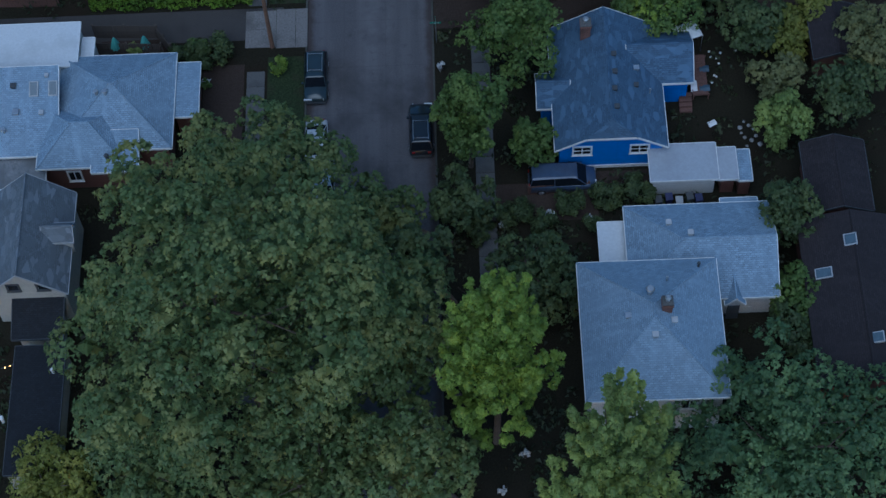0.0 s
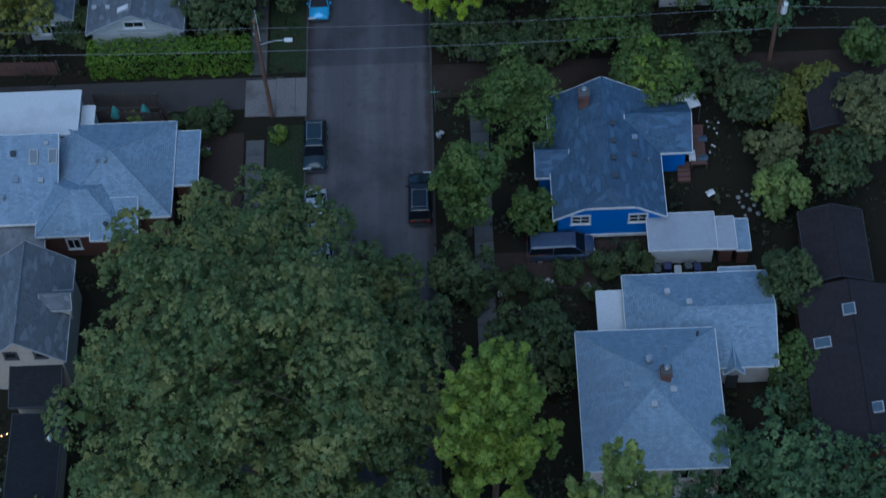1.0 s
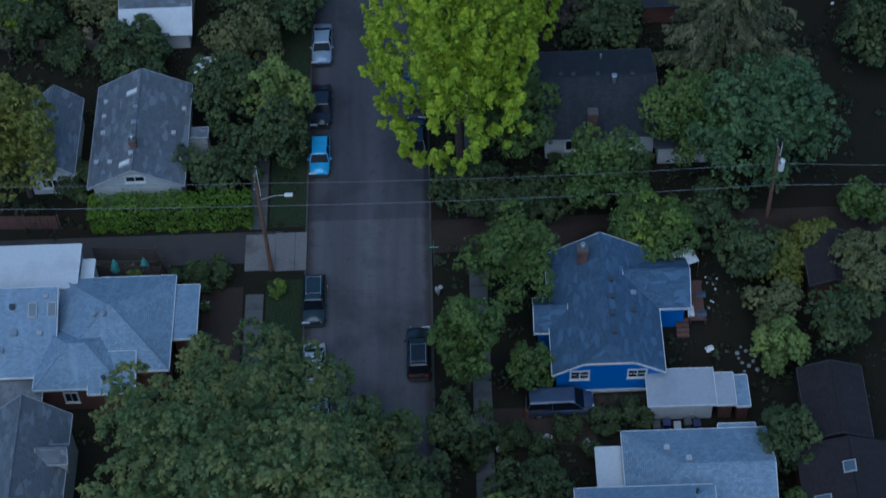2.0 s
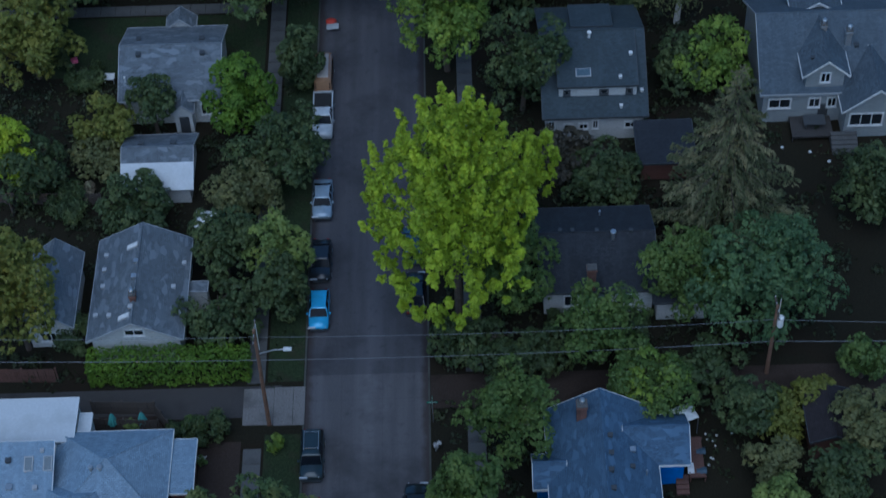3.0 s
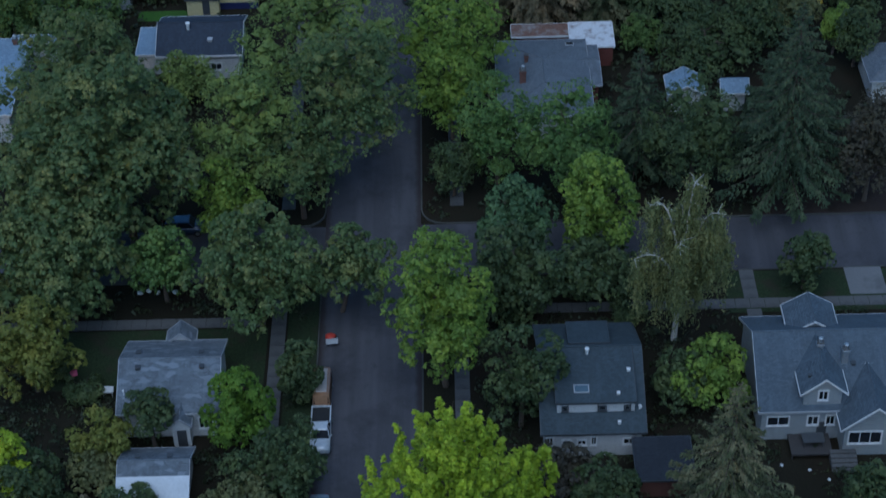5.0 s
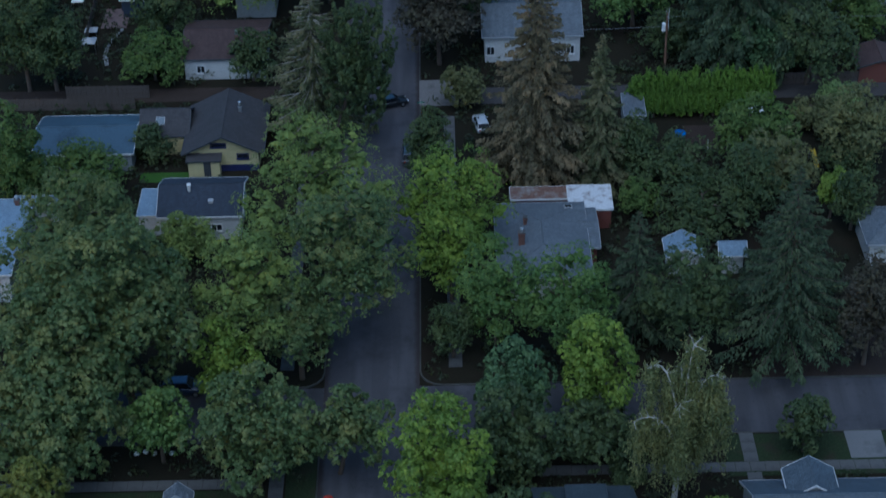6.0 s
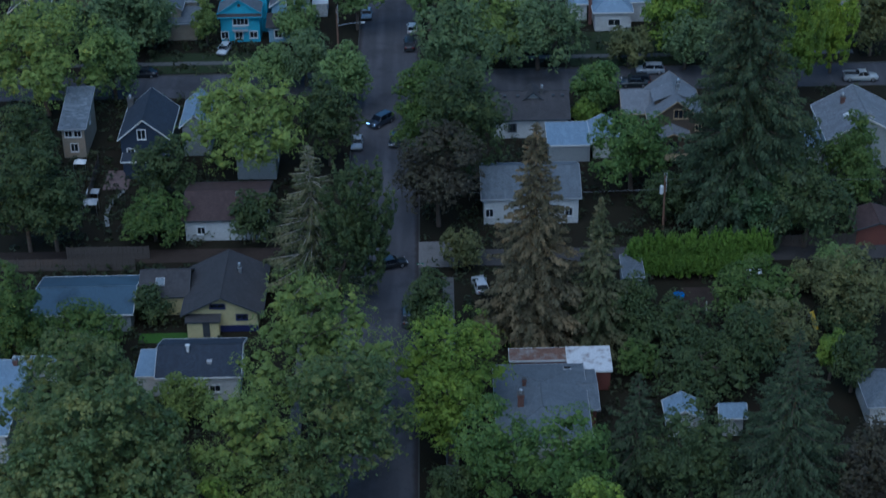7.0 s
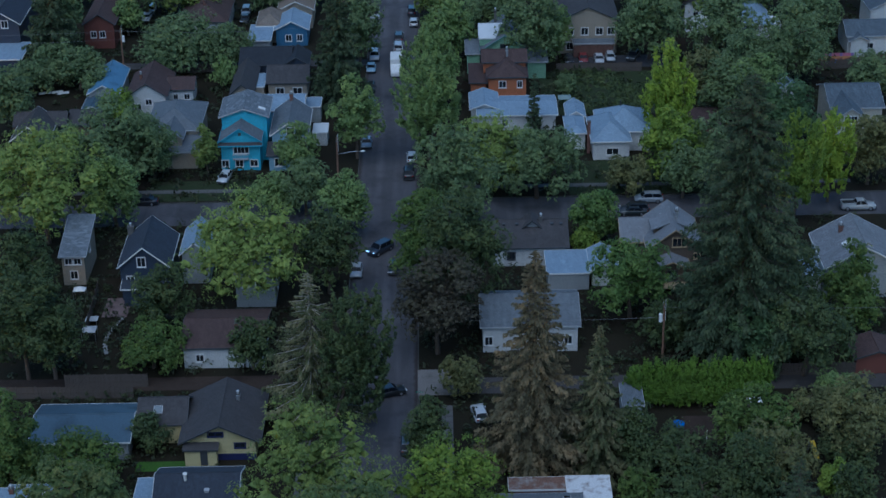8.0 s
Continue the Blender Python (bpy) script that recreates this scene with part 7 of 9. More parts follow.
h = house('row of carports with brown doors', 'carport', name='carport')
block(h, 27.43, 349.0, 35.71, 354.84, 3.0, 0.5, 'shed', WALL['beige'], ROOF['grey2'], over=0.2)
door(h, 's', 349.2, 28.58, 0.15, 2.0, 2.4, REDWOOD, 'garage_door')
door(h, 's', 349.2, 30.55, 0.15, 2.0, 2.4, REDWOOD, 'garage_door')
door(h, 's', 349.2, 32.52, 0.15, 2.0, 2.4, REDWOOD, 'garage_door')
door(h, 's', 349.2, 34.49, 0.15, 2.0, 2.4, REDWOOD, 'garage_door')

h = house('white building in the distance', 'house')
block(h, 51.37, 366.63, 56.81, 373.26, 5.0, 1.0, 'gy', WALL['white'], ROOF['umbergrey'])
window(h, 's', 367.03, 54.09, 2, 1, 1.2, WHITE, 1, 1)

h = house('pale roofed house in the distance', 'house')
block(h, 62.72, 356.56, 68.48, 369.27, 3.6, 2.0, 'hip', WALL['white'], ROOF['pale'])
block(h, 67.62, 357.51, 70.06, 363.07, 3.4, 0, 'flat', WALL['white'], ROOF['membrane'], over=0.1)

h = house('white house with grey roof and pale porch', 'house')
block(h, 81.11, 347.61, 92.69, 356.6, 4.0, 2.0, 'gx', WALL['white'], ROOF['slate'])
window(h, 's', 348.01, 85.82, 1.4, 1.6, 1.0, WHITE, 1, 1)
block(h, 81.77, 352.21, 89.19, 358.53, 3.4, 0, 'flat', WALL['white'], ROOF['membrane'], over=0.1)
block(h, 81.46, 346.13, 85.55, 350.89, 3.4, 1.2, 'gy', WALL['white'], ROOF['slate'])

h = house('grey-roofed house with white two-storey gable', 'house')
block(h, 68.97, 303.64, 78.66, 315.86, 6.0, 2.4, 'gx', WALL['cream'], ROOF['slate'])
block(h, 69.22, 298.73, 74.27, 309.07, 6.0, 1.8, 'gy', WALL['cream'], ROOF['slate'])
window(h, 's', 299.13, 71.74, 5.0, 2.2, 1.2, WHITE, 3, 1)
block(h, 69.66, 298.39, 74.23, 305.27, 3.2, 0.6, 'shed', WALL['cream'], ROOF['slate'])

h = house('low house with red-brown roof', 'house')
block(h, 43.71, 303.85, 50.06, 312.63, 3.4, 1.4, 'gx', WALL['brown'], ROOF['rust'])

h = house('white roofed shed in a yard', 'shed', name='shed')
block(h, 63.85, 322.53, 67.11, 326.86, 2.8, 0.8, 'gy', WALL['white'], ROOF['pale'])

h = house('white house at the top of the slope', 'house')
block(h, 88.41, 360.79, 96.75, 371.04, 5.0, 2.0, 'gy', WALL['white'], ROOF['slate'])


# ---------------------------------------------------------------- trees
broad_tree(-15.7, 56.8, 11.1, 12.3, 15.3, LEAF['maple'], 'huge old maple with dense dark green crown', size=0.26, lobe=0.12)
broad_tree(-6.3, 57.7, 4.23, 5.92, 8.92, LEAF['maple'], 'maple crown joining its neighbour over the street', size=0.26, lean=-4.5, lobe=0.17)
broad_tree(-15.8, 70.8, 6.82, 3.75, 8.75, LEAF['maple'], 'high maple crown over a garden', size=0.26, lobe=0.14)
broad_tree(-5.1, 49.2, 3.63, 4.35, 8.35, LEAF['maple'], 'maple crown over the road edge', size=0.26, lean=-3.3, lobe=0.18)
broad_tree(-11.5, 48.9, 5.83, 3.21, 6.21, LEAF['maple'], 'lower maple crown beside a larger one', size=0.26, lean=2.9, lobe=0.15)
broad_tree(-23.2, 50.3, 4.0, 2.43, 4.43, LEAF['maple'], 'lower maple crown beside a larger one', size=0.26, lobe=0.17)
broad_tree(0.9, 53.9, 3.74, 11.23, 13.23, LEAF['bright'], 'slender bright green tree beside the street', size=0.21, egg=0.5, upright=0.4, lobe=0.18)
broad_tree(8.3, 45.9, 3.96, 10.65, 12.65, LEAF['olive'], 'yellow-green tree in a front yard', size=0.21, egg=0.45, upright=0.4, lobe=0.18)
broad_tree(21.6, 50.4, 7.96, 4.38, 5.38, LEAF['blue'], 'blue-green tree with a full leafy crown', size=0.24, lobe=0.13)
broad_tree(-30.5, 50.5, 3.47, 2.21, 3.11, LEAF['gold'], 'golden green tree with a full leafy crown', size=0.22, lobe=0.19)
broad_tree(-0.2, 77.4, 2.35, 5.49, 6.99, LEAF['mid'], 'street tree with bright green crown', size=0.2, lobe=0.2)
broad_tree(3.8, 85.9, 3.56, 3.81, 5.31, LEAF['mid'], 'bright green street tree', size=0.2, lobe=0.18)
broad_tree(14.6, 89.8, 3.44, 1.89, 3.39, LEAF['mid'], 'green tree behind a roof', size=0.2, lobe=0.19)
broad_tree(4.7, 77.7, 1.66, 1.95, 2.55, LEAF['mid'], 'small round green tree', size=0.2, lobe=0.24)
broad_tree(29.1, 80.5, 2.33, 2.71, 3.61, LEAF['dark'], 'green tree in a back yard', size=0.22, lobe=0.22)
broad_tree(24.1, 78.6, 1.87, 2.26, 2.86, LEAF['olive'], 'pale yellow-green small tree', size=0.21, lobe=0.24)
broad_tree(25.1, 87.7, 2.22, 1.31, 1.91, LEAF['gold'], 'golden green shrub with dense low leaves', size=0.21, lobe=0.22)
broad_tree(28.3, 89.6, 1.78, 1.37, 1.97, LEAF['gold'], 'golden green tree with a full leafy crown', size=0.21, lobe=0.24)
broad_tree(31.5, 85.2, 2.75, 2.75, 3.65, LEAF['grey'], 'grey-green tree with a full leafy crown', size=0.21, lobe=0.2)
broad_tree(23.1, 70.0, 2.05, 3.01, 3.91, LEAF['dark'], 'dark green tree beside a house', size=0.22, lobe=0.23)
broad_tree(22.7, 87.4, 2.06, 2.65, 3.15, LEAF['dark'], 'deep green shrub with dense low leaves', size=0.22, lobe=0.23)
broad_tree(24.2, 82.9, 1.9, 1.9, 2.4, LEAF['grey'], 'grey-green bush with dense low leaves', size=0.21, lobe=0.24)
broad_tree(-0.9, 72.3, 2.05, 2.65, 3.05, LEAF['dark'], 'deep green shrub with dense low leaves', size=0.22, lobe=0.23)
broad_tree(4.0, 65.6, 3.5, 2.2, 2.7, LEAF['dark'], 'deep green tree with a full leafy crown', size=0.24, lobe=0.18)
broad_tree(23.8, 63.7, 1.91, 1.91, 2.21, LEAF['mid'], 'mid-green bush with dense low leaves', size=0.22, lobe=0.24)
broad_tree(23.1, 60.9, 2.32, 1.27, 1.67, LEAF['dark'], 'dark green bush tree', size=0.22, lobe=0.22)
broad_tree(-4.1, 65.4, 2.26, 4.96, 5.96, LEAF['dark'], 'dark maple limb tree', size=0.27, lean=-2.3, lobe=0.22)
broad_tree(-7.0, 70.5, 2.53, 2.53, 4.53, LEAF['maple'], 'maple beside the street', size=0.27, lean=-5.2, lobe=0.21)
shrub(-15.4, 87.3, 0.83, 1.3, LEAF['bright'], 'bright green shrub with dense low leaves', size=0.21)
shrub(-20.7, 88.7, 1.86, 1.8, LEAF['dark'], 'deep green shrub with dense low leaves', size=0.21)
shrub(-23.0, 88.8, 1.4, 1.6, LEAF['dark'], 'deep green shrub with dense low leaves', size=0.21)
shrub(-21.3, 85.8, 0.55, 1.2, LEAF['mid'], 'mid-green shrub with dense low leaves', size=0.21)
shrub(-22.1, 89.1, 1.17, 1.5, LEAF['mid'], 'mid-green shrub with dense low leaves', size=0.21)
shrub(10.2, 73.9, 1.53, 1.6, LEAF['dark'], 'deep green shrub with dense low leaves', size=0.2)
shrub(12.6, 74.3, 1.53, 1.6, LEAF['dark'], 'deep green shrub with dense low leaves', size=0.2)
shrub(1.6, 72.0, 1.3, 1.6, LEAF['dark'], 'deep green shrub with dense low leaves', size=0.2)
shrub(3.4, 72.7, 1.3, 1.6, LEAF['dark'], 'deep green shrub with dense low leaves', size=0.2)
shrub(7.4, 73.3, 1.31, 1.6, LEAF['dark'], 'deep green shrub with dense low leaves', size=0.2)
shrub(5.3, 71.3, 1.51, 1.6, LEAF['dark'], 'deep green shrub with dense low leaves', size=0.2)
shrub(9.0, 71.2, 0.95, 1.6, LEAF['dark'], 'deep green shrub with dense low leaves', size=0.2)
shrub(0.1, 70.8, 1.08, 1.6, LEAF['dark'], 'deep green shrub with dense low leaves', size=0.2)
shrub(0.1, 71.2, 0.39, 1.1, LEAF['white'], 'shrub with white blossoms', size=0.2, count=9, dense=0.45)
shrub(2.1, 71.7, 0.39, 1.1, LEAF['white'], 'shrub with white blossoms', size=0.2, count=9, dense=0.45)
shrub(5.7, 72.4, 0.39, 1.1, LEAF['white'], 'shrub with white blossoms', size=0.2, count=9, dense=0.45)
shrub(8.7, 71.8, 0.39, 1.1, LEAF['white'], 'shrub with white blossoms', size=0.2, count=9, dense=0.45)
shrub(7.8, 73.4, 0.39, 1.1, LEAF['white'], 'shrub with white blossoms', size=0.2, count=9, dense=0.45)
shrub(2.9, 52.6, 0.37, 1.1, LEAF['white'], 'shrub with white blossoms', size=0.2, count=9, dense=0.45)
shrub(1.2, 49.9, 0.36, 1.1, LEAF['white'], 'shrub with white blossoms', size=0.2, count=9, dense=0.45)
shrub(-2.3, 86.7, 0.41, 1.1, LEAF['white'], 'shrub with white blossoms', size=0.21, count=9, dense=0.45)
shrub(-21.4, 85.9, 0.42, 1.1, LEAF['white'], 'shrub with white blossoms', size=0.21, count=9, dense=0.45)
broad_tree(-0.2, 100.1, 6.86, 12.06, 14.06, LEAF['lime'], 'tall yellow-lime maple beside the street', size=0.21, upright=0.34, egg=0.34, lobe=0.105)
broad_tree(6.4, 111.5, 1.97, 4.34, 6.34, LEAF['lime'], 'yellow-lime tree with a full leafy crown', size=0.22, upright=0.5, lobe=0.23)
broad_tree(4.3, 101.9, 3.34, 3.88, 4.78, LEAF['mid'], 'green tree beside a dark roof', size=0.22, lobe=0.19)
broad_tree(-0.7, 131.0, 5.0, 7.3, 9.8, LEAF['bright'], 'tall mid-green street tree', size=0.27, lobe=0.15)
conifer(23.0, 108.5, 20.9, 7.26, LEAF['spruce'], 'large grey-green spruce with hanging boughs', size=0.34, droop=0.5)
broad_tree(25.4, 98.9, 5.5, 4.6, 5.6, LEAF['blue'], 'blue-green tree with a full leafy crown', size=0.24, lobe=0.15)
broad_tree(11.6, 95.0, 3.3, 3.5, 4.6, LEAF['mid'], 'green tree in front of a white house', size=0.21, lobe=0.19)
broad_tree(18.6, 100.5, 3.1, 4.13, 5.03, LEAF['mid'], 'mid-green tree with a full leafy crown', size=0.22, lobe=0.19)
broad_tree(15.2, 90.7, 2.77, 2.08, 2.98, LEAF['bright'], 'green tree by the alley', size=0.21, lobe=0.2)
broad_tree(-15.6, 105.1, 2.43, 3.25, 4.15, LEAF['olive'], 'olive green street tree', size=0.22, lobe=0.21)
broad_tree(-19.9, 123.8, 2.95, 3.8, 4.4, LEAF['hedge'], 'rounded bright green tree', size=0.2, lobe=0.14, rough=0.06)
broad_tree(-32.2, 121.9, 2.92, 2.15, 2.75, LEAF['gold'], 'golden green tree with a full leafy crown', size=0.22, lobe=0.2)
broad_tree(-32.3, 118.9, 2.37, 1.3, 1.7, LEAF['grey'], 'grey-green shrub with dense low leaves', size=0.22, lobe=0.22)
broad_tree(-19.2, 113.6, 2.9, 1.73, 2.33, LEAF['grey'], 'grey-green tree with a full leafy crown', size=0.22, lobe=0.19)
broad_tree(-15.8, 117.3, 4.52, 2.58, 3.38, LEAF['dark'], 'dark green weeping tree', size=0.24, lobe=0.17)
broad_tree(-28.0, 123.5, 2.12, 2.12, 4.12, LEAF['dark'], 'dark bush by the house', size=0.22, lobe=0.23)
broad_tree(-28.9, 111.8, 3.57, 1.96, 2.36, LEAF['dark'], 'deep green bush with dense low leaves', size=0.24, lobe=0.18)
broad_tree(-20.3, 105.7, 2.69, 3.22, 4.02, LEAF['dark'], 'dark green garden tree', size=0.24, lobe=0.21)
broad_tree(-20.3, 99.4, 3.37, 1.85, 2.25, LEAF['dark'], 'dark green shrub tree', size=0.24, lobe=0.19)
broad_tree(-15.4, 101.1, 2.21, 3.24, 3.64, LEAF['dark'], 'deep green tree with a full leafy crown', size=0.24, lobe=0.22)
broad_tree(-36.9, 98.3, 3.42, 6.81, 8.01, LEAF['gold'], 'olive-gold tree at the corner', size=0.24, lobe=0.19)
broad_tree(-40.2, 116.3, 2.08, 4.57, 5.47, LEAF['lime'], 'lime green tree at the edge', size=0.24, lobe=0.23)
broad_tree(-38.0, 115.6, 2.6, 3.55, 3.85, LEAF['dark'], 'deep green bush with dense low leaves', size=0.24, lobe=0.21)
broad_tree(-40.2, 131.7, 4.14, 4.14, 5.04, LEAF['gold'], 'golden green tree with a full leafy crown', size=0.26, lobe=0.17)
broad_tree(-38.0, 141.8, 5.6, 6.0, 7.2, LEAF['maple'], 'deep green tree with a full leafy crown', size=0.29, lobe=0.16)
broad_tree(-29.0, 144.6, 3.17, 4.07, 4.97, LEAF['fresh'], 'green tree over the pavement', size=0.27, lobe=0.19)
broad_tree(-19.0, 140.6, 5.86, 4.89, 6.89, LEAF['maple'], 'broad dark street tree', size=0.29, lobe=0.15)
broad_tree(-9.6, 142.3, 3.65, 3.16, 6.16, LEAF['maple'], 'street tree reaching over the road', size=0.29, lean=1.4, lobe=0.18)
broad_tree(-14.6, 129.5, 2.05, 3.56, 3.86, LEAF['dark'], 'dark shrub on the planting strip', size=0.24, lobe=0.23)
broad_tree(6.7, 140.6, 4.18, 4.18, 6.18, LEAF['dark'], 'deep green street tree with a full leafy crown', size=0.29, lobe=0.17)
broad_tree(6.3, 125.3, 3.4, 5.19, 6.19, LEAF['dark'], 'dark tree beside the house', size=0.26, lobe=0.19)
broad_tree(13.4, 114.2, 3.4, 1.8, 2.0, LEAF['dark'], 'dark shrubs behind a fence', size=0.26, lobe=0.17)
broad_tree(9.9, 117.3, 2.7, 1.4, 1.7, LEAF['plum'], 'brownish purple shrub with dense low leaves', size=0.24, lobe=0.19)
broad_tree(24.4, 127.4, 3.3, 3.0, 3.9, LEAF['bright'], 'bright green tree with a full leafy crown', size=0.24, lobe=0.17)
broad_tree(21.6, 127.6, 2.6, 2.4, 3.0, LEAF['dark'], 'bright green tree with a full leafy crown', size=0.24, lobe=0.21)

hanging_tree(21.9, 136.7, 5.17, 9.2, 10.6, LEAF['birch'], 'weeping birch with pale bare limbs', size=0.3)
broad_tree(14.8, 143.4, 4.28, 2.67, 3.57, LEAF['dark'], 'deep green street tree with a full leafy crown', size=0.29, lobe=0.17)
broad_tree(36.4, 110.8, 3.05, 3.05, 3.65, LEAF['dark'], 'dark tree in a yard', size=0.27, lobe=0.2)
for u, w in ((7.8, 1.0), (9.4, 0.8), (13.2, 1.0), (15.2, 1.1)):
    shrub(u, 99.2, w, 1.7, LEAF['dark'], 'dark foundation shrub against a white house wall', size=0.2)
shrub(17.5, 140.5, 2.28, 1.5, LEAF['dark'], 'deep green shrub with dense low leaves', size=0.26)
shrub(-32.8, 98.8, 2.2, 2.5, LEAF['dark'], 'dark shrub by the house', size=0.22)
shrub(-34.5, 101.7, 0.99, 1.5, LEAF['dark'], 'deep green shrub with dense low leaves', size=0.22)
shrub(-38.8, 133.8, 2.26, 1.6, LEAF['dark'], 'deep green bush with dense low leaves', size=0.25)
shrub(-35.7, 131.2, 2.51, 1.8, LEAF['dark'], 'deep green bush with dense low leaves', size=0.25)
shrub(-35.3, 114.2, 2.61, 1.5, LEAF['dark'], 'dark vegetable bed shrubs', size=0.23)
shrub(-38.2, 116.8, 0.74, 1.5, LEAF['white'], 'white flowered bush with dense low leaves', size=0.24, count=6, dense=0.3)
shrub(-34.0, 115.8, 1.15, 1.4, LEAF['cream'], 'cream flowered bush in a garden', size=0.22)
broad_tree(35.9, 144.1, 2.21, 3.28, 3.58, LEAF['dark'], 'small dark egg-shaped tree on the verge', size=0.24, egg=0.3, lobe=0.22)
broad_tree(-38.3, 147.0, 6.62, 7.5, 10.5, LEAF['maple'], 'huge maple over the corner', size=0.34, lobe=0.14)
broad_tree(-40.9, 140.8, 4.83, 5.73, 7.73, LEAF['maple'], 'deep green tree with a full leafy crown', size=0.32, lobe=0.16)
broad_tree(-33.4, 153.8, 7.62, 9.32, 12.32, LEAF['maple'], 'huge dark maple crown', size=0.34, lobe=0.14)
broad_tree(-43.0, 161.4, 6.14, 7.02, 10.02, LEAF['maple'], 'maple in the corner lot', size=0.25, lobe=0.15)
broad_tree(-20.7, 159.0, 5.06, 7.98, 10.98, LEAF['olive'], 'olive green tree with a full leafy crown', size=0.24, lobe=0.16)
broad_tree(-15.6, 157.8, 4.78, 4.31, 7.31, LEAF['maple'], 'maple reaching over the street', size=0.25, lobe=0.16)
broad_tree(-23.0, 152.6, 3.2, 4.6, 6.0, LEAF['bright'], 'bright green small tree', size=0.24, lobe=0.2)
broad_tree(-10.0, 163.6, 6.5, 8.6, 11.6, LEAF['maple'], 'tall maple beside the street', size=0.3, lean=4.3, lobe=0.15)
broad_tree(5.4, 162.6, 4.25, 5.57, 7.57, LEAF['fresh'], 'mid-green street tree with a full leafy crown', size=0.25, lobe=0.17)
broad_tree(13.0, 159.6, 5.1, 5.99, 7.99, LEAF['fresh'], 'mid-green tree with a full leafy crown', size=0.25, lobe=0.16)
broad_tree(14.9, 148.6, 3.57, 5.95, 7.45, LEAF['bright'], 'bright green tree with a full leafy crown', size=0.27, lobe=0.18)
broad_tree(7.1, 148.0, 3.33, 4.83, 6.33, LEAF['blue'], 'blue-green street tree with pale tips', size=0.27, lobe=0.19)
broad_tree(6.3, 140.9, 3.39, 1.87, 2.27, LEAF['dark'], 'deep green shrub with dense low leaves', size=0.27, lobe=0.19)
conifer(20.8, 164.8, 16.2, 5.43, LEAF['fir'], 'dark green spruce with hanging boughs', size=0.39, droop=0.3)
broad_tree(26.3, 161.1, 5.17, 6.07, 7.57, LEAF['dark'], 'deep green tree with a full leafy crown', size=0.25, lobe=0.16)
conifer(36.2, 159.5, 22.5, 6.88, LEAF['fir'], 'tall fir beside the cross street', size=0.39, droop=0.35, bare=0.16)
broad_tree(44.8, 158.3, 3.68, 6.24, 7.14, LEAF['plum'], 'dark tree at the edge', size=0.25, lobe=0.18)
broad_tree(0.7, 171.5, 3.79, 4.68, 6.68, LEAF['bright'], 'bright green street tree with a full leafy crown', size=0.26, lobe=0.18)
broad_tree(1.0, 178.5, 5.81, 6.27, 8.27, LEAF['bright'], 'bright green street tree', size=0.26, lobe=0.15)
broad_tree(-14.0, 178.6, 8.1, 8.2, 11.2, LEAF['olive'], 'olive green tree with a full leafy crown', size=0.26, lobe=0.14)
conifer(-16.4, 210.1, 21.8, 6.9, LEAF['spruce'], 'old spruce with bare grey boughs', size=0.4, droop=0.25, sparse=1.1, limb=1.7, bark=GREYBARK)
broad_tree(-10.5, 205.6, 4.42, 9.71, 11.71, LEAF['dark'], 'tall green street tree', size=0.29, upright=0.3, lean=3.9, lobe=0.17)
conifer(11.5, 197.0, 30.7, 6.9, LEAF['rust'], 'browning spruce with hanging boughs', size=0.42, droop=0.55, whorl=0.42, sparse=1.25)
conifer(19.3, 196.7, 20.5, 4.48, LEAF['spruce'], 'slim spruce beside a tall one', size=0.42, droop=0.5, whorl=0.42, sparse=1.25)
broad_tree(-0.2, 227.5, 5.81, 6.3, 8.3, LEAF['plum'], 'dark purple-leaved street tree', size=0.32, lobe=0.15)
broad_tree(-2.5, 244.2, 4.1, 6.99, 8.99, LEAF['mid'], 'mid-green street tree with a full leafy crown', size=0.34, lobe=0.17)
broad_tree(3.5, 236.2, 5.56, 9.32, 11.32, LEAF['dark'], 'dark tall street tree', size=0.33, lobe=0.15)
broad_tree(-28.1, 243.3, 8.63, 6.57, 9.07, LEAF['farlight'], 'olive green tree with a full leafy crown', size=0.34, lobe=0.13)
broad_tree(-16.1, 246.9, 4.57, 5.56, 7.56, LEAF['dark'], 'deep green street tree with a full leafy crown', size=0.34, lobe=0.17)
broad_tree(-39.2, 224.8, 4.71, 2.77, 3.17, LEAF['mid'], 'dark green garden tree', size=0.32, lobe=0.16)
broad_tree(-39.2, 234.9, 3.87, 4.86, 5.86, LEAF['dark'], 'deep green tree with a full leafy crown', size=0.33, lobe=0.18)
broad_tree(-59.9, 244.3, 4.22, 5.23, 6.13, LEAF['dark'], 'deep green tree with a full leafy crown', size=0.35, lobe=0.17)
broad_tree(-56.0, 222.3, 4.68, 7.5, 8.4, LEAF['dark'], 'deep green tree with a full leafy crown', size=0.32, lobe=0.16)
broad_tree(-52.3, 222.3, 4.67, 6.21, 7.01, LEAF['dark'], 'deep green tree with a full leafy crown', size=0.32, lobe=0.16)
broad_tree(-25.6, 224.0, 3.26, 3.26, 3.66, LEAF['dark'], 'deep green bush with dense low leaves', size=0.32, lobe=0.19)
broad_tree(-52.2, 193.0, 3.51, 6.6, 7.5, LEAF['mid'], 'green tree by the alley', size=0.29, lobe=0.18)
broad_tree(-44.2, 195.5, 4.98, 2.74, 3.14, LEAF['mid'], 'mid-green bush with dense low leaves', size=0.29, lobe=0.16)
broad_tree(-51.9, 195.4, 4.29, 2.74, 3.14, LEAF['mid'], 'mid-green bush with dense low leaves', size=0.29, lobe=0.17)
broad_tree(-37.2, 203.6, 2.55, 2.05, 2.35, LEAF['dark'], 'deep green bush with dense low leaves', size=0.3, lobe=0.21)
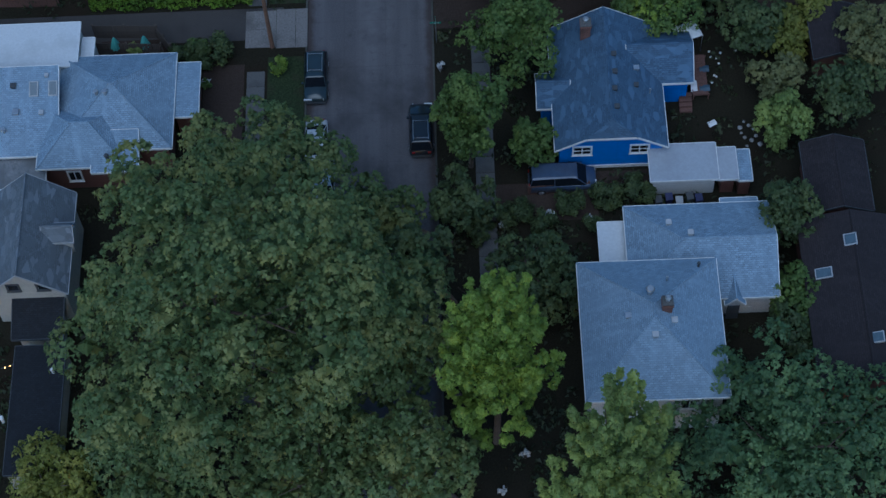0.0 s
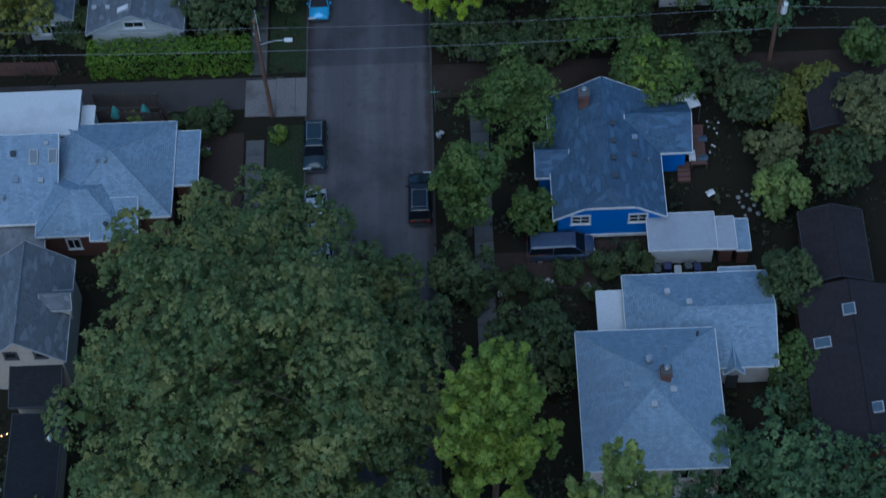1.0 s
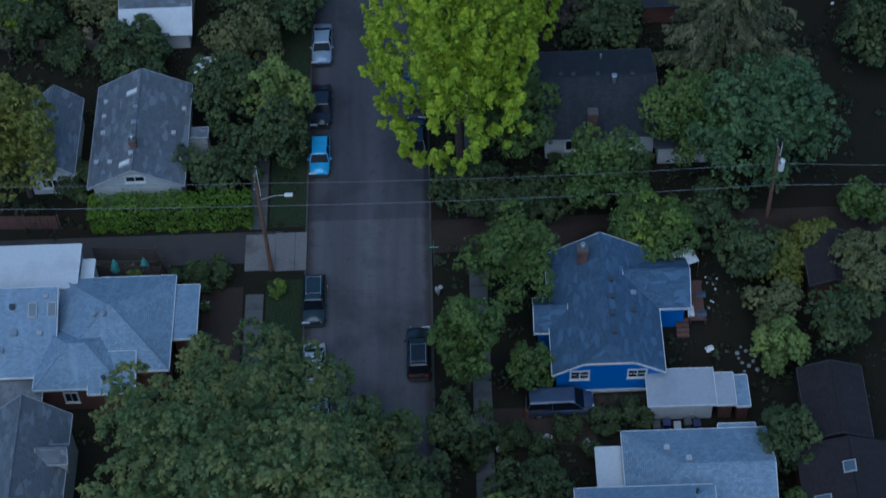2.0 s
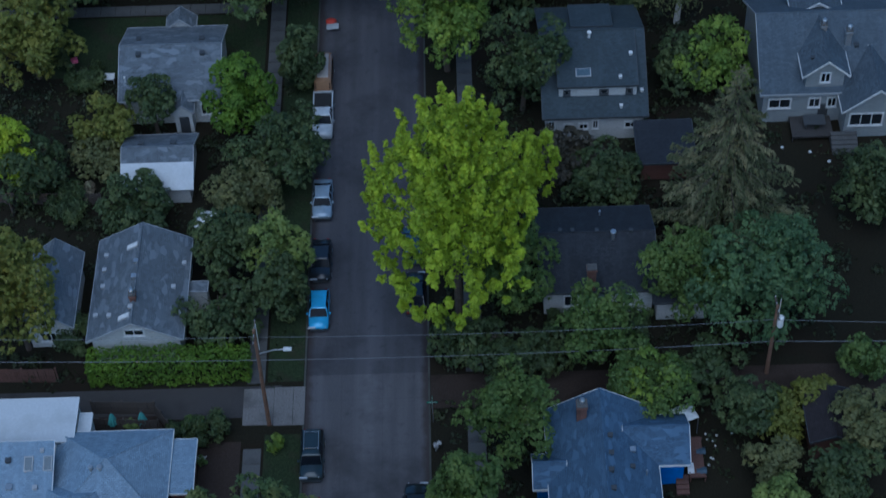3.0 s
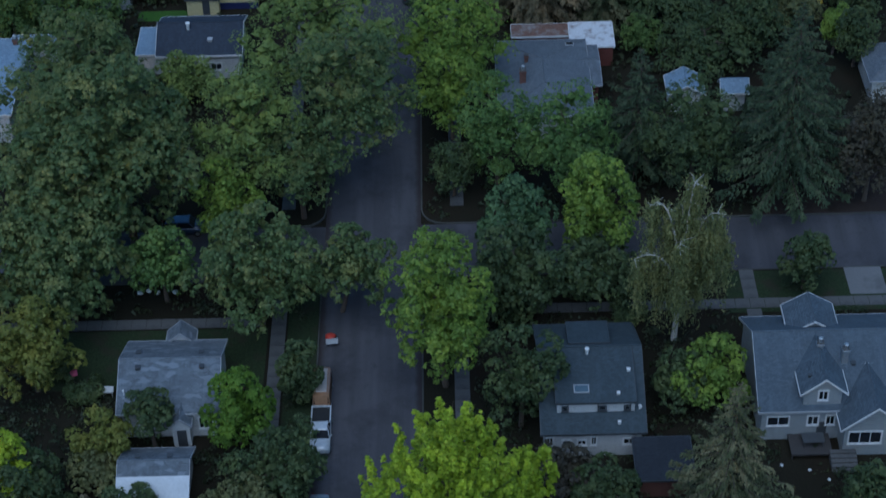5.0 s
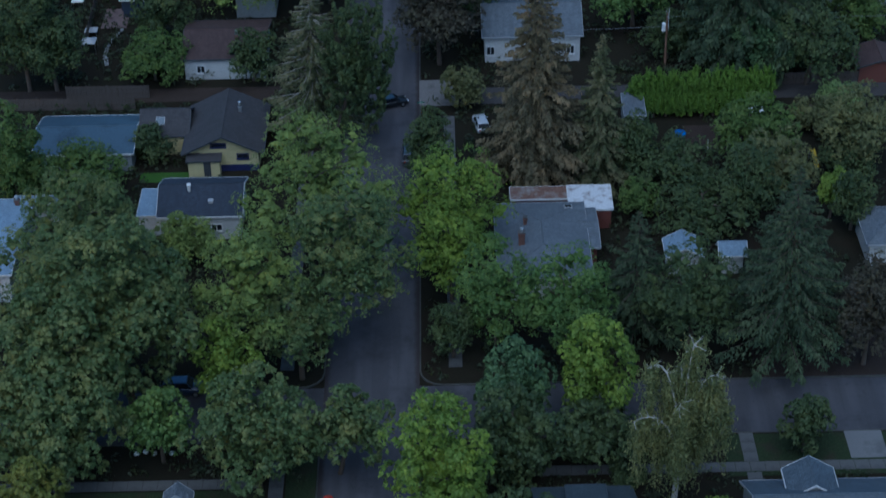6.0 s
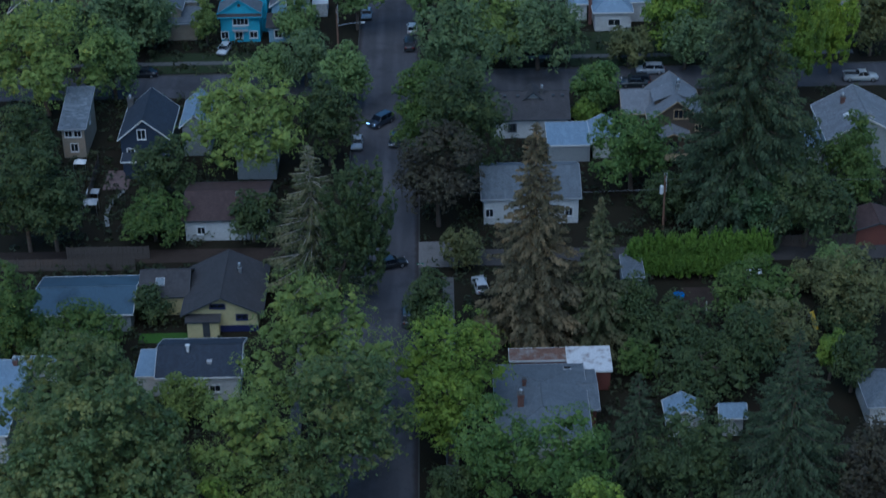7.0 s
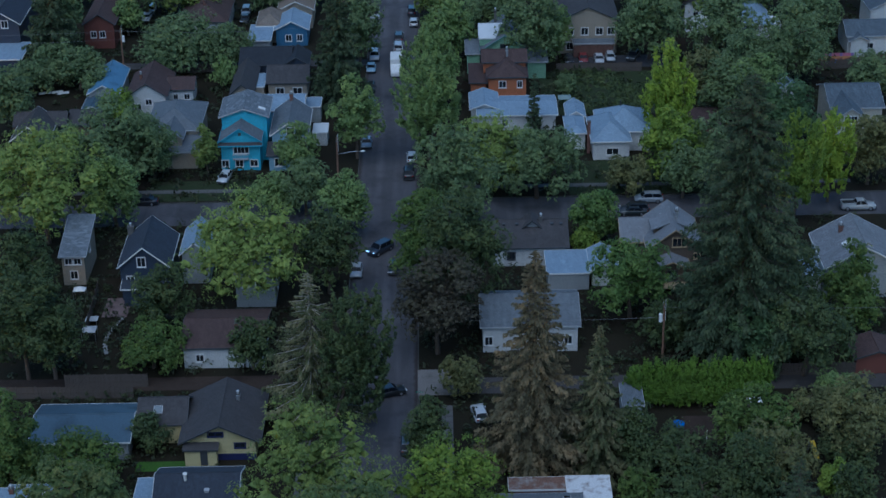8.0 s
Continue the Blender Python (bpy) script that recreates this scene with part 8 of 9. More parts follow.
broad_tree(-30.2, 180.6, 3.2, 2.6, 3.0, LEAF['olive'], 'olive green tree against a white house', size=0.27, lobe=0.18)
broad_tree(-41.5, 177.3, 6.4, 5.6, 7.8, LEAF['maple'], 'broad maple in front of houses', size=0.27, lobe=0.13)
broad_tree(27.5, 237.6, 5.67, 5.16, 6.16, LEAF['fresh'], 'mid-green tree with a full leafy crown', size=0.33, lobe=0.15)
conifer(41.3, 226.3, 41.2, 9.4, LEAF['fir'], 'very tall dark fir', size=0.49, droop=0.3, sparse=1.1, whorl=0.42, narrow=0.9)
broad_tree(43.4, 231.5, 5.6, 6.09, 6.59, LEAF['dark'], 'dark tree under a tall fir', size=0.33, lobe=0.15)
broad_tree(37.0, 229.6, 3.18, 4.15, 4.65, LEAF['dark'], 'deep green tree with a full leafy crown', size=0.33, lobe=0.19)
broad_tree(49.1, 233.2, 4.03, 6.9, 7.4, LEAF['dark'], 'dark tree under a tall fir', size=0.33, lobe=0.17)
conifer(37.8, 228.1, 13.4, 2.93, LEAF['fir'], 'dark green fir with hanging boughs', size=0.49, droop=0.3)
broad_tree(49.2, 219.7, 5.79, 5.29, 6.09, LEAF['dark'], 'deep green tree with a full leafy crown', size=0.32, lobe=0.15)
broad_tree(43.4, 220.8, 3.86, 4.83, 5.63, LEAF['blue'], 'blue-green tree with a full leafy crown', size=0.32, lobe=0.18)
broad_tree(58.4, 235.7, 3.69, 5.17, 5.97, LEAF['mid'], 'mid-green tree with a full leafy crown', size=0.34, lobe=0.18)
broad_tree(58.5, 229.6, 2.82, 3.8, 4.6, LEAF['mid'], 'mid-green tree with a full leafy crown', size=0.33, lobe=0.2)
broad_tree(39.3, 200.9, 4.68, 3.68, 4.28, LEAF['mid'], 'mid-green tree with a full leafy crown', size=0.3, lobe=0.16)
broad_tree(40.4, 192.6, 4.9, 3.38, 3.98, LEAF['grey'], 'grey-green tree with a full leafy crown', size=0.29, lobe=0.16)
broad_tree(28.6, 193.9, 4.89, 2.69, 3.29, LEAF['dark'], 'deep green tree with a full leafy crown', size=0.29, lobe=0.16)
broad_tree(30.4, 183.8, 5.05, 2.96, 3.36, LEAF['dark'], 'deep green shrub with dense low leaves', size=0.28, lobe=0.16)
broad_tree(51.9, 198.9, 4.32, 4.8, 5.6, LEAF['grey'], 'grey-green tree with a full leafy crown', size=0.3, lobe=0.17)
conifer(38.3, 168.8, 18.7, 7.06, LEAF['fir'], 'dark fir beside the street', size=0.4, droop=0.4)
broad_tree(46.4, 187.0, 1.6, 3.0, 4.0, LEAF['bright'], 'lime coloured narrow tree', size=0.28, lobe=0.23)
broad_tree(48.4, 184.3, 2.39, 3.31, 4.21, LEAF['dark'], 'deep green tree with a full leafy crown', size=0.28, lobe=0.22)
broad_tree(0.7, 161.1, 2.32, 3.39, 3.99, LEAF['dark'], 'dark young street tree', size=0.25, lobe=0.22)
broad_tree(23.5, 187.9, 2.39, 1.89, 2.49, LEAF['mid'], 'mid-green tree with a full leafy crown', size=0.28, lobe=0.22)
broad_tree(-1.6, 197.6, 2.8, 4.17, 5.17, LEAF['dark'], 'dark tree beside the kerb', size=0.29, lobe=0.2)
broad_tree(23.5, 196.4, 2.45, 4.68, 5.28, LEAF['dark'], 'deep green shrub with dense low leaves', size=0.29, lobe=0.21)
broad_tree(36.2, 187.4, 4.1, 4.1, 4.9, LEAF['dark'], 'deep green tree with a full leafy crown', size=0.28, lobe=0.17)
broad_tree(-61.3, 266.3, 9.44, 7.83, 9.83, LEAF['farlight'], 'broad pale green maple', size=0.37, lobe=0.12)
broad_tree(-51.5, 272.4, 4.57, 5.63, 6.53, LEAF['hazemid'], 'mid-green tree with a full leafy crown', size=0.37, lobe=0.17)
broad_tree(-53.0, 289.3, 7.68, 6.56, 7.46, LEAF['hazedark'], 'deep green street tree with a full leafy crown', size=0.39, lobe=0.14)
broad_tree(-63.9, 290.5, 5.35, 4.2, 5.1, LEAF['hazedark'], 'deep green tree with a full leafy crown', size=0.4, lobe=0.16)
broad_tree(-47.9, 291.9, 4.36, 4.36, 5.26, LEAF['hazedark'], 'deep green tree with a full leafy crown', size=0.4, lobe=0.17)
broad_tree(-1.1, 297.8, 5.62, 7.8, 9.8, LEAF['hazemid'], 'tall green street tree with feathery crown', size=0.4, upright=0.3, lobe=0.15)
broad_tree(-0.4, 323.9, 5.02, 6.65, 7.55, LEAF['hazemid'], 'mid-green street tree with a full leafy crown', size=0.43, upright=0.3, lobe=0.16)
broad_tree(0.8, 350.7, 3.82, 4.07, 4.97, LEAF['hazemid'], 'green street tree with upright plumes', size=0.46, upright=0.3, lobe=0.18)
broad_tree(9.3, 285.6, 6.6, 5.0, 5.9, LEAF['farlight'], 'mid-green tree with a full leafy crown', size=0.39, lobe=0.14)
broad_tree(16.5, 280.6, 6.94, 5.27, 6.17, LEAF['hazedark'], 'deep green tree with a full leafy crown', size=0.38, lobe=0.14)
broad_tree(2.5, 267.4, 6.36, 8.21, 9.11, LEAF['hazedark'], 'deep green street tree with a full leafy crown', size=0.36, lobe=0.15)
broad_tree(-1.8, 258.9, 2.93, 4.74, 6.74, LEAF['mid'], 'green street tree over the kerb', size=0.35, lobe=0.2)
broad_tree(22.6, 258.4, 1.9, 1.9, 2.2, LEAF['bright'], 'small bright green tree between two houses', size=0.34, lobe=0.25)
conifer(17.5, 308.2, 11.8, 1.25, LEAF['fir'], 'narrow dark green cypress beside a white building', size=0.5, droop=0.1, narrow=1.2)
broad_tree(40.3, 299.3, 4.12, 9.06, 9.46, LEAF['farlime'], 'yellow-lime tree with a full leafy crown', size=0.4, upright=0.6, lobe=0.17)
broad_tree(39.2, 285.4, 4.91, 5.78, 6.78, LEAF['bright'], 'bright green tree with a full leafy crown', size=0.39, lobe=0.16)
broad_tree(40.4, 279.6, 3.72, 4.27, 5.17, LEAF['hazedark'], 'deep green tree with a full leafy crown', size=0.38, lobe=0.18)
broad_tree(47.1, 313.3, 4.61, 5.76, 7.26, LEAF['grey'], 'grey-green tree with a full leafy crown', size=0.42, lobe=0.17)
broad_tree(63.7, 277.0, 3.36, 7.39, 7.79, LEAF['farlime'], 'yellow-lime tree with a full leafy crown', size=0.38, upright=0.6, lobe=0.19)
broad_tree(56.8, 269.6, 4.08, 8.17, 9.07, LEAF['bright'], 'green tree behind a fir', size=0.37, upright=0.3, lobe=0.17)
broad_tree(71.6, 283.7, 3.83, 5.99, 6.89, LEAF['grey'], 'grey-green tree with a full leafy crown', size=0.39, lobe=0.18)
broad_tree(31.4, 281.3, 3.74, 2.6, 3.6, LEAF['grey'], 'pale small street tree', size=0.38, lobe=0.18)
broad_tree(24.6, 261.9, 3.68, 4.0, 4.9, LEAF['fresh'], 'mid-green tree with a full leafy crown', size=0.36, lobe=0.18)
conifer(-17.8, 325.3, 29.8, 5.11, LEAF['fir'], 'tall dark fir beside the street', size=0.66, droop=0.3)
broad_tree(-13.6, 298.8, 4.09, 6.07, 8.07, LEAF['hazemid'], 'mid-green street tree with a full leafy crown', size=0.4, lobe=0.17)
broad_tree(-14.6, 346.6, 4.22, 6.89, 7.79, LEAF['hazedark'], 'deep green street tree with a full leafy crown', size=0.46, lobe=0.17)
broad_tree(-14.2, 266.6, 3.99, 5.03, 5.93, LEAF['hazemid'], 'mid-green street tree with a full leafy crown', size=0.36, lobe=0.18)
broad_tree(-23.6, 292.6, 3.37, 3.92, 4.52, LEAF['hazemid'], 'green tree by a house', size=0.39, lobe=0.19)
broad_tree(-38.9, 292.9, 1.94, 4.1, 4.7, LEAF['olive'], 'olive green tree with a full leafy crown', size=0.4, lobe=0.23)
broad_tree(-21.2, 275.7, 4.11, 4.11, 5.01, LEAF['hazedark'], 'deep green tree with a full leafy crown', size=0.37, lobe=0.17)
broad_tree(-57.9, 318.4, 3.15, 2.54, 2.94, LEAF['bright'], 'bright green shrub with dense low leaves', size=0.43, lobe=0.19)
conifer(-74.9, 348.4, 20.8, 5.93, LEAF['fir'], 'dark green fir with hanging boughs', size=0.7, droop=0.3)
broad_tree(-67.6, 335.4, 4.4, 3.14, 4.04, LEAF['hazedark'], 'deep green tree with a full leafy crown', size=0.45, lobe=0.17)
broad_tree(-49.3, 345.0, 8.38, 4.61, 5.51, LEAF['hazedark'], 'dark trees along the alley', size=0.46, lobe=0.13)
broad_tree(-63.0, 367.1, 3.33, 3.33, 4.23, LEAF['hazemid'], 'mid-green tree with a full leafy crown', size=0.49, lobe=0.19)
broad_tree(-40.7, 346.7, 4.48, 3.85, 4.75, LEAF['hazedark'], 'deep green tree with a full leafy crown', size=0.46, lobe=0.17)
broad_tree(-74.0, 355.9, 4.06, 7.18, 8.08, LEAF['hazedark'], 'deep green tree with a full leafy crown', size=0.48, lobe=0.17)
broad_tree(-40.2, 334.6, 2.17, 2.78, 3.28, LEAF['hazemid'], 'mid-green tree with a full leafy crown', size=0.45, lobe=0.22)
broad_tree(18.8, 342.1, 6.59, 7.8, 8.7, LEAF['hazedark'], 'deep green tree with a full leafy crown', size=0.45, lobe=0.14)
broad_tree(24.1, 347.8, 2.79, 5.22, 6.12, LEAF['hazemid'], 'mid-green tree with a full leafy crown', size=0.46, lobe=0.2)
broad_tree(11.9, 364.8, 5.83, 4.52, 5.42, LEAF['hazedark'], 'deep green tree with a full leafy crown', size=0.48, lobe=0.15)
broad_tree(3.6, 349.2, 4.47, 5.71, 6.61, LEAF['hazemid'], 'mid-green street tree with a full leafy crown', size=0.46, lobe=0.17)
broad_tree(42.3, 347.3, 6.16, 6.78, 7.68, LEAF['hazedark'], 'deep green tree with a full leafy crown', size=0.46, lobe=0.15)
broad_tree(56.4, 345.2, 6.72, 6.09, 6.99, LEAF['hazedark'], 'deep green tree with a full leafy crown', size=0.46, lobe=0.14)
broad_tree(66.3, 330.4, 7.57, 7.57, 8.47, LEAF['hazedark'], 'deep green tree with a full leafy crown', size=0.44, lobe=0.14)
broad_tree(57.3, 323.2, 5.82, 5.82, 6.72, LEAF['hazedark'], 'deep green tree with a full leafy crown', size=0.43, lobe=0.15)
broad_tree(58.2, 315.6, 4.15, 5.32, 6.22, LEAF['hazemid'], 'mid-green tree with a full leafy crown', size=0.43, lobe=0.17)
broad_tree(75.4, 352.1, 5.18, 5.18, 6.08, LEAF['hazedark'], 'deep green tree with a full leafy crown', size=0.47, lobe=0.16)
broad_tree(52.1, 309.1, 4.57, 5.72, 6.62, LEAF['hazedark'], 'deep green tree with a full leafy crown', size=0.42, lobe=0.17)
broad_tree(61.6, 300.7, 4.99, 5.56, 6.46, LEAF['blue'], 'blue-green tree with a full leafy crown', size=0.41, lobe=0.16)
broad_tree(80.6, 321.6, 4.28, 4.28, 4.68, LEAF['hazedark'], 'deep green shrub with dense low leaves', size=0.44, lobe=0.17)
broad_tree(-75.5, 311.7, 3.63, 6.49, 6.89, LEAF['hazedark'], 'deep green shrub with dense low leaves', size=0.43, lobe=0.18)
broad_tree(-87.8, 383.3, 6.48, 6.48, 7.38, LEAF['hazedark'], 'deep green tree with a full leafy crown', size=0.51, lobe=0.14)
broad_tree(-78.7, 385.0, 6.47, 6.47, 7.37, LEAF['hazemid'], 'mid-green tree with a full leafy crown', size=0.51, lobe=0.14)
broad_tree(-60.8, 379.6, 6.35, 6.35, 7.25, LEAF['hazedark'], 'deep green tree with a full leafy crown', size=0.5, lobe=0.15)
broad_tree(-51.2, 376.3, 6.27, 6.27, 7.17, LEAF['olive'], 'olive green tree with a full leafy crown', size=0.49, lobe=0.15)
broad_tree(-34.5, 379.4, 6.29, 6.29, 7.19, LEAF['hazedark'], 'deep green tree with a full leafy crown', size=0.5, lobe=0.15)
broad_tree(-25.5, 382.6, 6.33, 6.33, 7.23, LEAF['hazemid'], 'mid-green tree with a full leafy crown', size=0.5, lobe=0.15)
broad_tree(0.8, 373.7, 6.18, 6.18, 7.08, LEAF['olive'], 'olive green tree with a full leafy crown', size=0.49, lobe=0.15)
broad_tree(17.8, 375.2, 6.21, 6.21, 7.11, LEAF['hazedark'], 'deep green tree with a full leafy crown', size=0.49, lobe=0.15)
broad_tree(27.1, 379.3, 6.28, 6.28, 7.18, LEAF['hazemid'], 'mid-green tree with a full leafy crown', size=0.5, lobe=0.15)
broad_tree(44.0, 376.7, 6.27, 6.27, 7.17, LEAF['hazedark'], 'deep green tree with a full leafy crown', size=0.49, lobe=0.15)
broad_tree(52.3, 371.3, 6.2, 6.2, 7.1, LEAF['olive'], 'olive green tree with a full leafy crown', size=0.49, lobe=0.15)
broad_tree(69.1, 370.9, 6.24, 6.24, 7.14, LEAF['hazedark'], 'deep green tree with a full leafy crown', size=0.49, lobe=0.15)
broad_tree(78.9, 375.3, 6.33, 6.33, 7.23, LEAF['hazemid'], 'mid-green tree with a full leafy crown', size=0.5, lobe=0.15)
broad_tree(95.7, 374.5, 6.38, 6.38, 7.28, LEAF['hazedark'], 'deep green tree with a full leafy crown', size=0.5, lobe=0.15)
hedge(-31.2, 93.9, -17.8, 96.1, 2.7, LEAF['hedge'], 'tall clipped bright green hedge beside the alley')
broad_tree(25.5, 213.2, 1.35, 2.64, 2.64, LEAF['cedar'], 'bright green cedar in a tall hedge row', size=0.3, lobe=0.3, egg=0.4, upright=0.4, name='hedge_cedar', category='hedge')
broad_tree(27.1, 213.5, 1.35, 2.84, 2.84, LEAF['cedar'], 'bright green cedar in a tall hedge row', size=0.3, lobe=0.3, egg=0.4, upright=0.4, name='hedge_cedar', category='hedge')
broad_tree(28.6, 213.3, 1.35, 3.04, 3.04, LEAF['cedar'], 'bright green cedar in a tall hedge row', size=0.3, lobe=0.3, egg=0.4, upright=0.4, name='hedge_cedar', category='hedge')
broad_tree(30.2, 213.6, 1.35, 2.64, 2.64, LEAF['cedar'], 'bright green cedar in a tall hedge row', size=0.3, lobe=0.3, egg=0.4, upright=0.4, name='hedge_cedar', category='hedge')
broad_tree(31.7, 213.4, 1.35, 2.84, 2.84, LEAF['cedar'], 'bright green cedar in a tall hedge row', size=0.3, lobe=0.3, egg=0.4, upright=0.4, name='hedge_cedar', category='hedge')
broad_tree(33.3, 213.7, 1.35, 3.04, 3.04, LEAF['cedar'], 'bright green cedar in a tall hedge row', size=0.3, lobe=0.3, egg=0.4, upright=0.4, name='hedge_cedar', category='hedge')
broad_tree(34.9, 213.5, 1.35, 2.64, 2.64, LEAF['cedar'], 'bright green cedar in a tall hedge row', size=0.3, lobe=0.3, egg=0.4, upright=0.4, name='hedge_cedar', category='hedge')
broad_tree(36.4, 213.8, 1.35, 2.84, 2.84, LEAF['cedar'], 'bright green cedar in a tall hedge row', size=0.3, lobe=0.3, egg=0.4, upright=0.4, name='hedge_cedar', category='hedge')
broad_tree(38.0, 213.6, 1.35, 3.04, 3.04, LEAF['cedar'], 'bright green cedar in a tall hedge row', size=0.3, lobe=0.3, egg=0.4, upright=0.4, name='hedge_cedar', category='hedge')
broad_tree(39.5, 213.9, 1.35, 2.64, 2.64, LEAF['cedar'], 'bright green cedar in a tall hedge row', size=0.3, lobe=0.3, egg=0.4, upright=0.4, name='hedge_cedar', category='hedge')
broad_tree(41.1, 213.7, 1.35, 2.84, 2.84, LEAF['cedar'], 'bright green cedar in a tall hedge row', size=0.3, lobe=0.3, egg=0.4, upright=0.4, name='hedge_cedar', category='hedge')
broad_tree(42.7, 214.0, 1.35, 3.04, 3.04, LEAF['cedar'], 'bright green cedar in a tall hedge row', size=0.3, lobe=0.3, egg=0.4, upright=0.4, name='hedge_cedar', category='hedge')
broad_tree(26.3, 211.9, 1.20, 1.44, 1.44, LEAF['cedar'], 'lower bright green cedar in a hedge row', size=0.3, lobe=0.3, egg=0.4, upright=0.4, name='hedge_cedar', category='hedge')
broad_tree(27.8, 211.9, 1.20, 1.76, 1.76, LEAF['cedar'], 'lower bright green cedar in a hedge row', size=0.3, lobe=0.3, egg=0.4, upright=0.4, name='hedge_cedar', category='hedge')
broad_tree(29.4, 211.9, 1.20, 1.60, 1.60, LEAF['cedar'], 'lower bright green cedar in a hedge row', size=0.3, lobe=0.3, egg=0.4, upright=0.4, name='hedge_cedar', category='hedge')
broad_tree(31.0, 211.9, 1.20, 1.44, 1.44, LEAF['cedar'], 'lower bright green cedar in a hedge row', size=0.3, lobe=0.3, egg=0.4, upright=0.4, name='hedge_cedar', category='hedge')
broad_tree(32.5, 211.9, 1.20, 1.76, 1.76, LEAF['cedar'], 'lower bright green cedar in a hedge row', size=0.3, lobe=0.3, egg=0.4, upright=0.4, name='hedge_cedar', category='hedge')
broad_tree(34.1, 211.9, 1.20, 1.60, 1.60, LEAF['cedar'], 'lower bright green cedar in a hedge row', size=0.3, lobe=0.3, egg=0.4, upright=0.4, name='hedge_cedar', category='hedge')
broad_tree(35.6, 211.9, 1.20, 1.44, 1.44, LEAF['cedar'], 'lower bright green cedar in a hedge row', size=0.3, lobe=0.3, egg=0.4, upright=0.4, name='hedge_cedar', category='hedge')
broad_tree(37.2, 211.9, 1.20, 1.76, 1.76, LEAF['cedar'], 'lower bright green cedar in a hedge row', size=0.3, lobe=0.3, egg=0.4, upright=0.4, name='hedge_cedar', category='hedge')
broad_tree(38.8, 211.9, 1.20, 1.60, 1.60, LEAF['cedar'], 'lower bright green cedar in a hedge row', size=0.3, lobe=0.3, egg=0.4, upright=0.4, name='hedge_cedar', category='hedge')
broad_tree(40.3, 211.9, 1.20, 1.44, 1.44, LEAF['cedar'], 'lower bright green cedar in a hedge row', size=0.3, lobe=0.3, egg=0.4, upright=0.4, name='hedge_cedar', category='hedge')
broad_tree(41.9, 211.9, 1.20, 1.76, 1.76, LEAF['cedar'], 'lower bright green cedar in a hedge row', size=0.3, lobe=0.3, egg=0.4, upright=0.4, name='hedge_cedar', category='hedge')
broad_tree(45.0, 286.3, 3.99, 5.41, 5.81, LEAF['hazedark'], 'dark tree behind a poplar', size=0.39, lobe=0.18)
broad_tree(47.7, 276.0, 4.62, 5.16, 5.56, LEAF['hazedark'], 'deep green tree with a full leafy crown', size=0.38, lobe=0.17)
broad_tree(-75.9, 333.0, 3.85, 2.97, 3.37, LEAF['hazedark'], 'deep green tree with a full leafy crown', size=0.45, lobe=0.18)
broad_tree(-63.1, 329.7, 2.82, 2.82, 3.22, LEAF['hazedark'], 'deep green tree with a full leafy crown', size=0.44, lobe=0.2)
broad_tree(-73.1, 341.7, 4.49, 3.21, 3.61, LEAF['hazedark'], 'deep green tree with a full leafy crown', size=0.46, lobe=0.17)
broad_tree(-26.8, 277.0, 3.69, 2.55, 3.05, LEAF['hazemid'], 'mid-green street tree with a full leafy crown', size=0.38, lobe=0.18)
broad_tree(24.5, 329.4, 1.93, 1.43, 1.73, LEAF['hazedark'], 'deep green bush with dense low leaves', size=0.44, lobe=0.23)
broad_tree(3.0, 215.7, 2.63, 2.63, 2.93, LEAF['grey'], 'grey-green shrub with dense low leaves', size=0.31, lobe=0.21)
broad_tree(31.4, 227.9, 3.16, 3.16, 3.46, LEAF['dark'], 'deep green bush with dense low leaves', size=0.32, lobe=0.19)
broad_tree(37.5, 226.3, 3.15, 2.09, 2.39, LEAF['dark'], 'deep green bush with dense low leaves', size=0.32, lobe=0.19)
broad_tree(48.2, 207.7, 3.36, 1.85, 2.15, LEAF['grey'], 'grey-green bush with dense low leaves', size=0.31, lobe=0.19)
broad_tree(50.4, 196.6, 3.24, 1.78, 2.08, LEAF['dark'], 'deep green bush with dense low leaves', size=0.29, lobe=0.19)
broad_tree(52.0, 212.3, 3.04, 1.67, 1.97, LEAF['hazemid'], 'mid-green bush with dense low leaves', size=0.31, lobe=0.2)
broad_tree(2.4, 95.2, 2.82, 1.55, 1.85, LEAF['dark'], 'dark shrubs beside the alley', size=0.24, lobe=0.2)
broad_tree(-0.4, 96.6, 2.13, 1.44, 1.74, LEAF['dark'], 'deep green shrub with dense low leaves', size=0.24, lobe=0.23)
broad_tree(6.6, 95.3, 2.36, 1.3, 1.6, LEAF['dark'], 'deep green shrub with dense low leaves', size=0.24, lobe=0.22)
broad_tree(19.9, 92.9, 2.82, 1.55, 1.85, LEAF['dark'], 'deep green shrub with dense low leaves', size=0.24, lobe=0.2)
broad_tree(32.8, 92.7, 1.9, 1.9, 2.2, LEAF['mid'], 'mid-green bush with dense low leaves', size=0.24, lobe=0.24)
broad_tree(14.2, 96.1, 1.42, 1.42, 1.72, LEAF['dark'], 'deep green bush with dense low leaves', size=0.24, lobe=0.24)


# ---------------------------------------------------------------- vehicles in place
car('suv', -12.41, 86.09, 180, (0.03, 0.045, 0.05), 'dark green estate car with roof rails parked at the kerb', racks=True)
car('suv', -4.04, 80.65, 0, (0.02, 0.024, 0.028), 'black car with roof rails parked at the kerb', racks=True)
car('sedan', -12.31, 79.61, 180, (0.6, 0.61, 0.62), 'white car half hidden under a maple')
car('sedan', -11.75, 75.93, 180, (0.55, 0.57, 0.6), 'silver car under a maple')
car('van', 6.83, 75.53, -90, (0.06, 0.085, 0.14), 'dark blue minivan in a driveway')
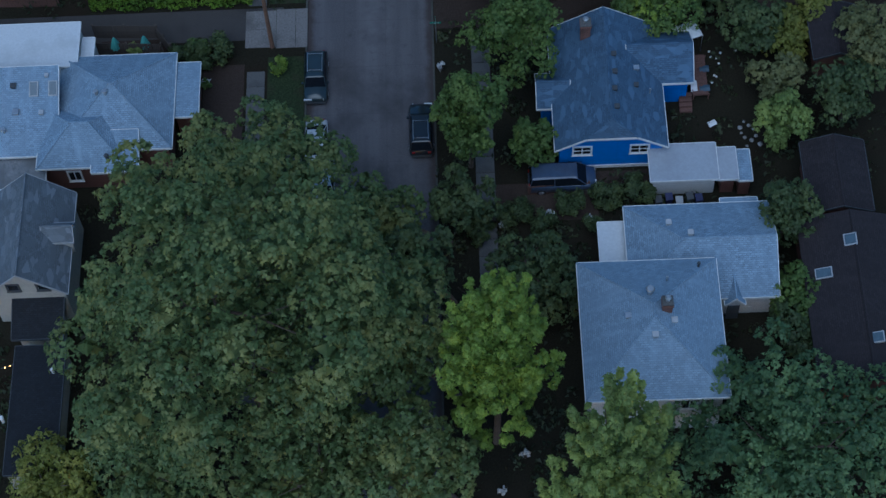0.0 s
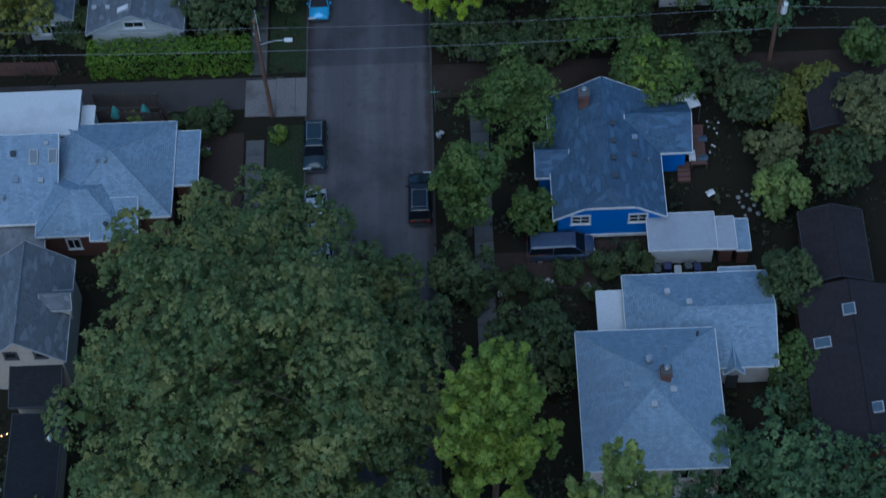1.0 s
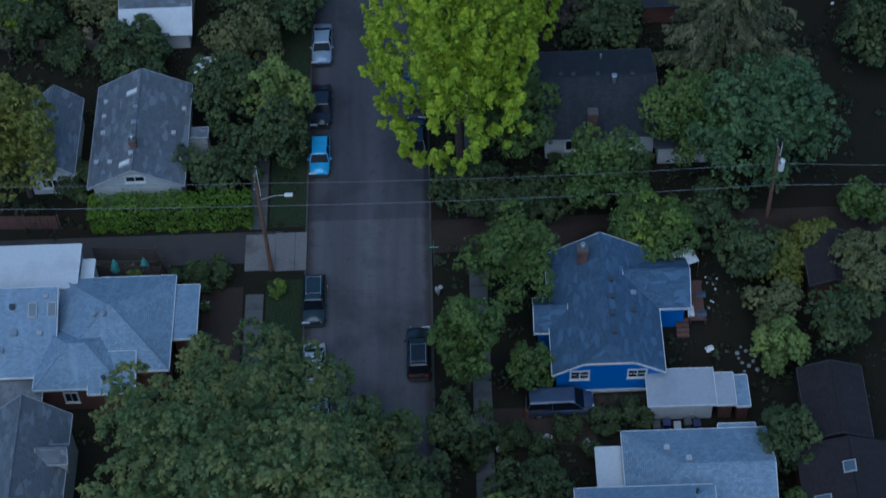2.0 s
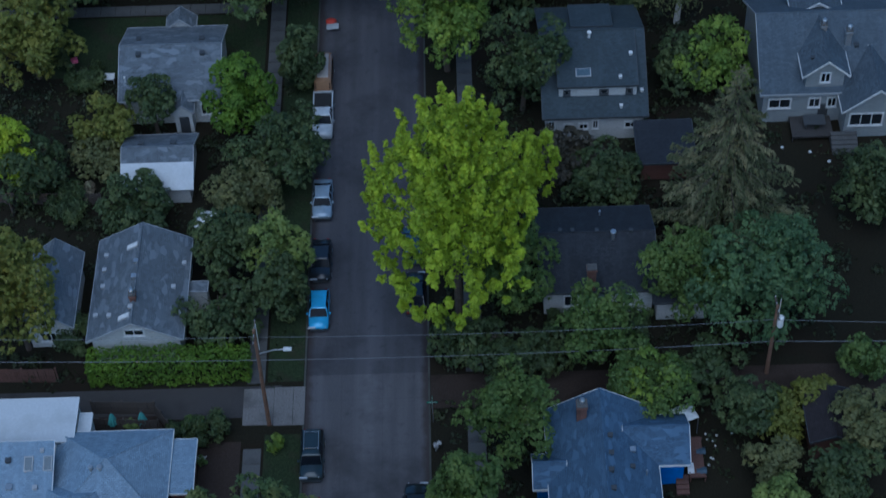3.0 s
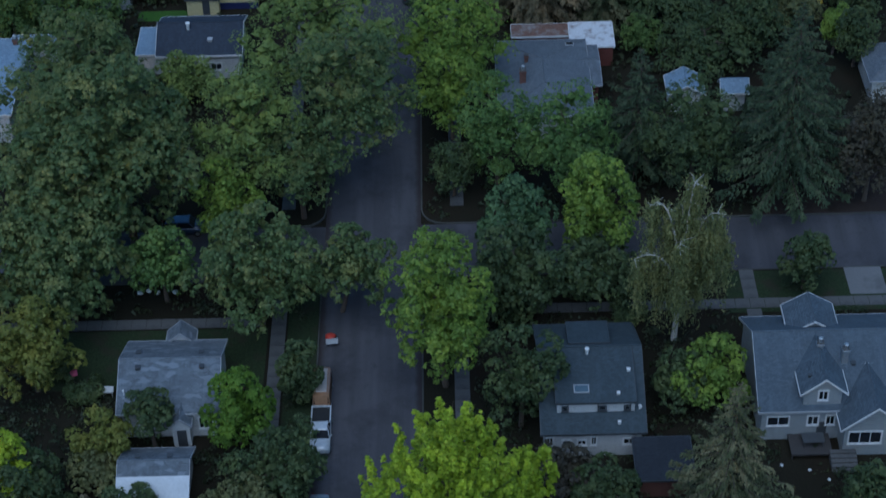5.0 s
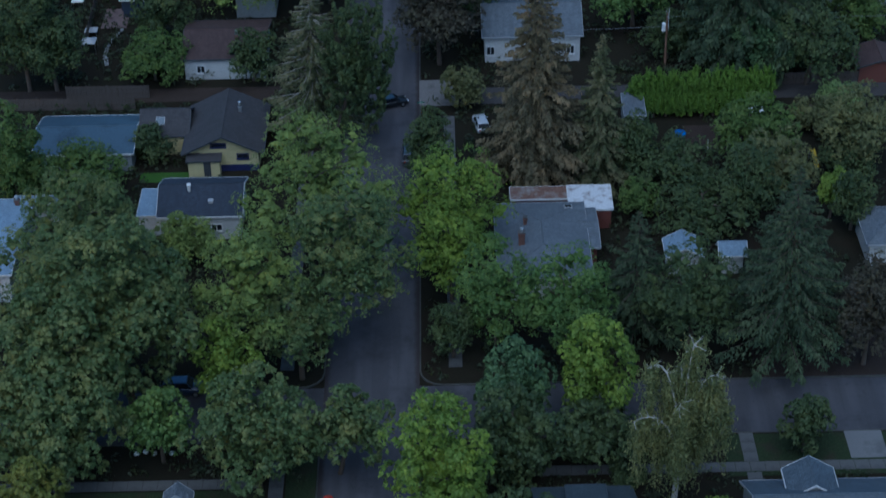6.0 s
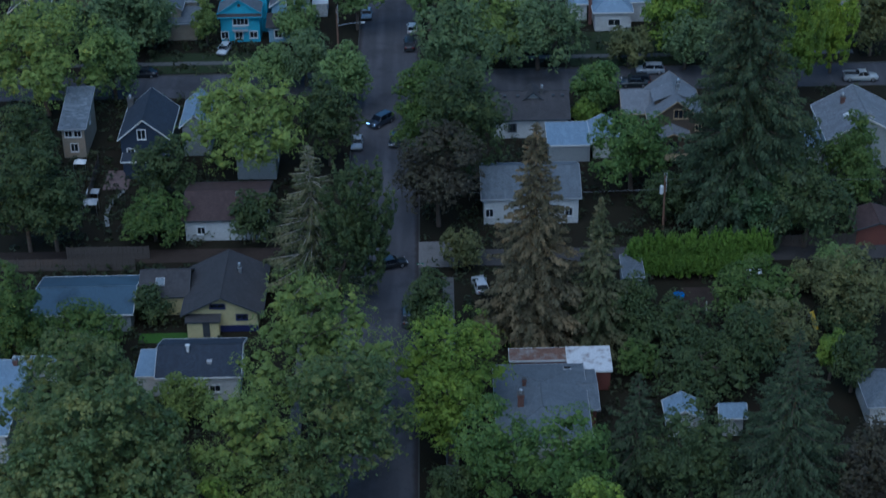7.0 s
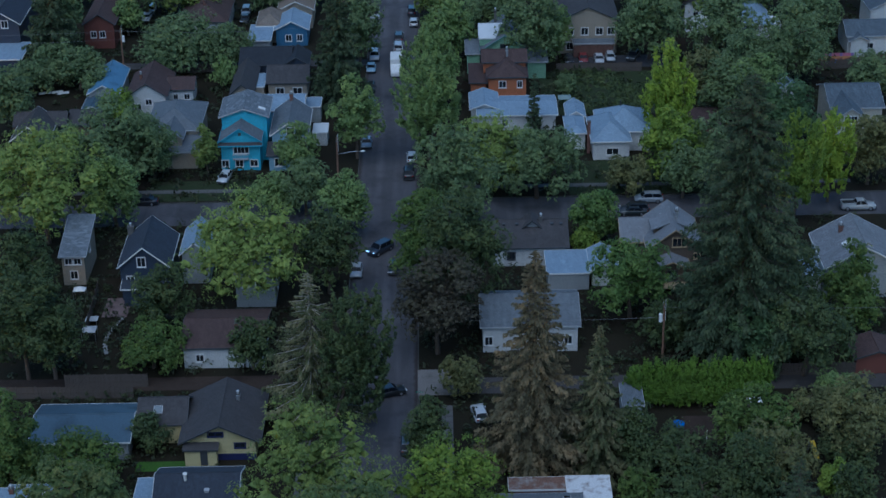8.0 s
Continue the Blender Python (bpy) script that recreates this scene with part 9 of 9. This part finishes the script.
car('hatch', -12.25, 101.23, 180, (0.09, 0.42, 0.72), 'light blue hatchback parked at the kerb')
car('sedan', -12.22, 106.84, 180, (0.025, 0.027, 0.032), 'black sedan parked at the kerb')
car('sedan', -12.28, 114.12, 180, (0.32, 0.4, 0.48), 'pale blue sedan parked at the kerb')
camper_van(-12.55, 129.85, 180, 'tan and brown camper van with pale roof panel')
car('pickup', -12.5, 124.6, 180, (0.6, 0.62, 0.63), 'white pickup truck parked behind a van')
car('sedan', -4.02, 102.74, 0, (0.03, 0.03, 0.033), 'dark car under a lime-green tree')
car('hatch', -4.24, 108.25, 0, (0.05, 0.1, 0.14), 'blue car under a lime-green tree')
car('suv', -28.36, 156.05, -90, (0.02, 0.04, 0.09), 'dark blue car parked in a side street')
car('sedan', -6.86, 216.46, -70, (0.02, 0.023, 0.03), 'black sedan turning out of a drive')
car('suv', -4.22, 202.82, 0, (0.06, 0.065, 0.075), 'dark grey car parked at the kerb')
car('hatch', 5.07, 210.3, 10, (0.6, 0.62, 0.64), 'white car beside a grey shed')
car('suv', -8.87, 261.06, 140, (0.03, 0.04, 0.06), 'dark car with lit headlamps standing in the street', lit=True)
car('sedan', -6.51, 254.53, 175, (0.02, 0.025, 0.03), 'dark sedan parked at the kerb')
car('sedan', -12.32, 253.59, 180, (0.4, 0.42, 0.44), 'silver car parked at the kerb')
car('sedan', 31.6, 273.6, 90, (0.03, 0.04, 0.045), 'dark car parked on the cross street')
car('suv', -4.59, 290.96, 0, (0.015, 0.017, 0.02), 'black car parked at the kerb')
car('hatch', -4.14, 297.95, 0, (0.55, 0.56, 0.56), 'white car parked at the kerb')
car('sedan', -12.16, 305.09, 180, (0.3, 0.36, 0.42), 'pale blue car parked at the kerb')
car('sedan', -12.05, 324.67, 180, (0.25, 0.38, 0.5), 'pale blue car parked at the kerb')
car('hatch', -12.15, 332.81, 180, (0.02, 0.02, 0.024), 'black hatchback parked at the kerb')
car('sedan', -12.32, 343.88, 180, (0.25, 0.4, 0.52), 'light blue sedan parked at the kerb')
car('suv', -11.82, 350.81, 180, (0.55, 0.56, 0.58), 'white car parked at the kerb')
car('sedan', -12.18, 356.63, 180, (0.02, 0.02, 0.024), 'black car parked at the kerb')
car('pickup', -12.3, 376.97, 180, (0.55, 0.56, 0.58), 'white pickup parked at the kerb')
car('suv', -7.11, 361.62, 0, (0.02, 0.024, 0.032), 'dark blue car parked at the kerb')
car('suv', -7.16, 355.67, 0, (0.5, 0.52, 0.54), 'silver car parked at the kerb')
car('hatch', -4.15, 371.26, 0, (0.6, 0.6, 0.6), 'white car parked at the kerb')
car('suv', -4.54, 378.84, 0, (0.02, 0.03, 0.05), 'dark blue car parked at the kerb')
box_truck(-7.43, 342.52, 180, 'white box truck parked at the kerb')
car('sedan', -48.19, 280.98, 90, (0.02, 0.025, 0.035), 'dark sedan on the cross street')
car('hatch', -35.76, 290.14, 170, (0.55, 0.58, 0.6), 'white car in a driveway', z=0.1)
car('suv', 34.71, 278.54, 90, (0.3, 0.33, 0.36), 'silver car on the cross street')
car('suv', 31.96, 274.35, 90, (0.025, 0.028, 0.03), 'dark car on the cross street')
car('pickup', 68.03, 274.15, -90, (0.4, 0.42, 0.43), 'silver pickup on the cross street')
car('sedan', 32.41, 346.53, 180, (0.5, 0.52, 0.55), 'silver car in the lot', z=0.1)
car('hatch', 34.71, 347.41, 180, (0.55, 0.58, 0.62), 'white car in the lot', z=0.1)
car('sedan', 29.33, 347.02, 180, (0.22, 0.03, 0.03), 'red car in the lot', z=0.1)
car('sedan', 26.54, 346.83, 180, (0.02, 0.02, 0.025), 'black car in the lot', z=0.1)
car('suv', 39.33, 347.83, 160, (0.025, 0.025, 0.03), 'black car in the lot', z=0.1)
car('suv', -60.41, 382.3, 180, (0.5, 0.52, 0.55), 'silver car in an alley', z=0.1)
car('sedan', -60.59, 377.32, 180, (0.45, 0.48, 0.5), 'silver car in an alley', z=0.1)
car('suv', -39.79, 380.01, 180, (0.35, 0.4, 0.45), 'pale car in a drive', z=0.1)
car('sedan', -39.64, 375.43, 180, (0.03, 0.03, 0.035), 'dark car in a drive', z=0.1)
box_truck(54.59, 364.32, 130, 'white camper truck among trees')


# ---------------------------------------------------------------- poles and cables in place
utility_pole(-16.07, 89.65, 12.4, 'brown wooden utility pole with street lamp arm', lamp=2.1)
utility_pole(25.1, 93.44, 8.8, 'wooden utility pole with transformer', transformer=True)
utility_pole(30.73, 225.17, 8.3, 'grey wooden utility pole with transformer', transformer=True, side=-1.0)
utility_pole(-60.09, 341.15, 10.2, 'grey wooden utility pole with transformer', transformer=True)
utility_pole(-16.48, 288.02, 8.3, 'wooden utility pole with long lamp arm', lamp=4.0)
wire((-16.07, 89.65, 11.6), (25.1, 93.44, 7.1), 0.5)
wire((-16.07, 89.65, 8.7), (25.1, 93.44, 4.3), 0.4, 0.028)
wire((-16.07, 89.65, 11.6), (-61.07, 92.15, 11.0), 0.5)
wire((-16.07, 89.65, 8.7), (-61.07, 91.65, 8.6), 0.4, 0.028)
wire((25.1, 93.44, 7.1), (65.34, 92.43, 6.8))
wire((25.1, 93.44, 4.3), (65.34, 92.43, 5.0), 0.4, 0.028)
wire((30.73, 225.17, 7.98), (90.73, 225.17, 7.98))
wire((30.73, 225.17, 6.48), (-9.27, 226.17, 6.78))
wire((-60.09, 341.15, 9.86), (-25.09, 341.15, 9.86))
wire((-60.09, 341.15, 9.86), (-120.09, 341.15, 9.86))
wire((-60.09, 341.15, 8.16), (-120.09, 341.15, 8.16))


# ---------------------------------------------------------------- fences in place
fence(-30.65, 89.55, -24.96, 89.15, 1.7, 'dark wooden fence round a patio')
fence(-25.52, 91.0, -24.26, 89.12, 1.7, 'dark wooden fence round a patio')
fence(-30.67, 91.26, -25.52, 91.0, 1.7, 'dark wooden fence round a patio')
fence(4.16, 74.59, 8.86, 74.73, 1.2, 'low red-brown wooden fence', REDWOOD)
fence(-39.65, 94.84, -33.95, 94.64, 1.8, 'brown wooden fence along the alley', REDWOOD)
fence(-41.73, 115.23, -32.4, 114.72, 1.5, 'weathered garden fence in a yard')
fence(-40.22, 113.64, -40.04, 117.84, 1.5, 'weathered garden fence in a yard')
fence(-59.23, 217.04, -40.97, 216.61, 1.8, 'brown wooden fence along the alley', WOOD)
fence(-50.56, 219.75, -39.44, 219.62, 2.0, 'weathered wooden fence in a yard')
fence(44.76, 219.78, 59.73, 219.95, 1.8, 'weathered wooden fence in a yard')
fence(-50.23, 235.2, -50.58, 248.61, 1.8, 'wooden side fence in a yard')
fence(23.7, 340.78, 40.14, 340.59, 1.8, 'dark wooden fence behind a lot')
fence(-50.66, 343.88, -41.29, 344.05, 1.8, 'grey wooden fence in a yard')
fence(73.88, 339.21, 83.55, 340.97, 1.8, 'weathered wooden fence in a yard')
fence(24.29, 70.89, 24.56, 65.96, 1.7, 'dark wooden side fence')


# ---------------------------------------------------------------- small things in place
deck(17.58, 82.76, 18.96, 86.6, 0.8, 'red-brown timber deck beside a blue house')
steps(17.0, 81.6, 1.0, 4, 'red-brown timber steps down from a deck', REDWOOD, 0.19, 0.36)
sheet(18.7, 85.18, 0.75, 0.6, 0.93, 'faded blue mat on a deck', ROOF['bluemetal'])
sheet(18.57, 83.33, 0.8, 0.6, 0.93, 'faded blue mat on a deck', ROOF['bluemetal'])
sheet(17.74, 83.58, 0.5, 1.0, 0.93, 'white board leaning on a deck', WHITE)
canopy_tent(17.5, 87.92, 2.0, 1.6, 2.2, 'torn white shade canopy behind a house', WHITE, 20)
stone(19.38, 87.39, 0.1, 'pale scrap beside a deck', WHITE, 'scrap', 'scrap')
stone(20.28, 87.23, 0.1, 'pale scrap beside a deck', WHITE, 'scrap', 'scrap')
stone(21.52, 87.39, 0.1, 'pale scrap beside a deck', WHITE, 'scrap', 'scrap')
stone(19.9, 86.69, 0.1, 'pale scrap beside a deck', WHITE, 'scrap', 'scrap')
stone(19.46, 86.83, 0.1, 'pale scrap beside a deck', WHITE, 'scrap', 'scrap')
stone(20.04, 86.19, 0.1, 'pale scrap beside a deck', WHITE, 'scrap', 'scrap')
stone(19.56, 85.05, 0.1, 'pale scrap beside a deck', WHITE, 'scrap', 'scrap')
stone(19.32, 84.35, 0.1, 'pale scrap beside a deck', WHITE, 'scrap', 'scrap')
stone(19.73, 84.93, 0.1, 'pale scrap beside a deck', WHITE, 'scrap', 'scrap')
sheet(18.93, 80.36, 0.65, 0.5, 0.35, 'white tub lid lying in a yard', WHITE, 20, name='lid', category='lid')
stone(21.16, 79.47, 0.12)
stone(21.38, 79.03, 0.16)
stone(21.88, 78.75, 0.2)
stone(22.13, 79.79, 0.12)
stone(21.8, 80.13, 0.16)
stone(21.12, 79.95, 0.2)
stone(21.47, 78.24, 0.12)
stone(22.28, 79.15, 0.16)
stone(22.5, 78.35, 0.2)
stone(21.45, 80.52, 0.12)
parasol(-28.79, 89.63, 'folded teal garden parasol in a fenced patio', TEALCLOTH)
parasol(-26.38, 89.68, 'folded teal garden parasol in a fenced patio', TEALCLOTH)
shrub(-27.2, 89.4, 0.8, 1.2, LEAF['olive'], 'small yellow-green patio shrub')
flat('patio', -30.19, 89.58, -24.81, 90.85, 0.12, SOIL, 'dark patio inside a fence', 0.06, 'patio')
for u, v, k, m in ((14.1, 73.3, 0.75, DARKTRIM), (14.9, 73.35, 1.0, NAVYPAINT), (15.7, 73.2, 0.7, GREYTRIM), (16.5, 73.35, 1.0, DARKTRIM), (17.2, 73.3, 0.8, NAVYPAINT)):
    wheeled_bin(u, v, k, 'wheeled bin standing beside a garage', m)
flat('drive', 5.42, 74.91, 13.51, 76.48, 0.121, SOIL, 'dark red-brown bark yard', 0.06, 'yard')
canopy_tent(-22.44, 110.76, 1.9, 1.9, 2.0, 'white cloth garden canopy', WHITE)
garden_table(-33.27, 130.87, 'white garden table beside a cottage', WHITE, 1.0, 0.9)
shrub(-37.2, 133.2, 0.5, 0.9, LEAF['plum'], 'small bush with pink flowers')
sheet(-36.89, 133.16, 0.7, 0.6, 0.9, 'pink cloth over a garden chair', PINKCLOTH, 15, 30, 'cloth', 'cloth')
stone(-12.1, 138.28, 0.55, 'red cargo bag on a trailer at the kerb', REDCLOTH, 'cargo_bag', 'bag')
sheet(-11.9, 137.38, 1.2, 0.8, 0.5, 'grey trailer cover at the kerb', GREYTRIM, 0, 0, 'trailer_cover', 'cover')
stone(-12.9, 126.3, 0.3, 'red bag in a pickup bed', REDCLOTH, 'bag', 'bag')
steps(35.6, 118.15, 2.4, 5, 'grey curved front steps of a large house', CONCRETE, 0.18, 0.42)
deck(30.9, 119.9, 34.7, 122.6, 0.7, 'weathered grey porch deck', 0.2, DARKWOOD)
garden_table(33.0, 121.3, 'dark covered table on a porch', DARKTRIM, 2.0, 1.3, 1.5)
stone(32.39, 118.57, 0.17, 'pale garden pot beside a path', WHITE, 'pot', 'pot')
stone(33.95, 117.28, 0.17, 'pale garden pot beside a path', WHITE, 'pot', 'pot')
stone(29.94, 119.25, 0.17, 'pale garden pot beside a path', WHITE, 'pot', 'pot')
street_sign(-13.69, 161.23, 'green street name sign on a steel pole')
street_sign(-2.63, 89.45, 'green street name sign on a steel pole')
street_sign(-2.72, 212.29, 'green street name sign on a steel pole')
stone(-31.93, 145.83, 0.3, 'pale stone in a front bed', WHITE)
stone(-31.03, 146.13, 0.3, 'pale stone in a front bed', WHITE)
stone(-30.13, 145.83, 0.3, 'pale stone in a front bed', WHITE)
stone(-29.23, 146.13, 0.3, 'pale stone in a front bed', WHITE)
stone(-28.33, 145.83, 0.3, 'pale stone in a front bed', WHITE)
paddling_pool(30.7, 207.12, 0.8, 'round bright blue paddling pool on bare earth')
slide(46.74, 199.14, 'yellow plastic garden slide', -80)
post(33.69, 202.52, 1.9, 'pale wooden post in a back yard', WHITE)
canopy_tent(40.91, 210.49, 1.9, 1.9, 1.8, 'white cloth canopy among bushes', WHITE)
flat('yard', 31.26, 203.31, 38.66, 209.44, 0.114, SOIL, 'bare brown back yard', 0.06, 'yard')
flat('patio', -48.96, 240.37, -45.27, 246.52, 0.125, PAVER, 'pinkish brick patio behind a house', 0.06, 'patio')
garden_path(-46.59, 229.5, -45.76, 239.7, -1.0, 'curved pale garden path')
canopy_tent(-52.86, 245.85, 1.8, 1.4, 1.9, 'white cloth patio canopy', WHITE)
garden_table(-50.0, 238.68, 'pale covered garden table', PALEVENT, 1.8, 1.6)
canopy_tent(-49.46, 233.48, 2.0, 2.0, 1.7, 'pale blue garden canopy', PALEVENT)
painted_fence(74.85, 343.41, 81.81, 'board fence painted with a colourful sunset mural')
sheet(-74.07, 333.25, 2.2, 1.2, 0.45, 'pale tarpaulin lying in a yard', WHITE, 10, name='tarpaulin', category='tarpaulin')
sheet(-71.8, 333.75, 2.2, 1.2, 0.45, 'pale tarpaulin lying in a yard', WHITE, 10, name='tarpaulin', category='tarpaulin')
sheet(-70.61, 333.08, 2.2, 1.2, 0.45, 'pale tarpaulin lying in a yard', WHITE, 10, name='tarpaulin', category='tarpaulin')
canopy_tent(23.95, 322.0, 2.4, 2.4, 1.9, 'pale grey-green garden canopy', PALECLOTH)
fence(80.29, 341.13, 88.12, 342.69, 1.8, 'brown wooden fence along an alley', REDWOOD)
porch_lamp(-32.92, 98.76, 2.2, 'lit white porch lamp on a post')
string_lights(-36.69, 59.75, -33.49, 60.75, 'string of small orange patio lights')


# ---------------------------------------------------------------- low growth over the yards
def undergrowth(x0, y0, x1, y1, count, size, leaf, label, tall=1.2):
    """Loose low plants between the houses, clear of roofs, pavements, alleys and drives."""
    xy = np.stack([rng.uniform(x0, x1, count), rng.uniform(y0, y1, count)], 1)
    keep = np.ones(count, bool)
    for a, b, c, d in FOOT + CLEAR:
        keep &= ~((xy[:, 0] > a - 0.3) & (xy[:, 0] < c + 0.3) & (xy[:, 1] > b - 0.3) & (xy[:, 1] < d + 0.3))
    patch = np.sin(xy[:, 0] * 0.31 + 2) * np.sin(xy[:, 1] * 0.27 + 1) + np.sin(xy[:, 0] * 0.11) * 0.6 + rng.normal(size=count) * 0.5
    xy, patch = xy[keep & (patch > -0.45)], patch[keep & (patch > -0.45)]
    m = 17
    k = len(xy) * m
    r = rng.uniform(0.35, 1.2, len(xy))
    h = tall * rng.uniform(0.15, 1.0, len(xy)) * np.clip(patch + 0.6, 0.2, 1.2)
    way = unit(rng.normal(size=(k, 3)) + np.array([0, 0, 0.9]))
    p = np.repeat(np.column_stack([xy, np.full(len(xy), 0.1)]), m, 0) + way * np.repeat(np.stack([r, r, h], 1), m, 0)
    p[:, 2] = np.abs(p[:, 2] - 0.1) + 0.13
    ob = leaf_sheet("undergrowth", p, unit(way + rng.normal(size=(k, 3)) * 0.4 + np.array([0, 0, 0.4])), size * rng.uniform(0.6, 1.5, k), leaf, None, 0.6)
    tagged(ob, label, "plants", "", "stuff")


CLEAR = [(-75, 90.4, -13, 93.8), (-18.4, -60, -16.2, 520), (-22, 77, -12, 93.5), (-14, -60, -2.6, 520), (0, -60, 1.8, 520), (-2.8, 90.8, 60, 94.2), (-90, 218, -13, 222.5), (-2.8, 216, 95, 221),
         (-200, 147, 200, 156.6), (-200, 271.6, 200, 281.4), (29.5, 137, 31.5, 148), (40, 142.5, 45, 148), (33, 156, 62, 166), (-38.4, 198, -32, 200.8), (26, 343, 46, 350), (1, 72, 10, 76), (-95, 346, -13, 350.4), (-46, 140, -16, 142), (-40, 131, -18, 140), (3, 141, 56, 143.2), (-75, 284.6, 0, 286.6), (2, 284.6, 70, 286.6)]
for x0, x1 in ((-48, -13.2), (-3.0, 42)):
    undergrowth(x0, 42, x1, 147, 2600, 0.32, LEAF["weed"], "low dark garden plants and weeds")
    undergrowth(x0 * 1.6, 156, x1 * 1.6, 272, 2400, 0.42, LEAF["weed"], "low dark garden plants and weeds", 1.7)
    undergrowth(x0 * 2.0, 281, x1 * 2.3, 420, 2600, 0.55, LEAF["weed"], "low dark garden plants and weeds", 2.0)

undergrowth(24, 321, 43.5, 343, 900, 0.4, LEAF["dark"], "rough tall grass in a fenced lot", 0.9)
